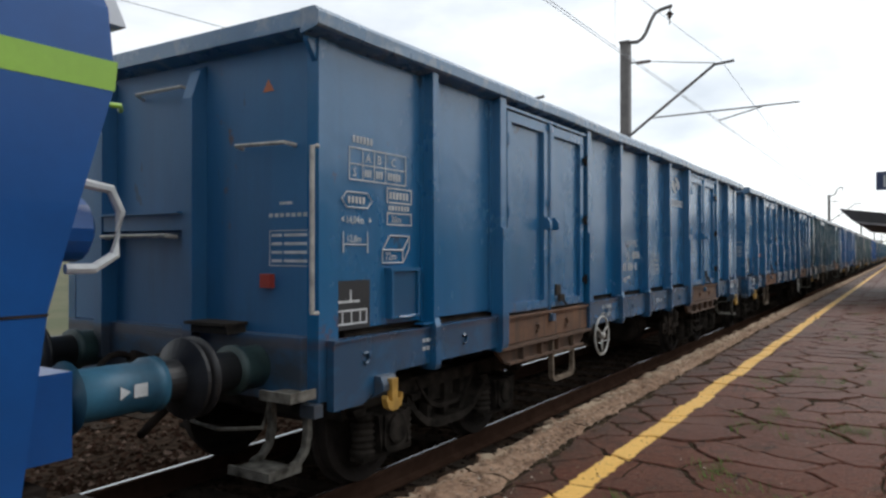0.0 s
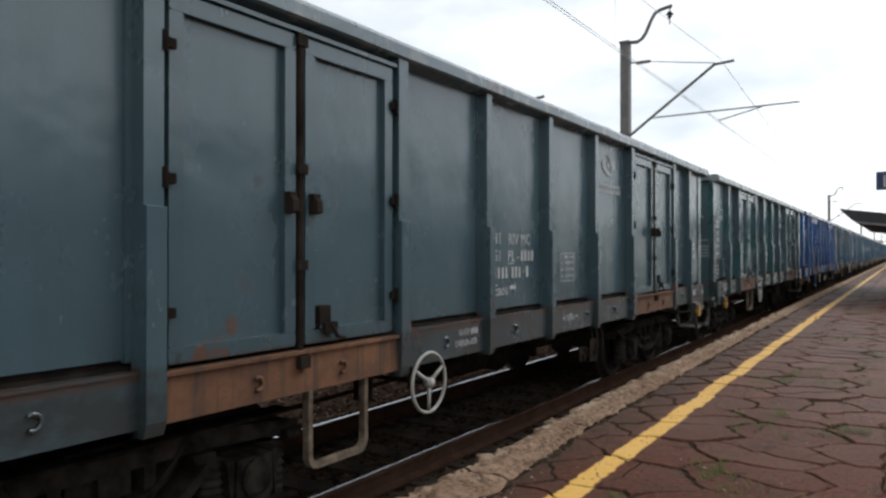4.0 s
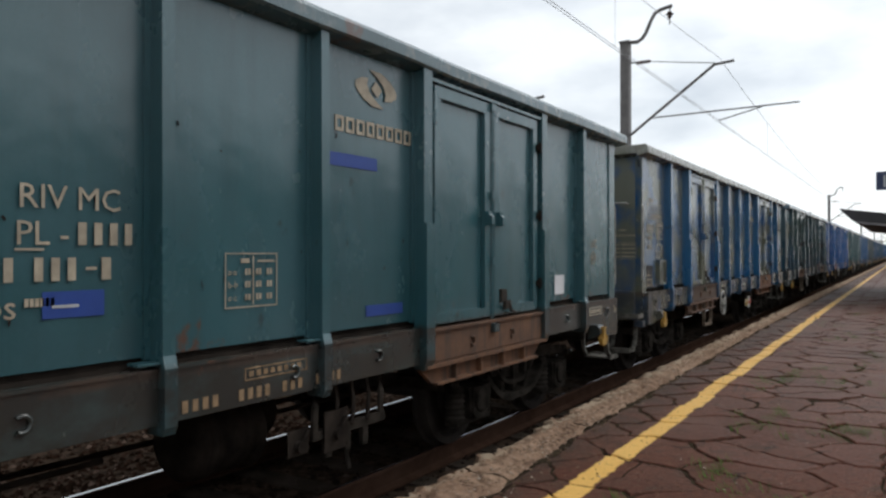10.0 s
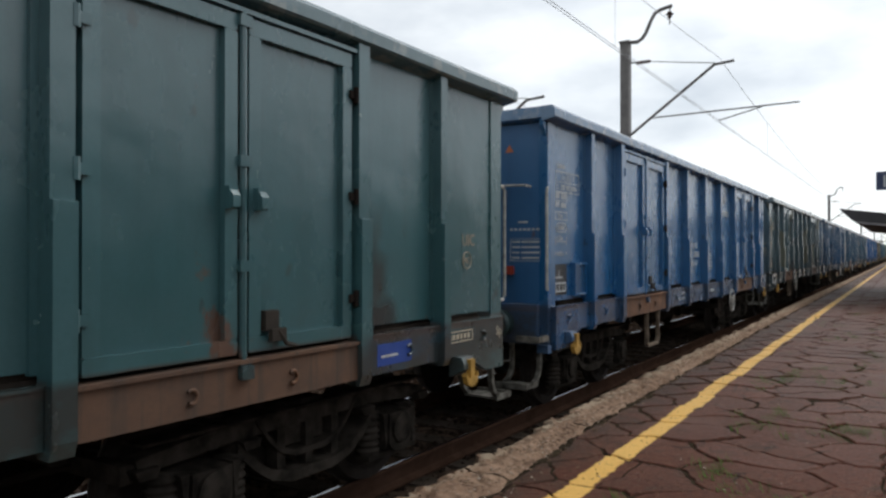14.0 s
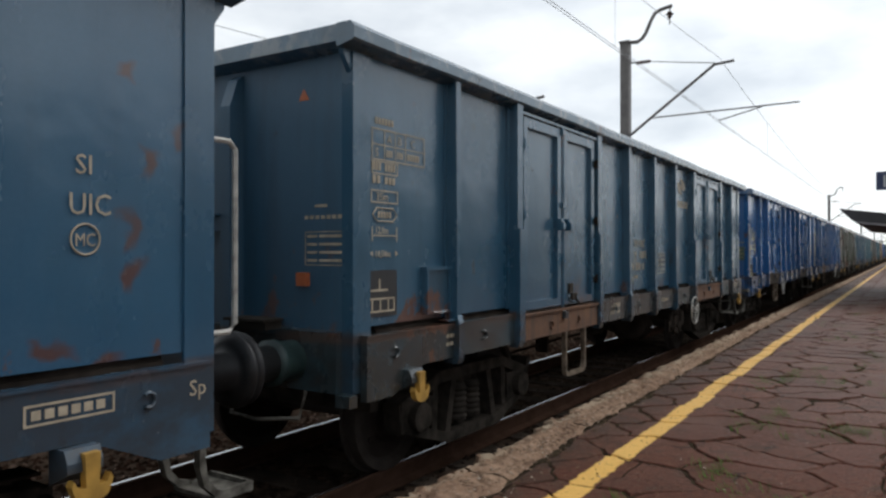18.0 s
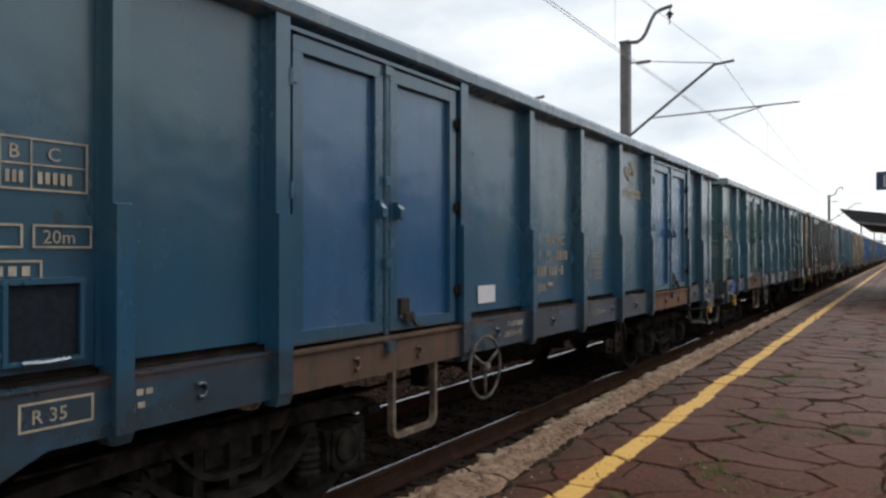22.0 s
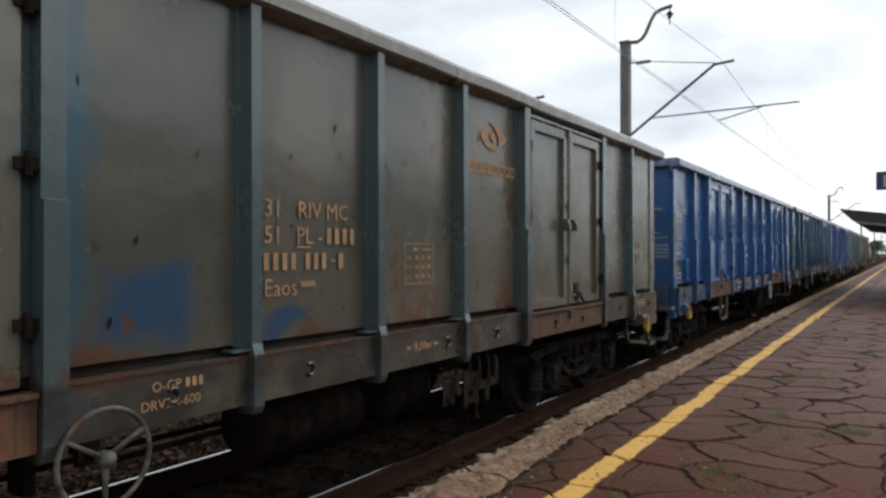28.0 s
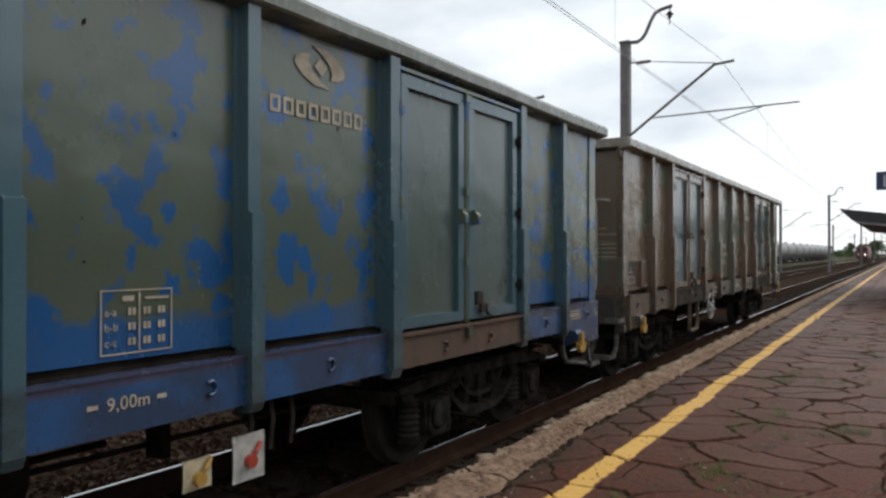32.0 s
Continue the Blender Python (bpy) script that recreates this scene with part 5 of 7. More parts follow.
GREEN = (0.028, 0.092, 0.100)
SLATE = (0.042, 0.080, 0.096)
OLIVE = (0.110, 0.115, 0.085)
BEIGE = (0.215, 0.160, 0.100)
BROWN = (0.125, 0.088, 0.058)


def build_train():
    wagon("mid-blue steel open wagon with white stencils, rusty door sills", "A", BLUE_A, fade=0.25, grime=0.25, channel=True)
    wagon("mid-blue steel open wagon, orange reflectors, rusty door sills", "B", BLUE_A, fade=0.25, bare_end=True, lamp=ORANGE_LAMP)
    wagon("faded teal-blue open wagon with rust stains and a pale emblem", "B", (0.013, 0.082, 0.160), rust=0.2, fade=0.5, bleach_sheen=(0.036, 0.090, 0.120), hook=CREAM, grime=0.5, second=(0.026, 0.088, 0.108), cover=0.42, patch=1.7, edge=0.12, spots=((-6.45, -5.95, 0.95, 1.14, (0.006, 0.075, 0.25), 0.25), (-5.35, -4.95, 1.28, 1.50, (0.008, 0.075, 0.22), 0.3), (-2.4, -1.4, 1.26, 1.55, (0.008, 0.075, 0.21), 0.4), (0.1, 1.1, 1.26, 1.5, (0.008, 0.075, 0.21), 0.4)))
    wagon("clean blue steel open wagon with white stencils", "B", (0.004, 0.084, 0.240), rust=0.12, fade=0.2, low_table=True)
    wagon("grey-blue weathered open wagon with faded paint", "B", SLATE, rust=0.2, iron=BLACK_IRON)
    wagon("dull grey-green open wagon with dark hinges", "B", SLATE, second=GREEN, cover=0.4, rust=0.2)
    wagon("freshly painted bright blue open wagon, white stencils", "B", BLUE_B, fade=0.1, grime=0.15, rust=0.05, plates=True)
    wagon("faded green-blue open wagon, orange-tinted emblem", "B", (0.016, 0.085, 0.190), CREAM, rust=0.16, fade=0.45, grime=0.45, bleach_sheen=(0.046, 0.090, 0.098))
    wagon("teal-blue weathered open wagon with cream stencils", "A", STEEL, CREAM, rust=0.12, channel=True)
    wagon("teal-blue open wagon with dusty grey sills", "A", (0.012, 0.088, 0.160), CREAM, rust=0.03, sill=GREY_SILL, channel=True)
    wagon("green-teal open wagon with orange-cream stencils and rusty sills", "A", (0.022, 0.086, 0.100), CREAM, rust=0.15, sill=(0.032, 0.054, 0.050), channel=True, grime=0.5, lead=BLUE_C)
    wagon("olive-grey open wagon patched with blue paint", "A", OLIVE, CREAM, second=(0.006, 0.062, 0.170), cover=0.42, rust=0.1, post=BLUE_A, channel=True, patch=2.5, plates=True, edge=0.07)
    wagon("dark teal-grey open wagon with a cream emblem, rusty sill", "B", (0.013, 0.058, 0.104), CREAM, fade=0.5, bleach_sheen=(0.050, 0.085, 0.078), rust=0.15, iron=BLACK_IRON, sill=(0.026, 0.044, 0.044))
    wagon("freshly painted blue open wagon with white emblem", "B", BLUE_B, fade=0.1, grime=0.15, rust=0.08, spots=((4.62, 4.90, 1.2, 1.44, SOOTY, 0.4),))
    wagon("green-teal open wagon with streaks of dirt", "B", GREEN, CREAM, rust=0.15, grime=0.45, spots=((4.62, 4.86, 1.1, 1.95, (0.035, 0.040, 0.038), 0.5), (4.6, 5.0, 1.2, 1.42, SOOTY, 0.4), (4.56, 5.5, 0.95, 1.22, (0.020, 0.060, 0.110), 0.3)))
    wagon("blue open wagon with white stencils, worn sills", "B", (0.008, 0.090, 0.235), fade=0.3)
    wagon("grey-green faded open wagon", "B", SLATE, CREAM, second=OLIVE, cover=0.3, rust=0.2)
    wagon("blue open wagon with white stencils and yellow hooks", "B", (0.011, 0.066, 0.155), fade=0.3, grime=0.5, rust=0.08, plates=True, door_rust=DARK_SILL)
    wagon("steel-blue open wagon with rust spots", "A", (0.014, 0.070, 0.135), CREAM, rust=0.20, channel=True, lamp=ORANGE_LAMP, spots=tuple((x - w, x + w, z - h, z + h, (0.080, 0.036, 0.025), 0.45) for x, z, w, h in ((6.08, 1.66, 0.035, 0.06), (6.12, 2.22, 0.03, 0.07), (6.05, 2.66, 0.045, 0.04), (6.04, 1.88, 0.03, 0.07), (5.70, 1.42, 0.06, 0.035), (5.90, 1.30, 0.10, 0.03), (6.32, 2.40, 0.03, 0.04))))
    wagon("steel-blue open wagon with red rust flakes", "A", (0.013, 0.066, 0.120), CREAM, rust=0.2, grime=0.5, sill=(0.020, 0.050, 0.066), bare_end=True, lamp=ORANGE_LAMP)
    wagon("royal-blue open wagon, worn patches and yellowed stencils", "A", BLUE_C, YELLOWED, fade=0.2, lamp=None, door_rust=DARK_SILL, grime=0.45)
    wagon("royal-blue open wagon with yellowed stencils", "B", BLUE_C, YELLOWED, rust=0.15)
    wagon("beige open wagon heavily flaked with red rust", "B", (0.150, 0.138, 0.096), WORN_STENCIL, second=RAW, cover=0.45, rust=0.36, patch=3.4, fine=1.15, edge=0.018, hatch=(0.010, 0.050, 0.14), low_table=True, sill=(0.036, 0.042, 0.037), post=(0.075, 0.088, 0.070), door=(0.160, 0.122, 0.075), frame_paint=(0.100, 0.098, 0.072), iron=BLACK_IRON,
          spots=((-5.06, -4.2, 1.1, 3.4, SOOTY, 0.14), (-5.48, -5.08, 1.40, 1.95, (0.006, 0.080, 0.25), 0.2), (1.34, 1.95, 1.38, 1.85, (0.006, 0.080, 0.25), 0.2), (4.62, 5.0, 1.35, 1.65, (0.006, 0.080, 0.25), 0.2), (-6.1, -5.7, 1.28, 1.36, (0.012, 0.075, 0.22), 0.3), (-6.5, -6.1, 1.3, 2.2, (0.06, 0.12, 0.13), 0.4), (-0.3, 0.1, 1.3, 1.8, (0.05, 0.12, 0.15), 0.4)))
    wagon("blue-teal open wagon with rust scratches", "B", (0.013, 0.080, 0.155), CREAM, low_table=True, rust=0.2, fade=0.5, bleach_sheen=(0.034, 0.086, 0.112), door=(0.010, 0.078, 0.19))
    wagon("green-teal open wagon with bright blue repaints", "B", GREEN, CREAM, low_table=True, rust=0.12, fade=0.4, sill=(0.06, 0.085, 0.085), bleach_sheen=(0.070, 0.120, 0.118), post=(0.035, 0.115, 0.165), spots=((-5.10, -4.7, 1.2, 1.42, SOOTY, 0.3),))
    wagon("brown-beige dirty open wagon sprayed with graffiti", "B", (0.140, 0.094, 0.055), ORANGE_CREAM, second=(0.170, 0.118, 0.070), cover=0.35, rust=0.46, post=(0.072, 0.084, 0.076), frame_paint=(0.080, 0.098, 0.090), door=(0.108, 0.092, 0.060), iron=(0.022, 0.034, 0.050), edge=0.08,
          spots=((-2.50, -1.30, 1.15, 1.92, (0.042, 0.027, 0.022), 0.1), (-2.62, -2.32, 1.2, 1.95, (0.34, 0.17, 0.07), 0.35), (-1.52, -1.25, 1.25, 1.85, (0.30, 0.14, 0.06), 0.4), (-2.22, -1.72, 1.46, 1.72, (0.03, 0.12, 0.15), 0.1), (-1.24, -0.04, 1.26, 2.10, (0.028, 0.105, 0.135), 0.06), (0.03, 1.22, 1.15, 2.0, (0.06, 0.036, 0.026), 0.1), (0.2, 0.98, 1.40, 1.95, (0.03, 0.11, 0.14), 0.08)))
    wagon("teal open wagon with cream stencils and grey sills", "A", (0.018, 0.088, 0.125), CREAM, rust=0.04, door_rust=DARK_SILL, channel=True)
    wagon("beige weathered open wagon with rust runs", "B", BEIGE, ORANGE_CREAM, rust=0.4)
    wagon("bright blue open wagon with white lettering", "B", BLUE_B, fade=0.15)
    wagon("khaki weathered open wagon with orange stencils and blue patches", "A", (0.120, 0.108, 0.078), ORANGE_CREAM, second=(0.075, 0.078, 0.062), cover=0.4, rust=0.30, grime=0.5, post=(0.062, 0.088, 0.088), door_rust=RUST, edge=0.1,
          spots=((-2.3, -2.05, 1.2, 3.2, (0.03, 0.105, 0.15), 0.5), (-1.95, -1.45, 1.36, 1.72, (0.016, 0.066, 0.14), 0.3), (-0.95, -0.6, 1.33, 1.45, (0.016, 0.066, 0.14), 0.3)))
    wagon("bright blue open wagon flecked with white scratches", "B", (0.002, 0.080, 0.262), rust=0.16, grime=0.42)
    wagon("steel-blue open wagon with white stencils", "B", (0.005, 0.080, 0.190), fade=0.2, rust=0.1)
    wagon("clean royal-blue open wagon with white emblem", "B", (0.002, 0.062, 0.245), fade=0.1, grime=0.15, rust=0.05, plates=True)
    wagon("green-grey open wagon covered with blue paint patches", "B", (0.070, 0.090, 0.062), CREAM, second=BLUE_C, cover=0.33, rust=0.1, patch=4.0, edge=0.03, sill=BLUE_C, post=(0.04, 0.09, 0.11), door=(0.06, 0.085, 0.07), frame_paint=(0.04, 0.09, 0.11), fine=0.75, spots=((-2.6, 2.4, 1.1, 1.46, BLUE_C, 0.25), (4.5, 6.6, 1.1, 1.5, BLUE_C, 0.25)), plates=True)
    wagon("brown weathered open wagon, last of the train", "B", BROWN, CREAM, second=OLIVE, cover=0.4, rust=0.3, door=SLATE, door_rust=DARK_SILL)


build_train()


# ---- marks that single wagons carry ----
SOOT = plain("soot_stain", (0.022, 0.020, 0.019), 0.9, 0.0, 0.3, 5)
SPRAY_ORANGE = plain("orange_spray_paint", (0.42, 0.22, 0.09), 0.6, 0.0, 0.25, 6)
SPRAY_CREAM = plain("cream_spray_paint", (0.46, 0.29, 0.17), 0.6, 0.0, 0.25, 6)
SPRAY_TAN = plain("thin_tan_spray_paint", (0.25, 0.150, 0.072), 0.6, 0.0, 0.3, 6)
CHALK_GREEN = plain("yellow_green_chalk", (0.16, 0.22, 0.05), 0.8, 0.0, 0.3, 9)
SPOT_YELLOW = plain("yellow_spot", (0.50, 0.30, 0.06), 0.6, 0.0, 0.1, 9)


def blob(root, name, x0, x1, z0, z1, mat, seed, depth=0.0, ragged=0.2, label=""):
    """A ragged-edged coat of paint or dirt on a panel."""
    rnd = random.Random(seed)
    bm = bmesh.new()
    cx, cz = (x0 + x1) / 2, (z0 + z1) / 2
    ring = []
    n = 64
    for k in range(n):
        a = 2 * math.pi * k / n
        c, s = math.cos(a), math.sin(a)
        q = 1 / max(abs(c), abs(s)) ** 0.85
        spike = abs(noise.noise(Vector((c * 4 + seed, s * 4, seed * 0.7)))) * 1.6
        r = q * (1 - ragged * (0.35 + 0.35 * noise.noise(Vector((c * 2 + seed, s * 2, seed * 1.7))) + spike) - rnd.uniform(0, ragged * 0.25))
        r = max(r, 0.15)
        ring.append(bm.verts.new((cx + c * r * (x1 - x0) / 2, DECAL_Y + 0.003 - depth, cz + s * r * (z1 - z0) / 2)))
    mid = bm.verts.new((cx, DECAL_Y + 0.003 - depth, cz))
    for k in range(n):
        bm.faces.new((ring[k], ring[(k + 1) % n], mid))
    bmesh.ops.recalc_face_normals(bm, faces=bm.faces)
    part(name, bm, root, mat, (0, 0, 0), label)


def scribble(root, x0, x1, z0, z1, mat, seed, turns, width, on_door=True):
    """A sprayed tag: one leaning stroke up and down in a single go, no letters; it fades and thins as the hand speeds up."""
    rnd = random.Random(seed)
    bm = bmesh.new()
    y = -1.3995 if on_door else DECAL_Y - 0.003
    w, h = x1 - x0, z1 - z0
    lean = 0.20 * w
    pts = []
    for k in range(turns * 2 + 1):
        x = x0 + (w - lean) * k / (turns * 2) + rnd.uniform(-0.05, 0.05) * w
        up = k % 2
        z = z0 + h * (rnd.uniform(0.70, 1.0) if up else rnd.uniform(0.0, 0.32))
        end = (x + (lean if up else 0.0), z)
        if pts:
            a = pts[-1]
            for q in range(1, 9):
                u = q / 9
                bow = 0.04 * w * math.sin(math.pi * u) * (1 if up else -1)
                pts.append((a[0] + (end[0] - a[0]) * u + bow, a[1] + (end[1] - a[1]) * (0.5 - 0.5 * math.cos(math.pi * u))))
        pts.append(end)
    rows = []
    for k, (x, z) in enumerate(pts):
        xa, za = pts[max(k - 1, 0)]
        xb, zb = pts[min(k + 1, len(pts) - 1)]
        d = Vector((xb - xa, zb - za))
        nrm = Vector((-d.y, d.x)).normalized() * width * (0.5 + 0.22 * math.sin(k * 0.7 + seed) + rnd.uniform(-0.06, 0.06)) if d.length > 1e-5 else Vector((width / 2, 0))
        rows.append((bm.verts.new((x + nrm.x, y - 0.00005 * k, z + nrm.y)), bm.verts.new((x - nrm.x, y - 0.00005 * k, z - nrm.y))))
    for a, b in zip(rows, rows[1:]):
        bm.faces.new((a[0], a[1], b[1], b[0]))
    part("graffiti_tag", bm, root, mat, (0, 0, 0), "sprayed graffiti tag")


def flames(root, x0, x1, z, rise, mat, seed, label, sag=0.0, y=DECAL_Y - 0.001):
    """A pale band of sprayed tongues with drips; it may sag in the middle."""
    rnd = random.Random(seed)
    bm = bmesh.new()
    n = 40
    lo, hi = [], []
    for k in range(n + 1):
        u = k / n
        x = x0 + (x1 - x0) * u
        base = z - sag * math.sin(math.pi * u) ** 0.8
        top = base + rise * (0.35 + 0.55 * abs(noise.noise(Vector((u * 6.0, seed, 0)))))
        drip = max(0.0, noise.noise(Vector((u * 15, seed, 3)))) ** 1.5 * 2.6
        low = base - rise * (0.25 + drip)
        hi.append(bm.verts.new((x + rnd.uniform(-0.006, 0.006), y, max(top, low + 0.03))))
        lo.append(bm.verts.new((x + rnd.uniform(-0.006, 0.006), y, low)))
    for k in range(n):
        bm.faces.new((lo[k], lo[k + 1], hi[k + 1], hi[k]))
    part("graffiti_fill", bm, root, mat, (0, 0, 0), label)


def flecks(root, x0, x1, z0, z1, count, mat, seed, size=1.0, y=DECAL_Y - 0.0005):
    rnd = random.Random(seed)
    bm = bmesh.new()
    for _ in range(count):
        x, z = rnd.uniform(x0, x1), rnd.uniform(z0, z1)
        ln, w, lean = rnd.uniform(0.012, 0.075) * size, rnd.uniform(0.004, 0.011) * size, rnd.uniform(-0.3, 0.15)
        ends = ((x - w, z + ln * 0.2), (x + lean * ln * 0.6, z - ln * 0.5), (x + w, z - ln * 0.1), (x - lean * ln * 0.6, z + ln * 0.5))
        bm.faces.new([bm.verts.new((px, y, pz)) for px, pz in ends])
    ob = part("paint_chip", bm, root, mat)
    tagged(ob, kind="stuff")


def sheet(root, x, z, w=0.16, h=0.22, y=DECAL_Y):
    bm = bmesh.new()
    add_box(bm, x, x + w, y - 0.003, y, z, z + h)
    part("paper_sheet", bm, root, PAPER, (0, 0, 0), "white paper consignment note")


def chalk(root, text, x, z, size, mat):
    bm = bmesh.new()
    words(bm, text, x, z, size, DECAL_Y - 0.001, 0.9)
    part("chalk_mark", bm, root, mat, (0, 0, 0), "white chalk mark")


def chalk_arc(root, x, z):
    bm = bmesh.new()
    add_ring(bm, (x, DECAL_Y, z), 0.085, 0.007, "y", 14, 4, 4.6, 0.9)
    add_tube(bm, ((x + 0.05, DECAL_Y, z + 0.07), (x + 0.20, DECAL_Y, z + 0.055), (x + 0.34, DECAL_Y, z + 0.06)), 0.006, 4)
    part("chalk_mark", bm, root, CHALK_GREEN, (0, 0, 0), "yellow-green chalk mark")


def side_reflector(root, x, z, mat):
    bm = bmesh.new()
    add_box(bm, x - 0.035, x + 0.035, WALL - 0.06, WALL - 0.02, z - 0.035, z + 0.035)
    part("side_reflector", bm, root, mat)


def end_lamp(root, kind):
    """Tail-lamp box left on its bracket at the wagon's end."""
    e = KINDS[kind][4]
    bm = bmesh.new()
    add_box(bm, -e - 0.14, -e - 0.03, -0.74, -0.46, 1.37, 1.46)
    ob = part("tail_lamp", bm, root, WORN_WHITE)
    bm = bmesh.new()
    add_box(bm, -e - 0.145, -e - 0.02, -0.459, -0.36, 1.38, 1.45)
    part("tail_lens", bm, ob, RED_LAMP)


def sticker(root, x, z, w, h, lines, y):
    bm = bmesh.new()
    add_box(bm, x, x + w, y, y + 0.002, z, z + h)
    ob = part("sticker", bm, root, SIGN_BLUE, (0, 0, 0), "bright blue marking")
    if not lines:
        return
    bm = bmesh.new()
    for k in range(lines):
        bars(bm, x + 0.04, z + h * (k + 0.38) / lines, (w - 0.08) * (0.6 if k == 0 else 1), h * 0.22 / max(lines, 2), 9, y - 0.002, 0.8)
    part("sticker_line", bm, ob, WHITE_PAINT)


NOTICE_YELLOW = plain("faded_yellow_notice", (0.27, 0.24, 0.11), 0.6, 0.0, 0.3, 12)
NOTICE_GREEN = plain("faded_green_notice", (0.065, 0.095, 0.070), 0.6, 0.0, 0.3, 12)


def notice(root, kind, y0, y1, z0, z1, mat, label):
    """A small enamelled notice on the leading end wall, with unreadable lines."""
    x = -KINDS[kind][4] - 0.082
    bm = bmesh.new()
    add_box(bm, x - 0.003, x + 0.0015, y0, y1, z0, z1)
    ob = part("notice_plate", bm, root, mat, (0, 0, 0), label)
    bm = bmesh.new()
    for k in range(3):
        z = z0 + (z1 - z0) * (0.2 + 0.25 * k)
        add_box(bm, x - 0.0045, x - 0.003, y0 + 0.03, y1 - 0.03, z, z + 0.022)
    tagged(part("notice_line", bm, ob, NOTICE_GREEN if mat is NOTICE_YELLOW else NOTICE_YELLOW), kind="stuff")


def single_marks():
    W = [t[0] for t in TRAIN]
    for i in (9, 10, 20):
        end_lamp(W[i], "A")
    for i, x in ((1, 4.65), (23, 4.7), (0, 4.5)):
        sheet(W[i], x, 1.36)
    sheet(W[10], 4.72, 1.36, 0.24, 0.20)
    sheet(W[11], 4.70, 1.46, 0.24, 0.23)
    sheet(W[21], -5.86, 1.46, 0.09, 0.16, -1.3925)
    side_reflector(W[1], -4.85, 1.73, ORANGE_LAMP)
    side_reflector(W[13], -4.95, 1.73, RED_LAMP)
    # green wagon with stickers
    sticker(W[24], -5.18, 1.36, 0.36, 0.23, 3, DECAL_Y - 0.001)
    sticker(W[24], -6.10, 0.985, 0.40, 0.23, 0, -1.4266)
    sticker(W[24], -5.46, 0.985, 0.46, 0.23, 2, -1.4266)
    sticker(W[10], -0.55, 1.51, 0.28, 0.115, 1, DECAL_Y - 0.001)
    # two strips of blue paint, built as thin plates
    sticker(W[10], 1.22, 2.35, 0.52, 0.085, 0, DECAL_Y + 0.001)
    sticker(W[10], 1.62, 1.36, 0.42, 0.075, 0, DECAL_Y + 0.001)
    notice(W[18], "A", -1.18, -0.96, 1.76, 2.06, NOTICE_YELLOW, "faded yellow notice plate")
    notice(W[20], "A", -1.00, -0.84, 2.76, 2.97, NOTICE_YELLOW, "faded yellow notice plate")
    notice(W[20], "A", -1.28, -1.03, 1.62, 1.93, NOTICE_GREEN, "faded green notice plate")
    # brown wagon: tags on the doors, a larger piece along the middle bays
    scribble(W[25], -4.36, -3.80, 1.34, 1.92, SPRAY_ORANGE, 1, 8, 0.022)
    scribble(W[25], -4.30, -3.74, 1.40, 1.96, SPRAY_TAN, 5, 7, 0.018)
    scribble(W[25], -3.36, -2.86, 1.34, 1.90, SPRAY_ORANGE, 2, 4, 0.022)
    scribble(W[25], -3.30, -2.86, 1.46, 1.96, SPRAY_TAN, 7, 4, 0.018)
    scribble(W[25], 4.65, 5.35, 1.5, 2.0, SPRAY_ORANGE, 3, 4, 0.03, False)
    flames(W[25], -2.46, -1.34, 2.02, 0.13, SPRAY_CREAM, 1.3, "cream sprayed graffiti band", 0.22)
    flames(W[25], -2.46, -2.28, 1.46, 0.10, SPRAY_ORANGE, 2.7, "orange sprayed graffiti shape")
    flames(W[25], -1.78, -1.36, 1.52, 0.16, SPRAY_ORANGE, 4.1, "orange sprayed graffiti shape")
    flames(W[25], -1.16, -0.70, 1.13, 0.06, SPRAY_CREAM, 8.3, "cream sprayed graffiti shape", 0.0, -1.4275)
    flames(W[25], -2.30, -1.95, 1.10, 0.06, SPRAY_ORANGE, 9.1, "orange sprayed graffiti shape", 0.0, -1.4275)
    flames(W[25], 0.05, 0.20, 1.72, 0.24, SPRAY_CREAM, 5.5, "cream sprayed graffiti shape")
    flames(W[25], 0.98, 1.18, 1.72, 0.24, SPRAY_CREAM, 6.9, "cream sprayed graffiti shape")
    blob(W[25], "paint_spot", -1.16, -1.02, 1.98, 2.12, SPOT_YELLOW, 21, 0.003, 0.05)
    chalk(W[12], "R6", 5.09, 1.46, 0.17, WHITE_PAINT)
    chalk_arc(W[8], -0.90, 1.37)
    bm = bmesh.new()
    for x, n in ((0.10, 4), (0.46, 4), (0.78, 3), (1.06, 4)):
        bars(bm, x, 1.00, 0.062 * n, 0.06, n, -1.427, 0.55)
    border(bm, 0.50, 0.98, 1.10, 1.17, 0.008, -1.427)
    bars(bm, 0.53, 1.12, 0.42, 0.03, 8, -1.427, 0.6)
    tagged(part("sill_line", bm, W[10], WORN_STENCIL), kind="stuff")
    sticker(W[14], 4.72, 1.02, 0.40, 0.15, 1, -1.4266)
    sticker(W[33], -0.55, 1.03, 0.42, 0.15, 2, -1.4266)
    sheet(W[23], -2.16, 1.36, 0.30, 0.15)
    # chipped blue wagon
    for x0, x1, z0, z1, n in ((-2.4, -1.3, 1.5, 2.9, 22), (-1.2, -0.1, 2.2, 2.9, 26), (0.1, 1.2, 1.4, 2.9, 18), (1.35, 2.4, 1.5, 2.7, 14)):
        flecks(W[30], x0, x1, z0, z1, n, WHITE_PAINT, int(n + x0 * 10))
    flecks(W[30], -1.1, -0.2, 2.3, 2.95, 9, WHITE_PAINT, 71, 1.9)
    flecks(W[30], 0.05, 0.6, 1.9, 2.9, 7, WHITE_PAINT, 72, 1.7)
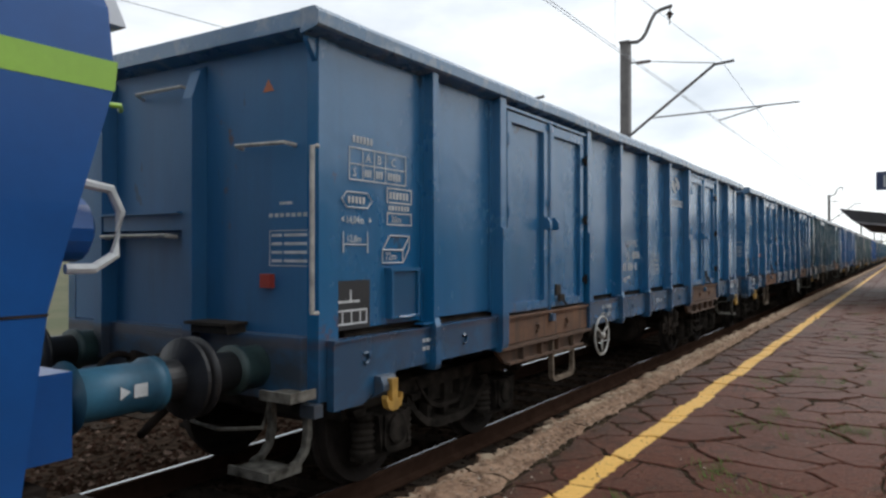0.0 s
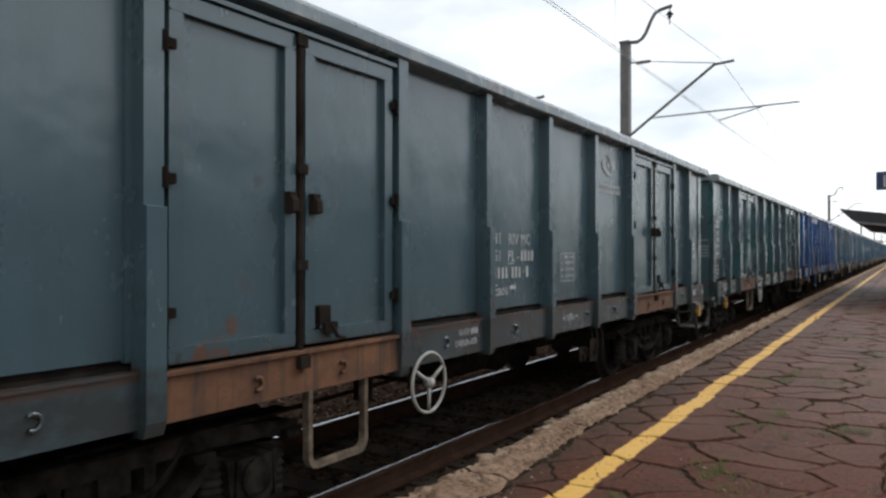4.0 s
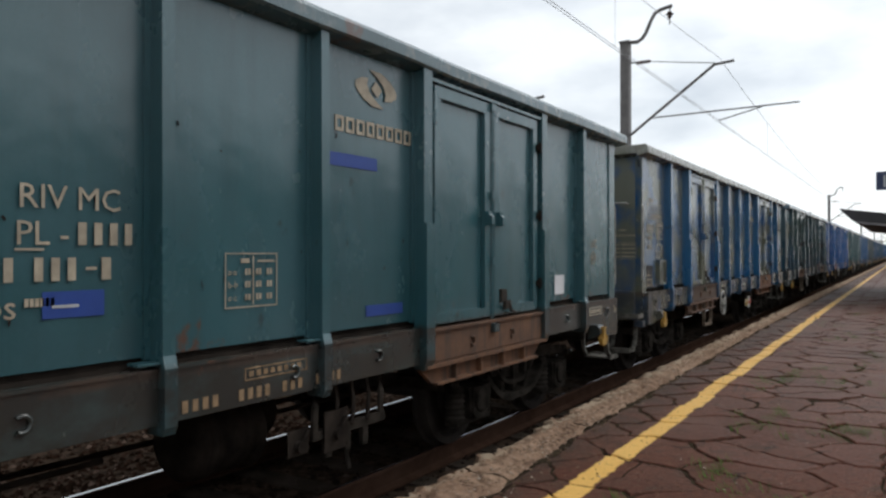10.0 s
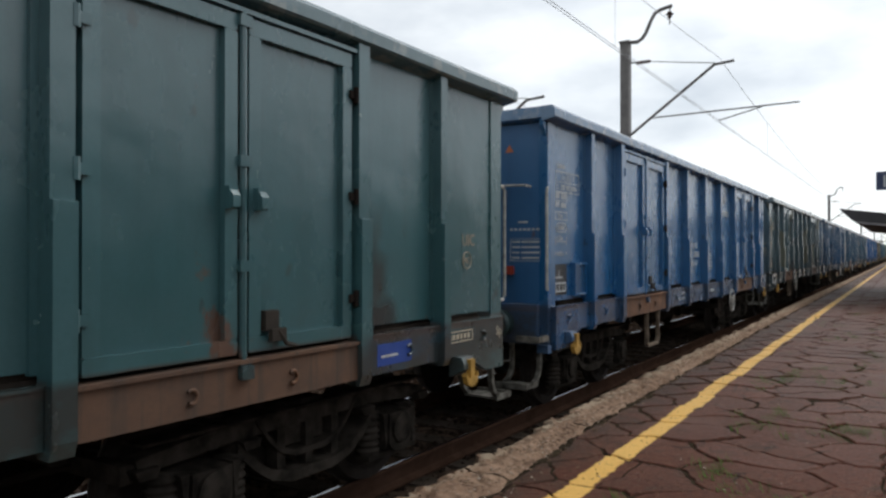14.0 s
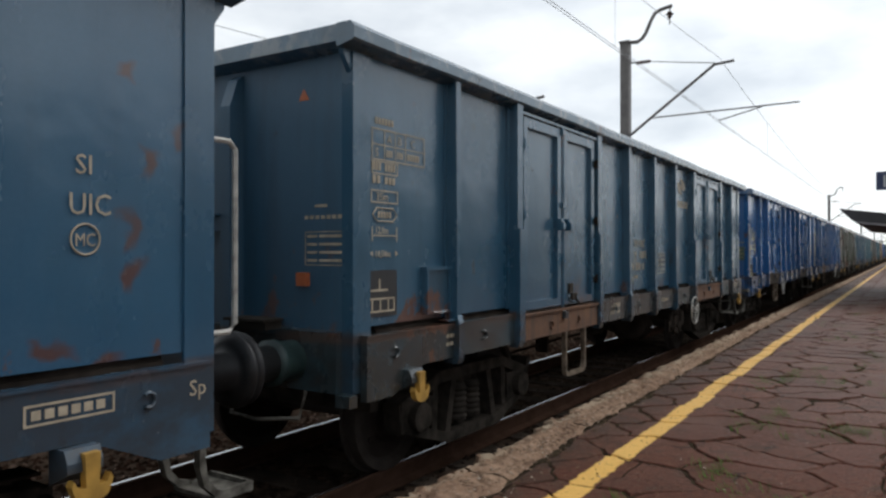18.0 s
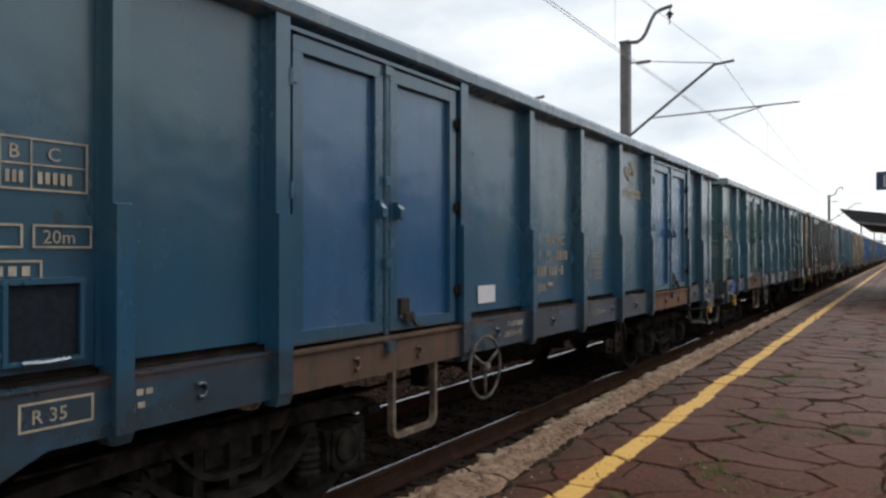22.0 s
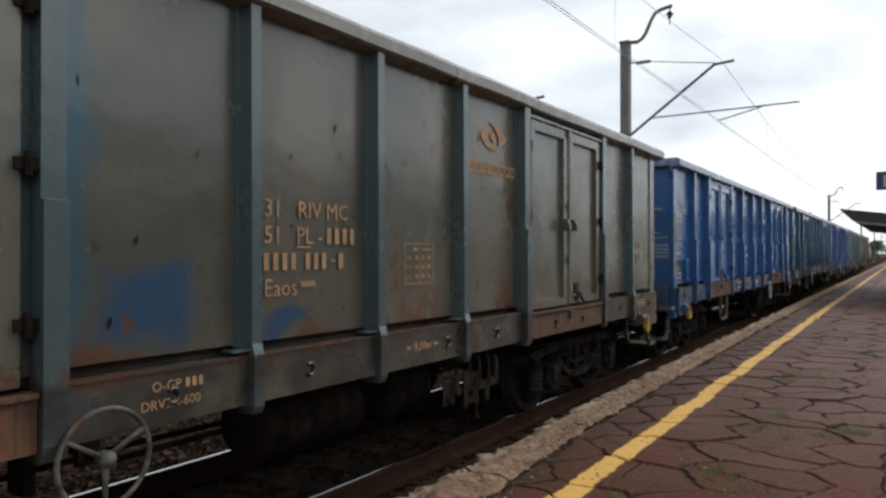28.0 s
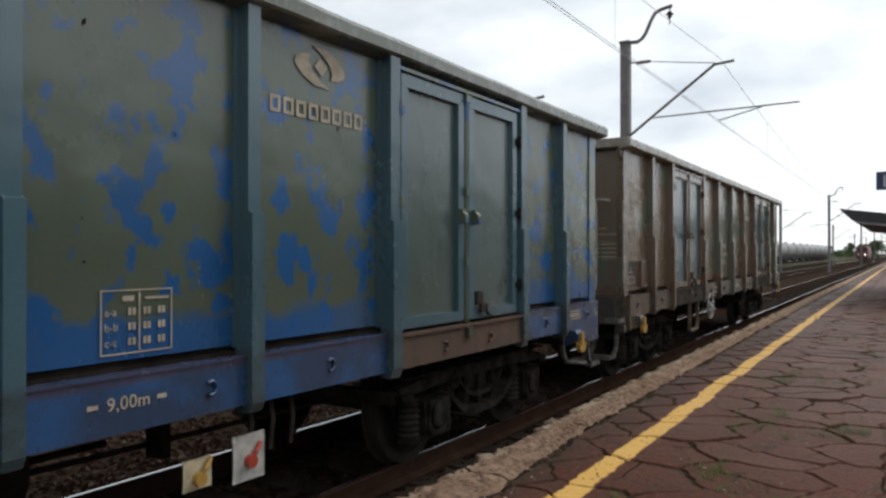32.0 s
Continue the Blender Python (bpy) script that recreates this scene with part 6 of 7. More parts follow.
    for x in (-1.27, 0.0, 1.27):
        flecks(W[30], x - 0.038, x + 0.038, 2.35, 3.0, 9, WHITE_PAINT, int(80 + x * 9), 1.3, -1.4462)
        flecks(W[30], x - 0.038, x + 0.038, 1.15, 1.95, 8, WHITE_PAINT, int(90 + x * 9), 1.2, -1.4792)
        flecks(W[30], x - 0.030, x + 0.030, 1.2, 1.95, 6, SOOT, int(60 + x * 9), 1.7, -1.4790)
    for i, mat, n in ((6, WHITE_PAINT, 3), (29, SOOT, 7), (10, SOOT, 6), (18, RUST, 10), (19, RUST, 10), (23, RUST, 14), (2, RUST, 12), (25, RUST, 12), (8, SOOT, 4), (12, SOOT, 6), (27, RUST, 10), (31, SOOT, 3), (33, SOOT, 4)):
        for x0, x1 in ((-2.4, -1.3), (-1.2, -0.1), (0.1, 1.0), (1.3, 2.1)):
            flecks(W[i], x0, x1, 1.4, 2.9, n, mat, int(i * 7 + x0 * 10))


single_marks()


# ---- locomotive, mostly gone by: only its rear cab end shows ----
LOCO_BLUE = plain("glossy_loco_blue", (0.003, 0.074, 0.280), 0.34, 0.0, 0.15, 2)
LOCO_LIME = plain("lime_stripe", (0.28, 0.50, 0.06), 0.3, 0.0, 0.1, 3)
LOCO_WHITE = plain("loco_white", (0.65, 0.68, 0.72), 0.35, 0.0, 0.1, 3)
GLASS = plain("dark_cab_glass", (0.02, 0.03, 0.035), 0.08, 0.0, 0.1, 3)


def locomotive():
    """Electric locomotive; its space: rear buffer heads at x = 0, body towards -x."""
    root = new("locomotive")
    tagged(root, "blue electric locomotive with a lime-green stripe", "locomotive")

    def loop_at(z, end, half):
        pts = []
        n = 10
        for k in range(n + 1):
            y = -half + 2 * half * k / n
            bow = 0.16 * (1 - (abs(y) / half) ** 3)
            pts.append((end + bow, y, z))
        return pts

    def shell(bm, rows):
        rings = []
        for z, end, half in rows:
            pts = loop_at(z, end, half)
            pts = pts + [(-17.5, half, z), (-17.5, -half, z)]
            rings.append([bm.verts.new(p) for p in pts])
        for a, b in zip(rings, rings[1:]):
            n = len(a)
            for k in range(n):
                bm.faces.new((a[k], a[(k + 1) % n], b[(k + 1) % n], b[k]))
        bm.faces.new(rings[0][::-1])
        bm.faces.new(rings[-1])
    bm = bmesh.new()
    shell(bm, ((0.72, -1.24, 1.43), (1.55, -1.14, 1.46), (2.0, -1.02, 1.48), (2.50, -0.87, 1.49)))
    part("body", bm, root, LOCO_BLUE)
    bm = bmesh.new()
    shell(bm, ((2.50, -0.865, 1.492), (2.63, -0.85, 1.492)))
    part("stripe", bm, root, LOCO_LIME, (0, 0, 0), "lime-green stripe")
    bm = bmesh.new()
    shell(bm, ((2.63, -0.87, 1.488), (2.86, -0.89, 1.48), (3.70, -1.30, 1.40), (3.95, -1.55, 1.2)))
    part("cab_upper", bm, root, LOCO_BLUE)
    bm = bmesh.new()
    for y0, y1 in ((-1.16, -0.06), (0.06, 1.16)):
        add_prism(bm, ((-0.90, 2.88), (-0.70, 2.88), (-1.08, 3.58), (-1.28, 3.58)), "y", y0, y1)
    part("windscreen", bm, root, GLASS)
    bm = bmesh.new()
    add_prism(bm, ((-0.92, 2.86), (-0.68, 2.86), (-1.10, 3.70), (-1.34, 3.70)), "y", -1.30, -1.17)
    part("window_pillar", bm, root, LOCO_WHITE)
    bm = bmesh.new()
    add_box(bm, -2.6, -1.7, -1.50, -1.44, 2.90, 3.45)
    part("side_window", bm, root, GLASS)
    bm = bmesh.new()
    shell(bm, ((1.530, -1.140, 1.463), (1.541, -1.138, 1.463)))
    part("body_seam", bm, root, BLACK_IRON)
    bm = bmesh.new()
    add_tube(bm, ((-0.80, -1.20, 2.50), (-0.66, -1.22, 2.50), (-0.62, -1.16, 2.49)), 0.014, 6)
    part("door_handle", bm, root, LOCO_LIME)
    bm = bmesh.new()
    add_box(bm, -1.30, -0.86, -1.16, 1.16, 0.84, 1.24)
    part("buffer_beam", bm, root, LOCO_BLUE)
    bm = bmesh.new()
    add_lathe(bm, ((-0.73, 0.19), (-0.70, 0.14), (-0.30, 0.135), (-0.29, 0.155), (-0.22, 0.155)), "x", (0, -0.875, 1.06), 20)
    b = part("buffer", bm, root, TEAL_BUFFER)
    for poly in b.data.polygons:
        poly.use_smooth = True
    bm = bmesh.new()
    add_prism(bm, ((-0.52, 1.03), (-0.52, 1.10), (-0.46, 1.065)), "y", -1.016, -1.012)
    add_box(bm, -0.44, -0.36, -1.016, -1.012, 1.03, 1.10)
    part("buffer_mark", bm, b, WHITE_PAINT)
    bm = bmesh.new()
    add_lathe(bm, ((-0.22, 0.12), (-0.09, 0.12), (-0.07, 0.17), (-0.04, 0.235), (-0.02, 0.24), (0.0, 0.20)), "x", (0, -0.875, 1.06), 24)
    part("buffer_head", bm, b, BUFFER_STEEL)
    bm = bmesh.new()
    add_tube(bm, ((-1.0, -1.34, 1.72), (-0.88, -1.36, 1.72), (-0.78, -1.36, 1.78), (-0.75, -1.36, 1.98), (-0.80, -1.36, 2.08), (-0.92, -1.34, 2.10)), 0.024, 7)
    part("grab_rail", bm, root, WHITE_PAINT)
    bm = bmesh.new()
    add_lathe(bm, ((-1.10, 0.15), (-0.86, 0.15), (-0.83, 0.11)), "x", (0, -1.18, 1.90), 16)
    part("headlight", bm, root, LOCO_BLUE)
    bm = bmesh.new()
    add_box(bm, -1.30, -1.05, -1.40, -1.05, 0.55, 0.72)
    add_box(bm, -1.25, -0.80, -1.42, -1.10, 0.62, 0.65)
    add_tube(bm, ((-1.2, -1.38, 0.72), (-1.2, -1.40, 0.30)), 0.03, 6)
    add_tube(bm, ((-1.05, -1.38, 0.72), (-1.05, -1.40, 0.30)), 0.03, 6)
    part("step", bm, root, STEP_GREY)
    bm = bmesh.new()
    add_box(bm, -17.0, -1.0, -1.2, 1.2, 0.35, 0.745)
    part("running_gear", bm, root, BLACK_IRON)
    return root


LOCO = locomotive()


# ---- ground, tracks and platform ----
PLAT_Z = 0.30
EDGE_Y = 2.61


def bounded(v):
    return min(1.0, max(0.0, v))


def kerb_inner(x):
    """Where the paving ends and the concrete edge begins: the edge narrows along the platform."""
    return 2.12 + 0.16 * bounded((x - 3.6) / 2.4) + 0.10 * bounded((x - 7) / 9)


def kerb_outer(x):
    return 2.60 + 0.10 * bounded((x - 4.6) / 3.0) + 0.05 * bounded((x - 10) / 12)


def ground_mat():
    m, nt, b = node_mat("grass_and_earth")
    v = nt.nodes.new("ShaderNodeTexCoord").outputs["Object"]
    n1 = add_noise(nt, v, 0.22, 6)
    n2 = add_noise(nt, v, 4.0, 5)
    c = mixed(nt, step_ramp(nt, n1, 0.4, 0.6), (0.075, 0.085, 0.035), (0.12, 0.11, 0.055))
    c = mixed(nt, times(nt, n2, 0.5), c, (0.04, 0.05, 0.02))
    nt.links.new(c, b.inputs["Base Color"])
    b.inputs["Roughness"].default_value = 0.95
    bumped(nt, b, n2, 0.6, 0.05)
    return m


GROUND = ground_mat()
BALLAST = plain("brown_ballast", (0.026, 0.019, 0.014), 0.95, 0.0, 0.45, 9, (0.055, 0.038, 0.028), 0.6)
RAIL_STEEL = plain("polished_rail_head", (0.55, 0.56, 0.58), 0.22, 1.0, 0.1, 3, None, 0.02)
RAIL_RUST = plain("rusty_rail_web", (0.060, 0.034, 0.024), 0.85, 0.0, 0.3, 6)
SLEEPER = plain("dark_sleeper_wood", (0.045, 0.036, 0.029), 0.9, 0.0, 0.35, 4)


def ground_plane():
    bm = bmesh.new()
    n = 40
    xs = [-60 + 2100 * (i / n) ** 2.2 for i in range(n + 1)]
    ys = [-700, -300, -100, -40, -15, 2.4, 12, 20, 40, 80, 160, 320, 700, 1200]
    grid = [[bm.verts.new((x, y, -0.62 if -15 <= y <= 20 else -0.66)) for y in ys] for x in xs]
    for i in range(n):
        for j in range(len(ys) - 1):
            bm.faces.new((grid[i][j], grid[i + 1][j], grid[i + 1][j + 1], grid[i][j + 1]))
    ob = new("ground", mesh_of("ground", bm, GROUND))
    tagged(ob, "grassy railway land with patches of bare earth", "ground", "", "structure")


ground_plane()


def track_bed():
    bm = bmesh.new()
    add_prism(bm, ((2.2, -0.615), (2.2, -0.30), (3.1, -0.20), (5.7, -0.20), (6.6, -0.32), (11.2, -0.32), (12.4, -0.615)), "x", -25, 900)
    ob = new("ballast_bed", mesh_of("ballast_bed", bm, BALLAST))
    tagged(ob, "brown crushed-stone track bed", "track bed", "", "structure")


track_bed()


def rail_line(name, y, x0, x1, z=0.0):
    root = new(name)
    tagged(root, "steel rail with a polished head and rusty web", "rail", "", "structure")
    bm = bmesh.new()
    add_box(bm, x0, x1, y - 0.017, y + 0.013, z - 0.003, z)
    part("rail_head", bm, root, RAIL_STEEL)
    bm = bmesh.new()
    add_prism(bm, ((y - 0.075, z - 0.18), (y - 0.075, z - 0.165), (y - 0.010, z - 0.14), (y - 0.010, z - 0.045), (y - 0.034, z - 0.035), (y - 0.034, z - 0.012), (y - 0.026, z - 0.004),
                   (y + 0.026, z - 0.004), (y + 0.034, z - 0.012), (y + 0.034, z - 0.035), (y + 0.010, z - 0.045), (y + 0.010, z - 0.14), (y + 0.075, z - 0.165), (y + 0.075, z - 0.18)), "x", x0, x1)
    part("rail_web", bm, root, RAIL_RUST)


for yy in (TRACK_Y - 0.753, TRACK_Y + 0.753):
    rail_line("rail", yy, -25, 900)
for c in (9.35, 14.0):
    for s in (-0.753, 0.753):
        rail_line("rail", c + s, -25, 900, -0.12)


def sleeper_fill(bm):
    add_box(bm, -0.12, 0.12, -1.27, 1.27, -0.33, -0.182)
    bmesh.ops.bevel(bm, geom=[e for e in bm.edges if e.verts[0].co.z > -0.2 and e.verts[1].co.z > -0.2], offset=0.015, segments=1)


def sleepers():
    track = new("track")
    tagged(track, "timber sleepers of the track by the platform", "track", "", "structure")
    me = shape("sleeper", sleeper_fill, SLEEPER)
    for i in range(60):
        part("sleeper", me, track, None, (-1 + i * 0.62, TRACK_Y + random.uniform(-0.03, 0.03), 0), "", (0, 0, random.uniform(-0.012, 0.012)))
    bm = bmesh.new()
    for c, z, x0 in ((TRACK_Y, 0.0, 36.2), (9.35, -0.12, -6), (14.0, -0.12, -6)):
        for i in range(300):
            x = x0 + i * 0.62
            add_box(bm, x - 0.12, x + 0.12, c - 1.27, c + 1.27, z - 0.33, z - 0.182)
    ob = new("sleepers", mesh_of("sleepers", bm, SLEEPER))
    tagged(ob, "dark timber sleepers under the rails", "sleepers", "", "stuff")


sleepers()



def stones():
    """Loose ballast under and beyond the train."""
    rnd = random.Random(5)
    verts, faces = [], []
    brown = set()

    def stone(x, y, z, r):
        n = len(verts)
        a = rnd.uniform(0, 6.28)
        for k in range(4):
            t = a + k * 1.5708 + rnd.uniform(-0.3, 0.3)
            verts.append((x + r * math.cos(t), y + r * math.sin(t), z + rnd.uniform(-0.2, 0.1) * r))
        verts.append((x + rnd.uniform(-0.3, 0.3) * r, y + rnd.uniform(-0.3, 0.3) * r, z + r * rnd.uniform(0.5, 0.9)))
        for k in range(4):
            faces.append((n + k, n + (k + 1) % 4, n + 4))
    for _ in range(26000):
        x = 0.5 + 26 * rnd.random() ** 1.6
        y = rnd.uniform(2.7, 11.2)
        z = -0.20 if 3.1 < y < 5.7 else (-0.20 - (y - 5.7) * 0.133 if 5.7 <= y < 6.6 else (-0.32 if y >= 6.6 else -0.24))
        stone(x, y, z, rnd.uniform(0.018, 0.05))
        # stones past the far rail take the lighter, browner material
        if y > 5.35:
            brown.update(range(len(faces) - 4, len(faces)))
    me = bpy.data.meshes.new("ballast_stones")
    me.from_pydata(verts, [], faces)
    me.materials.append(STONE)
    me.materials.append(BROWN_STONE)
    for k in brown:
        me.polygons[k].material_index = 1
    ob = new("ballast_stones", me)
    tagged(ob, "loose brown ballast stones round the sleepers", "ballast", "", "stuff")


def stone_mat(name, dark, middle, light):
    m, nt, b = node_mat(name)
    geo = nt.nodes.new("ShaderNodeNewGeometry")
    r = nt.nodes.new("ShaderNodeValToRGB")
    e = r.color_ramp.elements
    e[0].position, e[0].color = 0.0, (*dark, 1)
    e[1].position, e[1].color = 1.0, (*light, 1)
    mid = r.color_ramp.elements.new(0.85)
    mid.color = (*middle, 1)
    nt.links.new(geo.outputs["Random Per Island"], r.inputs[0])
    nt.links.new(r.outputs[0], b.inputs["Base Color"])
    b.inputs["Roughness"].default_value = 0.9
    b.inputs["Specular IOR Level"].default_value = 0.0
    return m


STONE = stone_mat("dark_ballast", (0.014, 0.010, 0.008), (0.034, 0.024, 0.018), (0.08, 0.060, 0.047))
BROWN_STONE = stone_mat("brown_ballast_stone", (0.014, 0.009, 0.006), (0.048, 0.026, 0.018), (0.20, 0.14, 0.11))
stones()


# ---- platform: hexagonal slabs, a yellow safety line, a crumbling concrete edge ----
def slab_mat():
    m, nt, b = node_mat("worn_red_brown_slab")
    geo = nt.nodes.new("ShaderNodeNewGeometry")
    v = geo.outputs["Position"]
    info = nt.nodes.new("ShaderNodeObjectInfo")
    n1 = add_noise(nt, v, 1.1, 5)
    n2 = add_noise(nt, v, 26, 4, 0.65)
    n3 = add_noise(nt, v, 75, 3, 0.6)
    c = mixed(nt, step_ramp(nt, n1, 0.3, 0.7), (0.118, 0.041, 0.026), (0.165, 0.066, 0.041))
    c = mixed(nt, times(nt, info.outputs["Random"], 0.45), c, (0.092, 0.047, 0.035))
    c = mixed(nt, times(nt, geo.outputs["Random Per Island"], 0.3), c, (0.096, 0.052, 0.039))
    c = mixed(nt, times(nt, step_ramp(nt, n2, 0.45, 0.62), 0.60), c, (0.046, 0.023, 0.017))
    n5 = add_noise(nt, v, 3.4, 6, 0.7)
    c = mixed(nt, times(nt, step_ramp(nt, n5, 0.56, 0.64), 0.55), c, (0.052, 0.036, 0.027))
    c = mixed(nt, times(nt, step_ramp(nt, n3, 0.64, 0.71), 0.65), c, (0.32, 0.25, 0.20))
    warp = nt.nodes.new("ShaderNodeTexNoise")
    warp.inputs["Scale"].default_value = 5.0
    warp.inputs["Detail"].default_value = 4
    nt.links.new(v, warp.inputs["Vector"])
    bent = nt.nodes.new("ShaderNodeVectorMath")
    bent.operation = 'MULTIPLY_ADD'
    nt.links.new(warp.outputs["Color"], bent.inputs[0])
    bent.inputs[1].default_value = (0.25, 0.25, 0.0)
    nt.links.new(v, bent.inputs[2])
    cell = nt.nodes.new("ShaderNodeTexVoronoi")
    cell.feature = 'DISTANCE_TO_EDGE'
    cell.inputs["Scale"].default_value = 1.9
    nt.links.new(bent.outputs[0], cell.inputs["Vector"])
    crack = times(nt, step_ramp(nt, cell.outputs["Distance"], 0.016, 0.006), step_ramp(nt, n1, 0.42, 0.55))
    c = mixed(nt, times(nt, crack, 0.8), c, (0.022, 0.016, 0.012))
    big = add_noise(nt, v, 0.7, 6, 0.65)
    c = mixed(nt, times(nt, step_ramp(nt, big, 0.5, 0.68), 0.45), c, (0.060, 0.040, 0.031))
    c = mixed(nt, times(nt, step_ramp(nt, big, 0.46, 0.3), 0.35), c, (0.15, 0.090, 0.070))
    sep = nt.nodes.new("ShaderNodeSeparateXYZ")
    nt.links.new(v, sep.inputs[0])
    # earth trodden off the broken edge
    muddy = times(nt, step_ramp(nt, sep.outputs["Y"], 1.80, 2.15), step_ramp(nt, n5, 0.34, 0.56))
    c = mixed(nt, times(nt, muddy, 0.8), c, (0.058, 0.040, 0.031))
    wob = add_noise(nt, v, 11, 4, 0.6)
    y = nt.nodes.new("ShaderNodeMath")
    y.operation = 'MULTIPLY_ADD'
    nt.links.new(wob, y.inputs[0])
    y.inputs[1].default_value = 0.07
    # the slabs have moved since the line was painted
    moved = nt.nodes.new("ShaderNodeMath")
    moved.operation = 'MULTIPLY_ADD'
    nt.links.new(info.outputs["Random"], moved.inputs[0])
    moved.inputs[1].default_value = 0.045
    nt.links.new(sep.outputs["Y"], moved.inputs[2])
    nt.links.new(moved.outputs[0], y.inputs[2])
    inner = step_ramp(nt, y.outputs[0], LINE_Y0 + 0.045, LINE_Y0 + 0.060)
    outer = step_ramp(nt, y.outputs[0], LINE_Y1 + 0.066, LINE_Y1 + 0.054)
    worn = times(nt, step_ramp(nt, n2, 0.72, 0.63), step_ramp(nt, n5, 0.72, 0.66))
    paint = times(nt, times(nt, inner, outer), worn)
    ycol = mixed(nt, n1, (0.70, 0.40, 0.10), (0.80, 0.50, 0.17))
    ycol = mixed(nt, times(nt, step_ramp(nt, n2, 0.45, 0.7), 0.22), ycol, (0.40, 0.22, 0.06))
    nt.links.new(mixed(nt, paint, c, ycol), b.inputs["Base Color"])
    b.inputs["Roughness"].default_value = 0.6
    grazing_gloss(nt, b, 0.04, 0.3, 0.72, 0.97)
    bumped(nt, b, n2, 0.8, 0.012)
    return m


LINE_Y0, LINE_Y1 = 1.700, 1.850
SLAB = slab_mat()


def kerb_mat():
    m, nt, b = node_mat("crumbling_concrete")
    v = nt.nodes.new("ShaderNodeNewGeometry").outputs["Position"]
    n1 = add_noise(nt, v, 2.2, 5, 0.6)
    n2 = add_noise(nt, v, 13, 6, 0.72)
    n3 = add_noise(nt, v, 38, 3, 0.6)
    sep = nt.nodes.new("ShaderNodeSeparateXYZ")
    nt.links.new(v, sep.inputs[0])
    c = mixed(nt, step_ramp(nt, n1, 0.35, 0.65), (0.225, 0.138, 0.092), (0.345, 0.228, 0.155))
    c = mixed(nt, times(nt, step_ramp(nt, n2, 0.50, 0.62), 0.75), c, (0.085, 0.052, 0.036))
    c = mixed(nt, times(nt, step_ramp(nt, n3, 0.58, 0.66), 0.55), c, (0.42, 0.35, 0.29))
    # paler patches of concrete along the broken edge
    n4 = add_noise(nt, v, 9, 4, 0.6)
    pale_edge = times(nt, step_ramp(nt, sep.outputs["Y"], 2.48, 2.56), step_ramp(nt, n4, 0.46, 0.54))
    pale_edge = times(nt, pale_edge, step_ramp(nt, sep.outputs["Z"], 0.22, 0.27))
    c = mixed(nt, times(nt, pale_edge, 0.8), c, (0.40, 0.32, 0.23))
    nt.links.new(c, b.inputs["Base Color"])
    b.inputs["Roughness"].default_value = 0.95
    b.inputs["Specular IOR Level"].default_value = 0.1
    bumped(nt, b, n2, 0.8, 0.035)
    return m


CURB = kerb_mat()
JOINT = plain("earth_in_joints", (0.030, 0.022, 0.017), 0.95, 0.0, 0.4, 8, (0.046, 0.036, 0.023))
GRASS = plain("weeds", (0.085, 0.150, 0.030), 0.8, 0.0, 0.35, 20)


def drift(x, y):
    """How far frost and feet have moved and chipped the paving round a place."""
    p = Vector((x, y, 0))
    dx = 0.13 * noise.noise(p * 1.3) + 0.07 * noise.noise(p * 5.0 + Vector((9, 0, 0))) + 0.028 * noise.noise(p * 14.0)
    dy = 0.13 * noise.noise(p * 1.3 + Vector((0, 0, 7))) + 0.07 * noise.noise(p * 5.0 + Vector((0, 9, 5))) + 0.028 * noise.noise(p * 14.0 + Vector((3, 3, 3)))
    return (x + dx, y + dy)


def worn_line(a, b, n):
    """Points from a towards b along a worn joint."""
    return [drift(a[0] + (b[0] - a[0]) * k / n, a[1] + (b[1] - a[1]) * k / n) for k in range(n)]


def hex_points(cx, cy, a=0.50, h=0.35):
    """Corners of a six-sided slab, long across the platform."""
    return [(cx + px, cy + py) for px, py in ((0, a), (h, a * 0.52), (h, -a * 0.52), (0, -a), (-h, -a * 0.52), (-h, a * 0.52))]


def worn_outline(pts, n):
    out = []
    for a, b in zip(pts, pts[1:] + pts[:1]):
        out += worn_line(a, b, n)
    return out


def slab_geometry(pts, z, rnd, tilt):
    """Top, chamfer and skirt of one slab as vertices and faces; its own centre is the origin."""
    n = len(pts)
    cx = sum(p[0] for p in pts) / n
    cy = sum(p[1] for p in pts) / n
    vs, fs = [], []
    s = rnd.uniform(-0.045, 0.002)
    for ring, (k, dz) in enumerate(((0.945 + s, 0.0), (0.972 + s, -0.008), (0.978 + s, -0.03))):
        for x, y in pts:
            dx, dy = (x - cx) * k, (y - cy) * k
            vs.append((cx + dx, cy + dy, z + dz + (dx * tilt[0] + dy * tilt[1])))
    fs.append(tuple(range(n)))
    for r in (0, 1):
        for k in range(n):
            fs.append((r * n + k, (r + 1) * n + k, (r + 1) * n + (k + 1) % n, r * n + (k + 1) % n))
    return vs, [f[::-1] for f in fs] if area_sign(pts) < 0 else fs


def area_sign(pts):
    return sum(a[0] * b[1] - b[0] * a[1] for a, b in zip(pts, pts[1:] + pts[:1]))


def clipped(pts, y_max):
    """The part of an outline on the near side of the kerb."""
    out = []
    for a, b in zip(pts, pts[1:] + pts[:1]):
        ia, ib = a[1] <= y_max, b[1] <= y_max
        if ia:
            out.append(a)
        if ia != ib:
            t = (y_max - a[1]) / (b[1] - a[1])
            out.append((a[0] + t * (b[0] - a[0]), y_max))
    return out


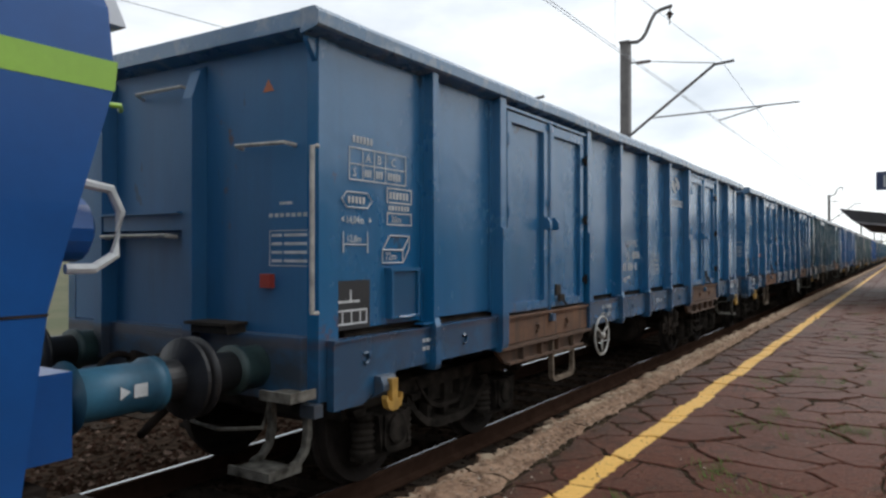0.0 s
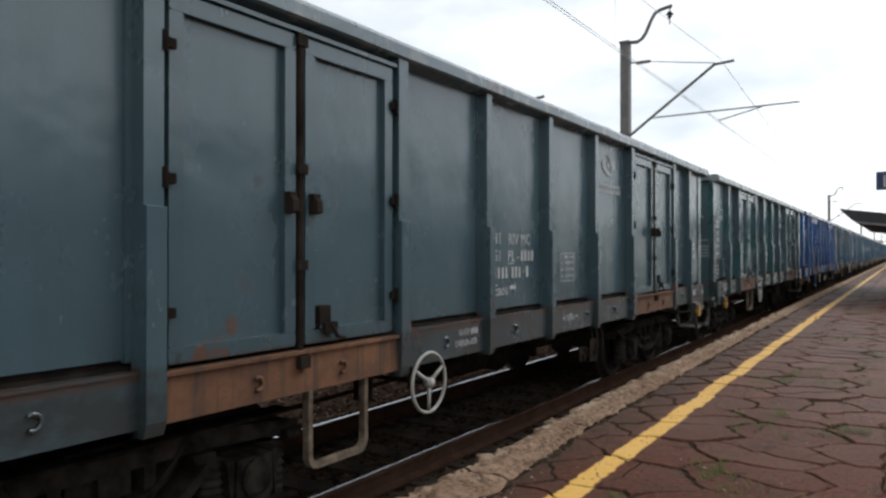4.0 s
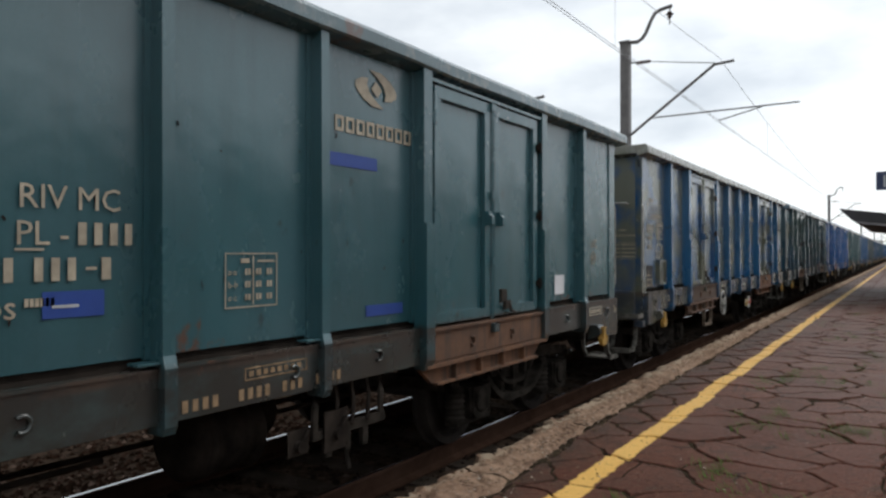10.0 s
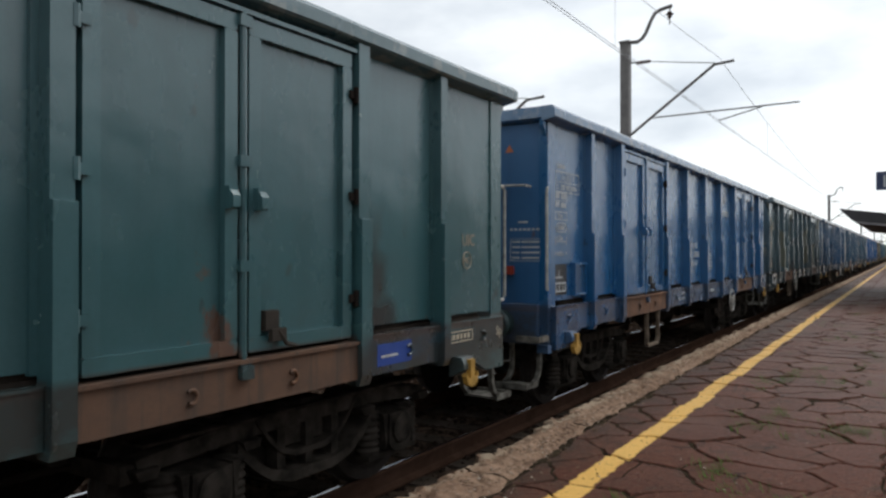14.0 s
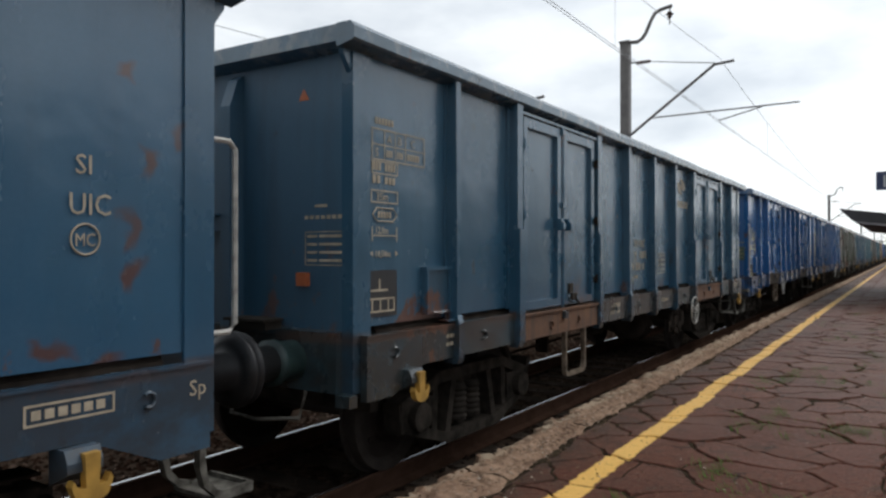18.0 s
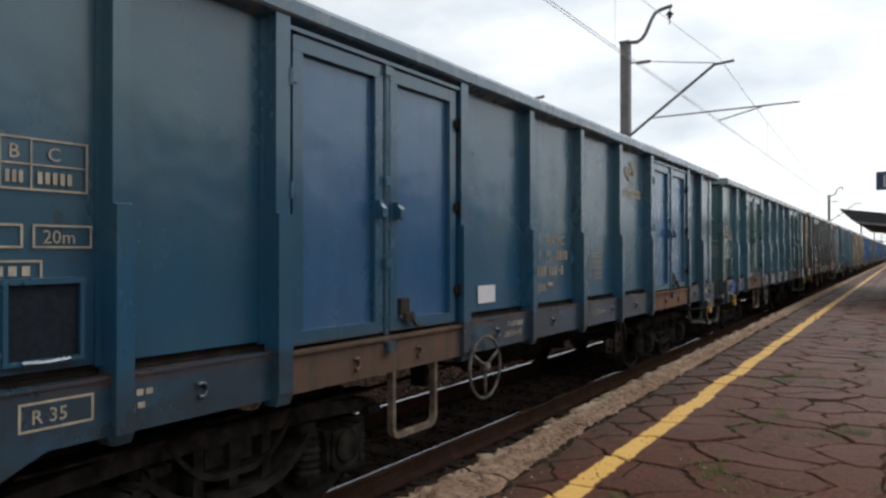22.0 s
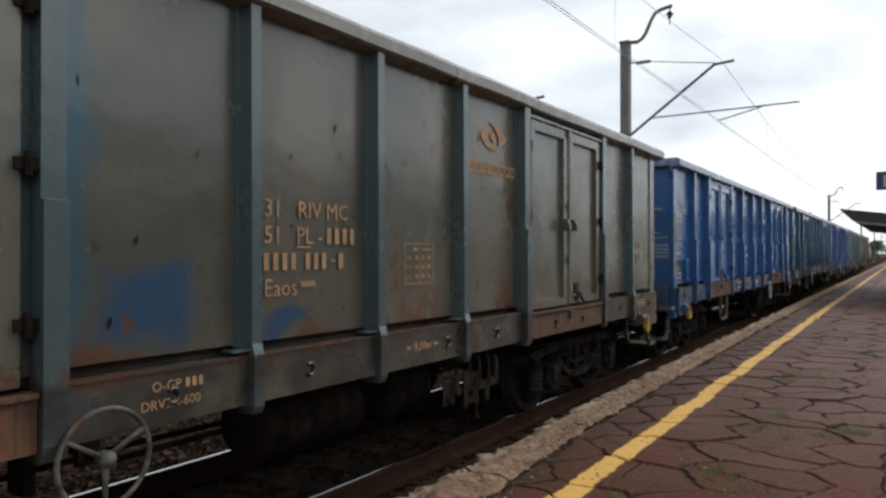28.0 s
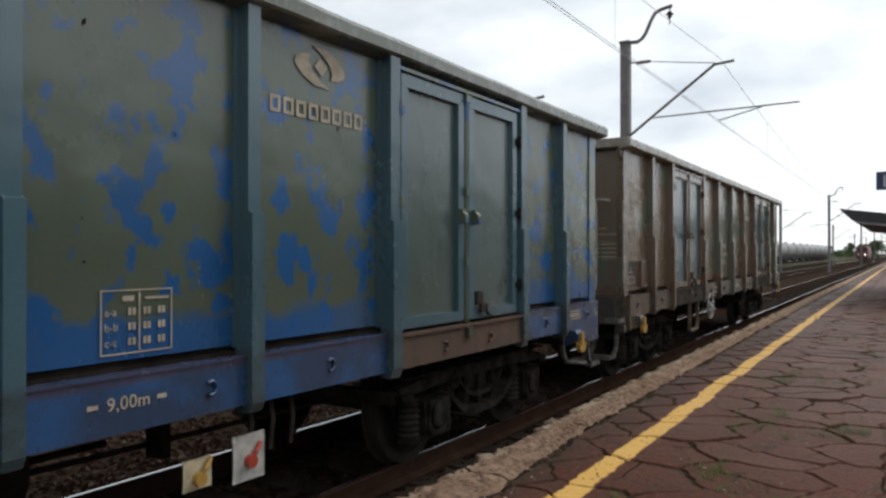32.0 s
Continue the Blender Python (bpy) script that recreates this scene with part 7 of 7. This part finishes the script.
def split_slab(pts, rnd):
    """A slab cracked across."""
    i = rnd.randrange(3)
    n = len(pts)
    mid = lambda a, b, t: (a[0] + (b[0] - a[0]) * t, a[1] + (b[1] - a[1]) * t)
    p = mid(pts[i], pts[i + 1], rnd.uniform(0.35, 0.65))
    q = mid(pts[(i + 3) % n], pts[(i + 4) % n], rnd.uniform(0.35, 0.65))
    one = [p] + [pts[(i + 1 + k) % n] for k in range(3)] + [q]
    two = [q] + [pts[(i + 4 + k) % n] for k in range(3)] + [p]
    return [one, two]


def platform():
    bm = bmesh.new()
    add_box(bm, -25, 260, -7.0, EDGE_Y - 0.10, -0.60, PLAT_Z - 0.013)
    base = new("platform", mesh_of("platform", bm, JOINT))
    tagged(base, "low platform of red-brown slabs with earth and weeds in the joints", "platform", "", "structure")
    rnd = random.Random(11)
    far_v, far_f = [], []
    made = 0
    for i in range(int(112 / 0.70)):
        for j in range(-9, 5):
            x = -12.0 + i * 0.70 + (0.35 if j % 2 else 0.0)
            y = j * 0.76 + 0.12
            pts = clipped(hex_points(x, y), kerb_inner(x) - 0.01)
            if len(pts) < 3 or abs(area_sign(pts)) < 0.02:
                continue
            pieces = split_slab(pts, rnd) if len(pts) == 6 and rnd.random() < 0.5 else [pts]
            for pc in pieces:
                pc = worn_outline(pc, 8 if -1 < x < 20 and y > -1.2 else 3 if x < 40 else 1)
                pc = [(px, min(py, kerb_inner(px))) for px, py in pc]
                z = PLAT_Z + rnd.uniform(-0.006, 0.004)
                tilt = (rnd.uniform(-0.02, 0.02), rnd.uniform(-0.02, 0.02))
                vs, fs = slab_geometry(pc, z, rnd, tilt)
                if 1.5 < x < 19.0 and y > -0.2 and made < 300:
                    made += 1
                    c = Vector((x, y, PLAT_Z))
                    me = bpy.data.meshes.new("slab")
                    me.from_pydata([tuple(Vector(v) - c) for v in vs], [], fs)
                    me.materials.append(SLAB)
                    part("slab", me, base, None, c)
                else:
                    n = len(far_v)
                    far_v += vs
                    far_f += [tuple(n + k for k in f) for f in fs]
    me = bpy.data.meshes.new("slabs")
    me.from_pydata(far_v, [], far_f)
    me.materials.append(SLAB)
    rest = new("slabs", me)
    rest.parent = base
    tagged(rest, kind="stuff")
    bm = bmesh.new()
    add_box(bm, 99.5, 260, -6.9, 2.36, PLAT_Z - 0.012, PLAT_Z)
    part("far_paving", bm, base, SLAB)
    # crumbling kerb pieces
    x = -13.0
    while x < 110:
        w = rnd.uniform(1.2, 2.4) if x < 30 else 8.0
        part("kerb_stone", kerb_piece(x, x + w - 0.02), base, CURB)
        x += w
    part("kerb_stone", kerb_piece(x, 258, 6.0), base, CURB)


def kerb_piece(x0, x1, step=0.0):
    bm = bmesh.new()
    nx = max(2, int((x1 - x0) / (step or (0.035 if x0 < 12 else 0.12 if x0 < 30 else 0.5))))
    rows = []
    for i in range(nx + 1):
        x = x0 + (x1 - x0) * i / nx
        bite = 0.06 * noise.noise(Vector((x * 2.1, 3.0, 0))) + 0.085 * noise.noise(Vector((x * 7, 7.0, 0))) + 0.05 * noise.noise(Vector((x * 21, 2.0, 0)))
        inner, outer = kerb_inner(x) + 0.035 + 0.06 * noise.noise(Vector((x * 4.3, 11.0, 0))) + 0.03 * noise.noise(Vector((x * 15, 5.0, 0))), kerb_outer(x)
        ys = [inner + (outer - inner) * k / 7 for k in range(8)] + [outer + 0.005]
        row = []
        for j, y in enumerate(ys):
            rough = 0.030 * noise.noise(Vector((x * 3, y * 9, 1.0))) + 0.020 * noise.noise(Vector((x * 13, y * 23, 4.0))) + 0.012 * noise.noise(Vector((x * 31, y * 37, 8.0)))
            z = PLAT_Z - 0.014 if j == 0 else PLAT_Z + (0.012 + rough) * min(1.0, j / 2) - (0.03 if j == 7 else 0)
            yy = y + (bite * (j / 7) if j < 8 else bite)
            row.append(bm.verts.new((x, yy, z if j < 8 else -0.45)))
        rows.append(row)
    for a, b in zip(rows, rows[1:]):
        for j in range(8):
            bm.faces.new((a[j], b[j], b[j + 1], a[j + 1]))
    bmesh.ops.recalc_face_normals(bm, faces=bm.faces)
    return bm


platform()


def grit():
    """Loose chippings on the slabs and the broken edge."""
    rnd = random.Random(77)
    verts, faces = [], []
    for _ in range(4200):
        x = 2.6 + 16 * rnd.random() ** 1.8
        on_edge = rnd.random() < 0.45
        y = rnd.uniform(kerb_inner(x) - 0.12, kerb_outer(x) - 0.05) if on_edge else rnd.uniform(-0.4, 2.2)
        r = rnd.uniform(0.004, 0.013 if on_edge else 0.010)
        z = PLAT_Z + (0.012 if on_edge else -0.002)
        n = len(verts)
        a = rnd.uniform(0, 6.28)
        for k in range(4):
            t = a + k * 1.5708 + rnd.uniform(-0.3, 0.3)
            verts.append((x + r * math.cos(t), y + r * math.sin(t), z))
        verts.append((x + rnd.uniform(-0.3, 0.3) * r, y, z + r * rnd.uniform(0.6, 1.1)))
        faces += [(n + k, n + (k + 1) % 4, n + 4) for k in range(4)]
    me = bpy.data.meshes.new("grit")
    me.from_pydata(verts, [], faces)
    me.materials.append(stone_mat("concrete_chips", (0.05, 0.035, 0.026), (0.22, 0.15, 0.10), (0.46, 0.40, 0.33)))
    tagged(new("grit", me), "loose concrete chippings on the platform", "grit", "", "stuff")


grit()


def weeds():
    """Tufts in the slab joints."""
    rnd = random.Random(21)
    verts, faces = [], []
    for _ in range(800):
        x = 2.5 + 22 * rnd.random() ** 1.4
        y = rnd.uniform(0.0, 1.45)
        if noise.noise(Vector((x * 0.8, y * 1.6, 9))) < 0.12:
            continue
        for k in range(rnd.randrange(10, 30)):
            a = rnd.uniform(0, 6.28)
            bx, by = x + rnd.uniform(-0.10, 0.10), y + rnd.uniform(-0.05, 0.05)
            ln = rnd.uniform(0.03, 0.11)
            n = len(verts)
            verts += [(bx - 0.009, by, PLAT_Z - 0.015), (bx + 0.009, by, PLAT_Z - 0.015), (bx + ln * 0.6 * math.cos(a), by + ln * 0.6 * math.sin(a), PLAT_Z + ln * 0.6)]
            faces.append((n, n + 1, n + 2))
    me = bpy.data.meshes.new("weeds")
    me.from_pydata(verts, [], faces)
    me.materials.append(GRASS)
    tagged(new("weeds", me), "small green weeds in the platform joints", "weeds", "", "stuff")


weeds()


# ---- overhead line ----
MAST_GREY = plain("mast_steel", (0.16, 0.15, 0.145), 0.6, 0.3, 0.25, 4)
WIRE = plain("copper_wire", (0.42, 0.43, 0.44), 0.5, 0.3, 0.1, 3)
INSULATOR = plain("brown_insulator", (0.08, 0.05, 0.04), 0.3, 0.0, 0.2, 9)
MAST_X, SPAN = 21.3, 68.7


def mast(x, y=7.08, side=-1, top=8.1, full=True):
    """A steel mast with a cantilever that reaches over its track; side -1 reaches towards the platform."""
    root = new("catenary_mast")
    tagged(root, "grey steel overhead-line mast with a cantilever arm", "mast", "overhead line masts")
    root.location = (x, y, 0)

    def put(name, fill, mat, parent=None):
        bm = bmesh.new()
        fill(bm)
        return part(name, bm, parent or root, mat)
    s = side

    def pole(bm):
        for dx in (-0.11, 0.11):
            add_box(bm, dx - 0.02, dx + 0.02, -0.13, 0.13, -0.6, top)
        add_box(bm, -0.09, 0.09, -0.125, -0.115, -0.5, top - 0.05)
        add_box(bm, -0.09, 0.09, 0.115, 0.125, -0.5, top - 0.05)
        add_box(bm, -0.15, 0.15, -0.16, 0.16, top - 0.02, top + 0.04)
    put("pole", pole, MAST_GREY)
    if full:
        def horn(bm):
            pts = [(0, s * 0.10, top), (0, s * 0.36, top - 0.02), (0, s * 0.50, top + 0.06), (0, s * 0.62, top + 0.22), (0, s * 0.76, top + 0.54), (0, s * 0.88, top + 0.74), (0, s * 1.04, top + 0.82), (0, s * 1.38, top + 0.88)]
            add_tube(bm, pts, 0.055, 8)
        put("horn", horn, MAST_GREY)

        def hang(bm):
            add_lathe(bm, ((0.0, 0.02), (-0.12, 0.02), (-0.14, 0.075), (-0.18, 0.03), (-0.2, 0.12), (-0.25, 0.03), (-0.28, 0.075), (-0.32, 0.02), (-0.5, 0.015)), "z", (0, s * 1.31, top + 0.84), 10)
        put("insulator", hang, INSULATOR)

    def bracket(bm):
        add_tube(bm, ((0, s * 0.12, top - 2.8), (0, s * 2.55, top - 1.0), (0, s * 3.08, top - 0.96)), 0.042, 8)
    put("cantilever", bracket, MAST_GREY)

    def tie(bm):
        add_tube(bm, ((0, s * 0.12, top - 0.62), (0, s * 0.35, top - 0.63)), 0.02, 6)
        add_tube(bm, ((0, s * 0.75, top - 0.66), (0, s * 2.58, top - 0.96)), 0.014, 5)
    put("tie_rod", tie, MAST_GREY)

    def tie_ins(bm):
        add_lathe(bm, [(s * (0.35 + 0.05 * k), 0.06 if k % 2 else 0.035) for k in range(9)], "y", (0, 0, top - 0.645), 8)
    put("insulator", tie_ins, INSULATOR)

    def arm(bm):
        add_tube(bm, ((0, s * 0.8, top - 2.33), (0, s * 4.72, top - 2.29)), 0.022, 6)
    put("registration_arm", arm, MAST_GREY)

    def steady(bm):
        add_tube(bm, ((0, s * 2.66, top - 2.58), (0, s * 2.8, top - 2.56), (0, s * 3.8, top - 2.32)), 0.018, 6)
    put("steady_arm", steady, MAST_GREY)
    return root


mast(MAST_X)
for kk in range(1, 7):
    mast(MAST_X + SPAN * kk)
for kk in range(0, 5):
    mast(18.6 + SPAN * kk, 11.6, -1, 7.13, False)


def wires():
    for base_y, zc, x_ref in ((TRACK_Y, 5.5, MAST_X), (9.35, 4.3, 18.4)):
        for dy in (-0.03, 0.03):
            bm = bmesh.new()
            add_tube(bm, ((-60, base_y + dy, zc), (600, base_y + dy, zc)), 0.006, 5)
            ob = new("contact_wire", mesh_of("contact_wire", bm, WIRE))
            tagged(ob, "taut copper contact wire over the track", "wire", "overhead wires")
        bm = bmesh.new()
        pts = []
        for k in range(-1, 7):
            for q in range(16):
                u = q / 16
                pts.append((x_ref + SPAN * (k + u), base_y, zc + 1.80 - 4 * 1.25 * u * (1 - u)))
        add_tube(bm, pts, 0.007, 5)
        ob = new("messenger_wire", mesh_of("messenger_wire", bm, WIRE))
        tagged(ob, "sagging messenger wire above the contact wire", "wire", "overhead wires")
        bm = bmesh.new()
        for k in range(-1, 4):
            for q in range(1, 8):
                u = q / 8
                z = zc + 1.80 - 4 * 1.25 * u * (1 - u)
                add_tube(bm, ((x_ref + SPAN * (k + u), base_y, zc), (x_ref + SPAN * (k + u), base_y, z)), 0.004, 4)
        ob = new("droppers", mesh_of("droppers", bm, WIRE))
        tagged(ob, "thin droppers between the overhead wires", "droppers", "", "stuff")


wires()


# ---- platform roof and number sign ----
ROOF_DARK = plain("dark_roof_sheet", (0.045, 0.045, 0.048), 0.7, 0.1, 0.25, 3)
ROOF_LIGHT = plain("pale_fascia", (0.35, 0.35, 0.36), 0.6, 0.0, 0.15, 3)
SIGN_NAVY = plain("navy_sign", (0.015, 0.03, 0.09), 0.4, 0.0, 0.1, 5)


def canopy():
    root = new("platform_canopy")
    tagged(root, "dark sheet-metal platform canopy with an upturned edge", "canopy")
    root.location = (23.6, 0, 0)
    bm = bmesh.new()
    add_prism(bm, ((1.60, 3.04), (1.56, 3.05), (0.45, 2.90), (-3.5, 2.62), (-3.5, 2.40), (0.45, 2.60), (1.28, 2.72)), "x", 0, 14)
    part("roof", bm, root, ROOF_DARK)
    bm = bmesh.new()
    add_prism(bm, ((1.15, 2.64), (1.15, 2.68), (0.45, 2.59), (-3.4, 2.39), (-3.4, 2.33), (0.45, 2.54)), "x", 0.02, 0.5)
    part("roof_beam", bm, root, ROOF_LIGHT)
    for x in (1.0, 7.0, 13.0):
        bm = bmesh.new()
        add_tube(bm, ((x, -1.6, PLAT_Z), (x, -1.6, 2.45)), 0.07, 10)
        part("post", bm, root, MAST_GREY)


def track_sign():
    root = new("track_number_sign")
    tagged(root, "navy sign with a white figure 1 on a bracket", "sign")
    root.location = (17.5, 0.0, 0)
    bm = bmesh.new()
    add_box(bm, -0.02, 0.02, 0.09, 0.51, 3.09, 3.47)
    part("panel", bm, root, SIGN_NAVY)
    bm = bmesh.new()
    words(bm, "1", 0.0, 0.0, 0.26)
    bmesh.ops.transform(bm, matrix=Matrix(((0, 1, 0, -0.022), (-1, 0, 0, 0.45), (0, 0, 1, 3.15), (0, 0, 0, 1))), verts=bm.verts)
    part("figure", bm, root, WHITE_PAINT, (0, 0, 0), "white figure 1")
    bm = bmesh.new()
    add_tube(bm, ((0, 0.13, 3.44), (0, -1.6, 3.44), (0, -1.6, PLAT_Z - 0.02)), 0.035, 8)
    part("bracket", bm, root, MAST_GREY)


canopy()
track_sign()


# ---- the distance ----
TANK_GREY = plain("tank_grey", (0.30, 0.30, 0.29), 0.6, 0.0, 0.3, 1)
TANK_DARK = plain("tank_underside", (0.05, 0.048, 0.045), 0.8, 0.0, 0.3, 1)
TRAIN_RED = plain("railcar_red", (0.16, 0.035, 0.03), 0.5, 0.0, 0.2, 1)
FAR_GREEN = plain("far_foliage", (0.055, 0.085, 0.035), 0.9, 0.0, 0.4, 0.6, (0.08, 0.11, 0.05))
BARK = plain("bark", (0.06, 0.05, 0.04), 0.9, 0.0, 0.3, 4)


def tank_wagon(x):
    root = new("tank_wagon")
    tagged(root, "grey tank wagon with a dark underframe on a siding", "tank wagon", "tank wagons on the siding")
    root.location = (x, 20.7, -0.15)
    bm = bmesh.new()
    add_lathe(bm, ((-5.8, 0.5), (-5.6, 1.1), (-5.2, 1.4), (5.2, 1.4), (5.6, 1.1), (5.8, 0.5)), "x", (0, 0, 2.55), 20)
    part("tank", bm, root, TANK_GREY)
    bm = bmesh.new()
    add_box(bm, -6.0, 6.0, -1.25, 1.25, 0.9, 1.25)
    part("underframe", bm, root, TANK_DARK)
    bm = bmesh.new()
    add_lathe(bm, ((0, 0.35), (0.25, 0.35), (0.3, 0.2)), "z", (0, 0, 3.9), 12)
    part("dome", bm, root, TANK_GREY)
    for bx in (-4.2, 4.2):
        bm = bmesh.new()
        add_box(bm, -1.2, 1.2, -1.1, 1.1, 0.35, 0.85)
        part("bogie", bm, root, TANK_DARK, (bx, 0, 0))
        for ax in (-0.9, 0.9):
            for y in (-0.75, 0.75):
                bm = bmesh.new()
                add_lathe(bm, ((-0.06, 0.45), (0.06, 0.45)), "y", (0, 0, 0.47), 14)
                part("wheel", bm, root, TANK_DARK, (bx + ax, y, 0))


for kk in range(9):
    tank_wagon(150 + kk * 12.7)
rail_line("rail", 20.7 - 0.753, 60, 400, -0.15)
rail_line("rail", 20.7 + 0.753, 60, 400, -0.15)


def railcar():
    root = new("railcar")
    tagged(root, "dark red railcar waiting with its headlight on", "train")
    root.location = (212, 9.35, -0.12)
    bm = bmesh.new()
    add_prism(bm, ((-1.35, 0.8), (1.35, 0.8), (1.4, 2.2), (1.25, 3.4), (0.7, 3.75), (-0.7, 3.75), (-1.25, 3.4), (-1.4, 2.2)), "x", 0, 22)
    part("body", bm, root, TRAIN_RED)
    bm = bmesh.new()
    add_prism(bm, ((-1.1, 2.3), (1.1, 2.3), (1.05, 3.2), (-1.05, 3.2)), "x", -0.04, 0.05)
    part("windscreen", bm, root, GLASS)
    bm = bmesh.new()
    add_box(bm, 0.3, 21.7, -1.2, 1.2, 0.25, 0.8)
    part("running_gear", bm, root, TANK_DARK)
    for wx in (2.5, 5.0, 17.0, 19.5):
        bm = bmesh.new()
        for y in (-0.75, 0.75):
            add_lathe(bm, ((y - 0.06, 0.44), (y + 0.06, 0.44)), "y", (0, 0, 0.44), 14)
        add_tube(bm, ((0, -0.7, 0.44), (0, 0.7, 0.44)), 0.08, 6)
        part("wheelset", bm, root, TANK_DARK, (wx, 0, 0))
    for y in (-0.75, 0.75):
        bm = bmesh.new()
        add_lathe(bm, ((-0.06, 0.16), (0.02, 0.18)), "x", (0, y, 1.5), 12)
        part("headlight", bm, root, LAMP_GLOW if y < 0 else LOCO_WHITE)


LAMP_GLOW, nt_, b_ = node_mat("headlight_glow")
b_.inputs["Emission Color"].default_value = (1, 0.96, 0.9, 1)
b_.inputs["Emission Strength"].default_value = 3.0
railcar()


def leaf_cloud(centre, size, count, leaf, rnd):
    verts, faces = [], []
    for _ in range(count):
        while True:
            p = Vector((rnd.uniform(-1, 1), rnd.uniform(-1, 1), rnd.uniform(-1, 1)))
            if p.length < 1 and p.length > 0.35 + 0.3 * noise.noise(p * 2.0 + Vector(centre)):
                break
        q = Vector(centre) + Vector((p.x * size[0], p.y * size[1], p.z * size[2]))
        d = Vector((rnd.gauss(0, 1), rnd.gauss(0, 1), rnd.gauss(0, 1))).normalized()
        u = d.orthogonal().normalized() * leaf
        w = d.cross(u).normalized() * leaf * 0.7
        n = len(verts)
        verts += [tuple(q + u), tuple(q + w), tuple(q - u), tuple(q - w)]
        faces.append((n, n + 1, n + 2, n + 3))
    return verts, faces


def tree(x, y, h, rnd):
    root = new("tree")
    tagged(root, "broad green tree beside the far tracks", "tree", "trees along the line")
    root.location = (x, y, -0.6)
    bm = bmesh.new()
    add_tube(bm, ((0, 0, 0), (0.1, 0, h * 0.3), (0, 0.1, h * 0.65)), h * 0.03, 7)
    for k in range(5):
        a = k * 1.26
        add_tube(bm, ((0.05, 0, h * 0.3 + k * 0.05 * h), (h * 0.2 * math.cos(a), h * 0.2 * math.sin(a), h * 0.6 + k * 0.04 * h)), h * 0.012, 5)
    part("trunk", bm, root, BARK)
    verts, faces = [], []
    for k in range(6):
        c = (rnd.uniform(-0.25, 0.25) * h, rnd.uniform(-0.25, 0.25) * h, h * rnd.uniform(0.4, 0.8))
        v, f = leaf_cloud(c, (h * 0.22, h * 0.22, h * 0.2), 260, h * 0.035, rnd)
        n = len(verts)
        verts += v
        faces += [tuple(n + i for i in q) for q in f]
    me = bpy.data.meshes.new("crown")
    me.from_pydata(verts, [], faces)
    me.materials.append(FAR_GREEN)
    part("crown", me, root)


def distance():
    rnd = random.Random(31)
    for x, y, h in ((330, 9, 7.5), (345, 4, 6.5), (420, 14, 9), (520, 22, 9), (560, -4, 9), (600, 34, 10), (640, 50, 10), (520, 70, 10), (600, 95, 12)):
        tree(x, y, h, rnd)
    verts, faces = [], []
    for k in range(70):
        x = rnd.uniform(380, 700)
        y = rnd.uniform(18, 240)
        v, f = leaf_cloud((x, y, 0.8), (9, 9, rnd.uniform(1.5, 3.5)), 120, 0.8, rnd)
        n = len(verts)
        verts += v
        faces += [tuple(n + i for i in q) for q in f]
    me = bpy.data.meshes.new("hedge")
    me.from_pydata(verts, [], faces)
    me.materials.append(FAR_GREEN)
    tagged(new("hedge", me), "low green scrub and far woods beyond the tracks", "bushes", "", "stuff")


distance()


def sky_block_wall():
    """Unseen plain wall added behind the camera to block low sky and its reflection."""
    bm = bmesh.new()
    add_box(bm, -70, 42, -13.4, -13.0, -0.62, 5.4)
    ob = new("wall_sky_block", mesh_of("wall_sky_block", bm, plain("sky_block_grey", (0.13, 0.132, 0.13), 0.9, 0.0, 0.25, 1.5)))
    tagged(ob, "plain wall added unseen behind the platform to block low sky", "wall", "", "structure")


sky_block_wall()


# ---- what moves ----
PITCH_M = 14.2
SPEED = 14.9
# second, wagon, and where along the track its middle then stands
TIMES = ((0, 1, 9.89), (1, 2, 8.67), (2, 3, 8.34), (3, 4, 7.54), (6, 7, 5.25), (7, 8, 4.45), (8, 9, 3.18), (9, 10, 2.90), (10, 11, 2.21))
TIMES += ((11, 12, 1.01), (12, 13, 0.27), (13, 14, -0.05), (14, 15, -0.85), (17, 19, 11.29), (18, 20, 10.22), (19, 21, 9.98), (20, 22, 9.30), (21, 23, 8.31))
TIMES += ((22, 24, 7.50), (23, 25, 7.49), (24, 26, 6.32), (25, 27, 5.71), (28, 30, 3.88), (29, 31, 3.26), (30, 32, 3.14), (31, 33, 2.15), (32, 34, 1.49))
GONE = [(t, PITCH_M * (n - 1) - x) for t, n, x in TIMES]


def gone_by(t):
    """How far the train has run by that second."""
    for (ta, a), (tb, b) in zip(GONE, GONE[1:]):
        if t <= tb:
            return a + (b - a) * (t - ta) / (tb - ta)
    return GONE[-1][1]


def wagon_x(i, t):
    return PITCH_M * i - gone_by(t)


def motions():
    marks = [t for t, g in GONE]
    for i, (root, sets) in enumerate(TRAIN):
        walk(root, [(t, pose(wagon_x(i, t), TRACK_Y, 0)) for t in marks])
        # the wheels roll while the wagon is near
        near = (PITCH_M * i - GONE[0][1]) / SPEED
        a, b = max(0.0, near - 2.0), min(32.0, near + 0.9)
        if b <= a:
            continue
        steps = [0.0] if a > 0 else []
        steps += [a + k / FPS for k in range(int((b - a) * FPS) + 1)]
        last = steps[-1]
        steps += [32.0] if last < 31.95 else []
        for w in sets:
            x, y, z = w.location
            walk(w, [(t, pose(x, y, z) @ Matrix.Rotation(-SPEED * (min(max(t, a), last) - a) / WHEEL_R, 4, 'Y')) for t in steps])
    walk(LOCO, [(t, pose(wagon_x(0, t) - 7.12, TRACK_Y, 0)) for t in marks])


motions()
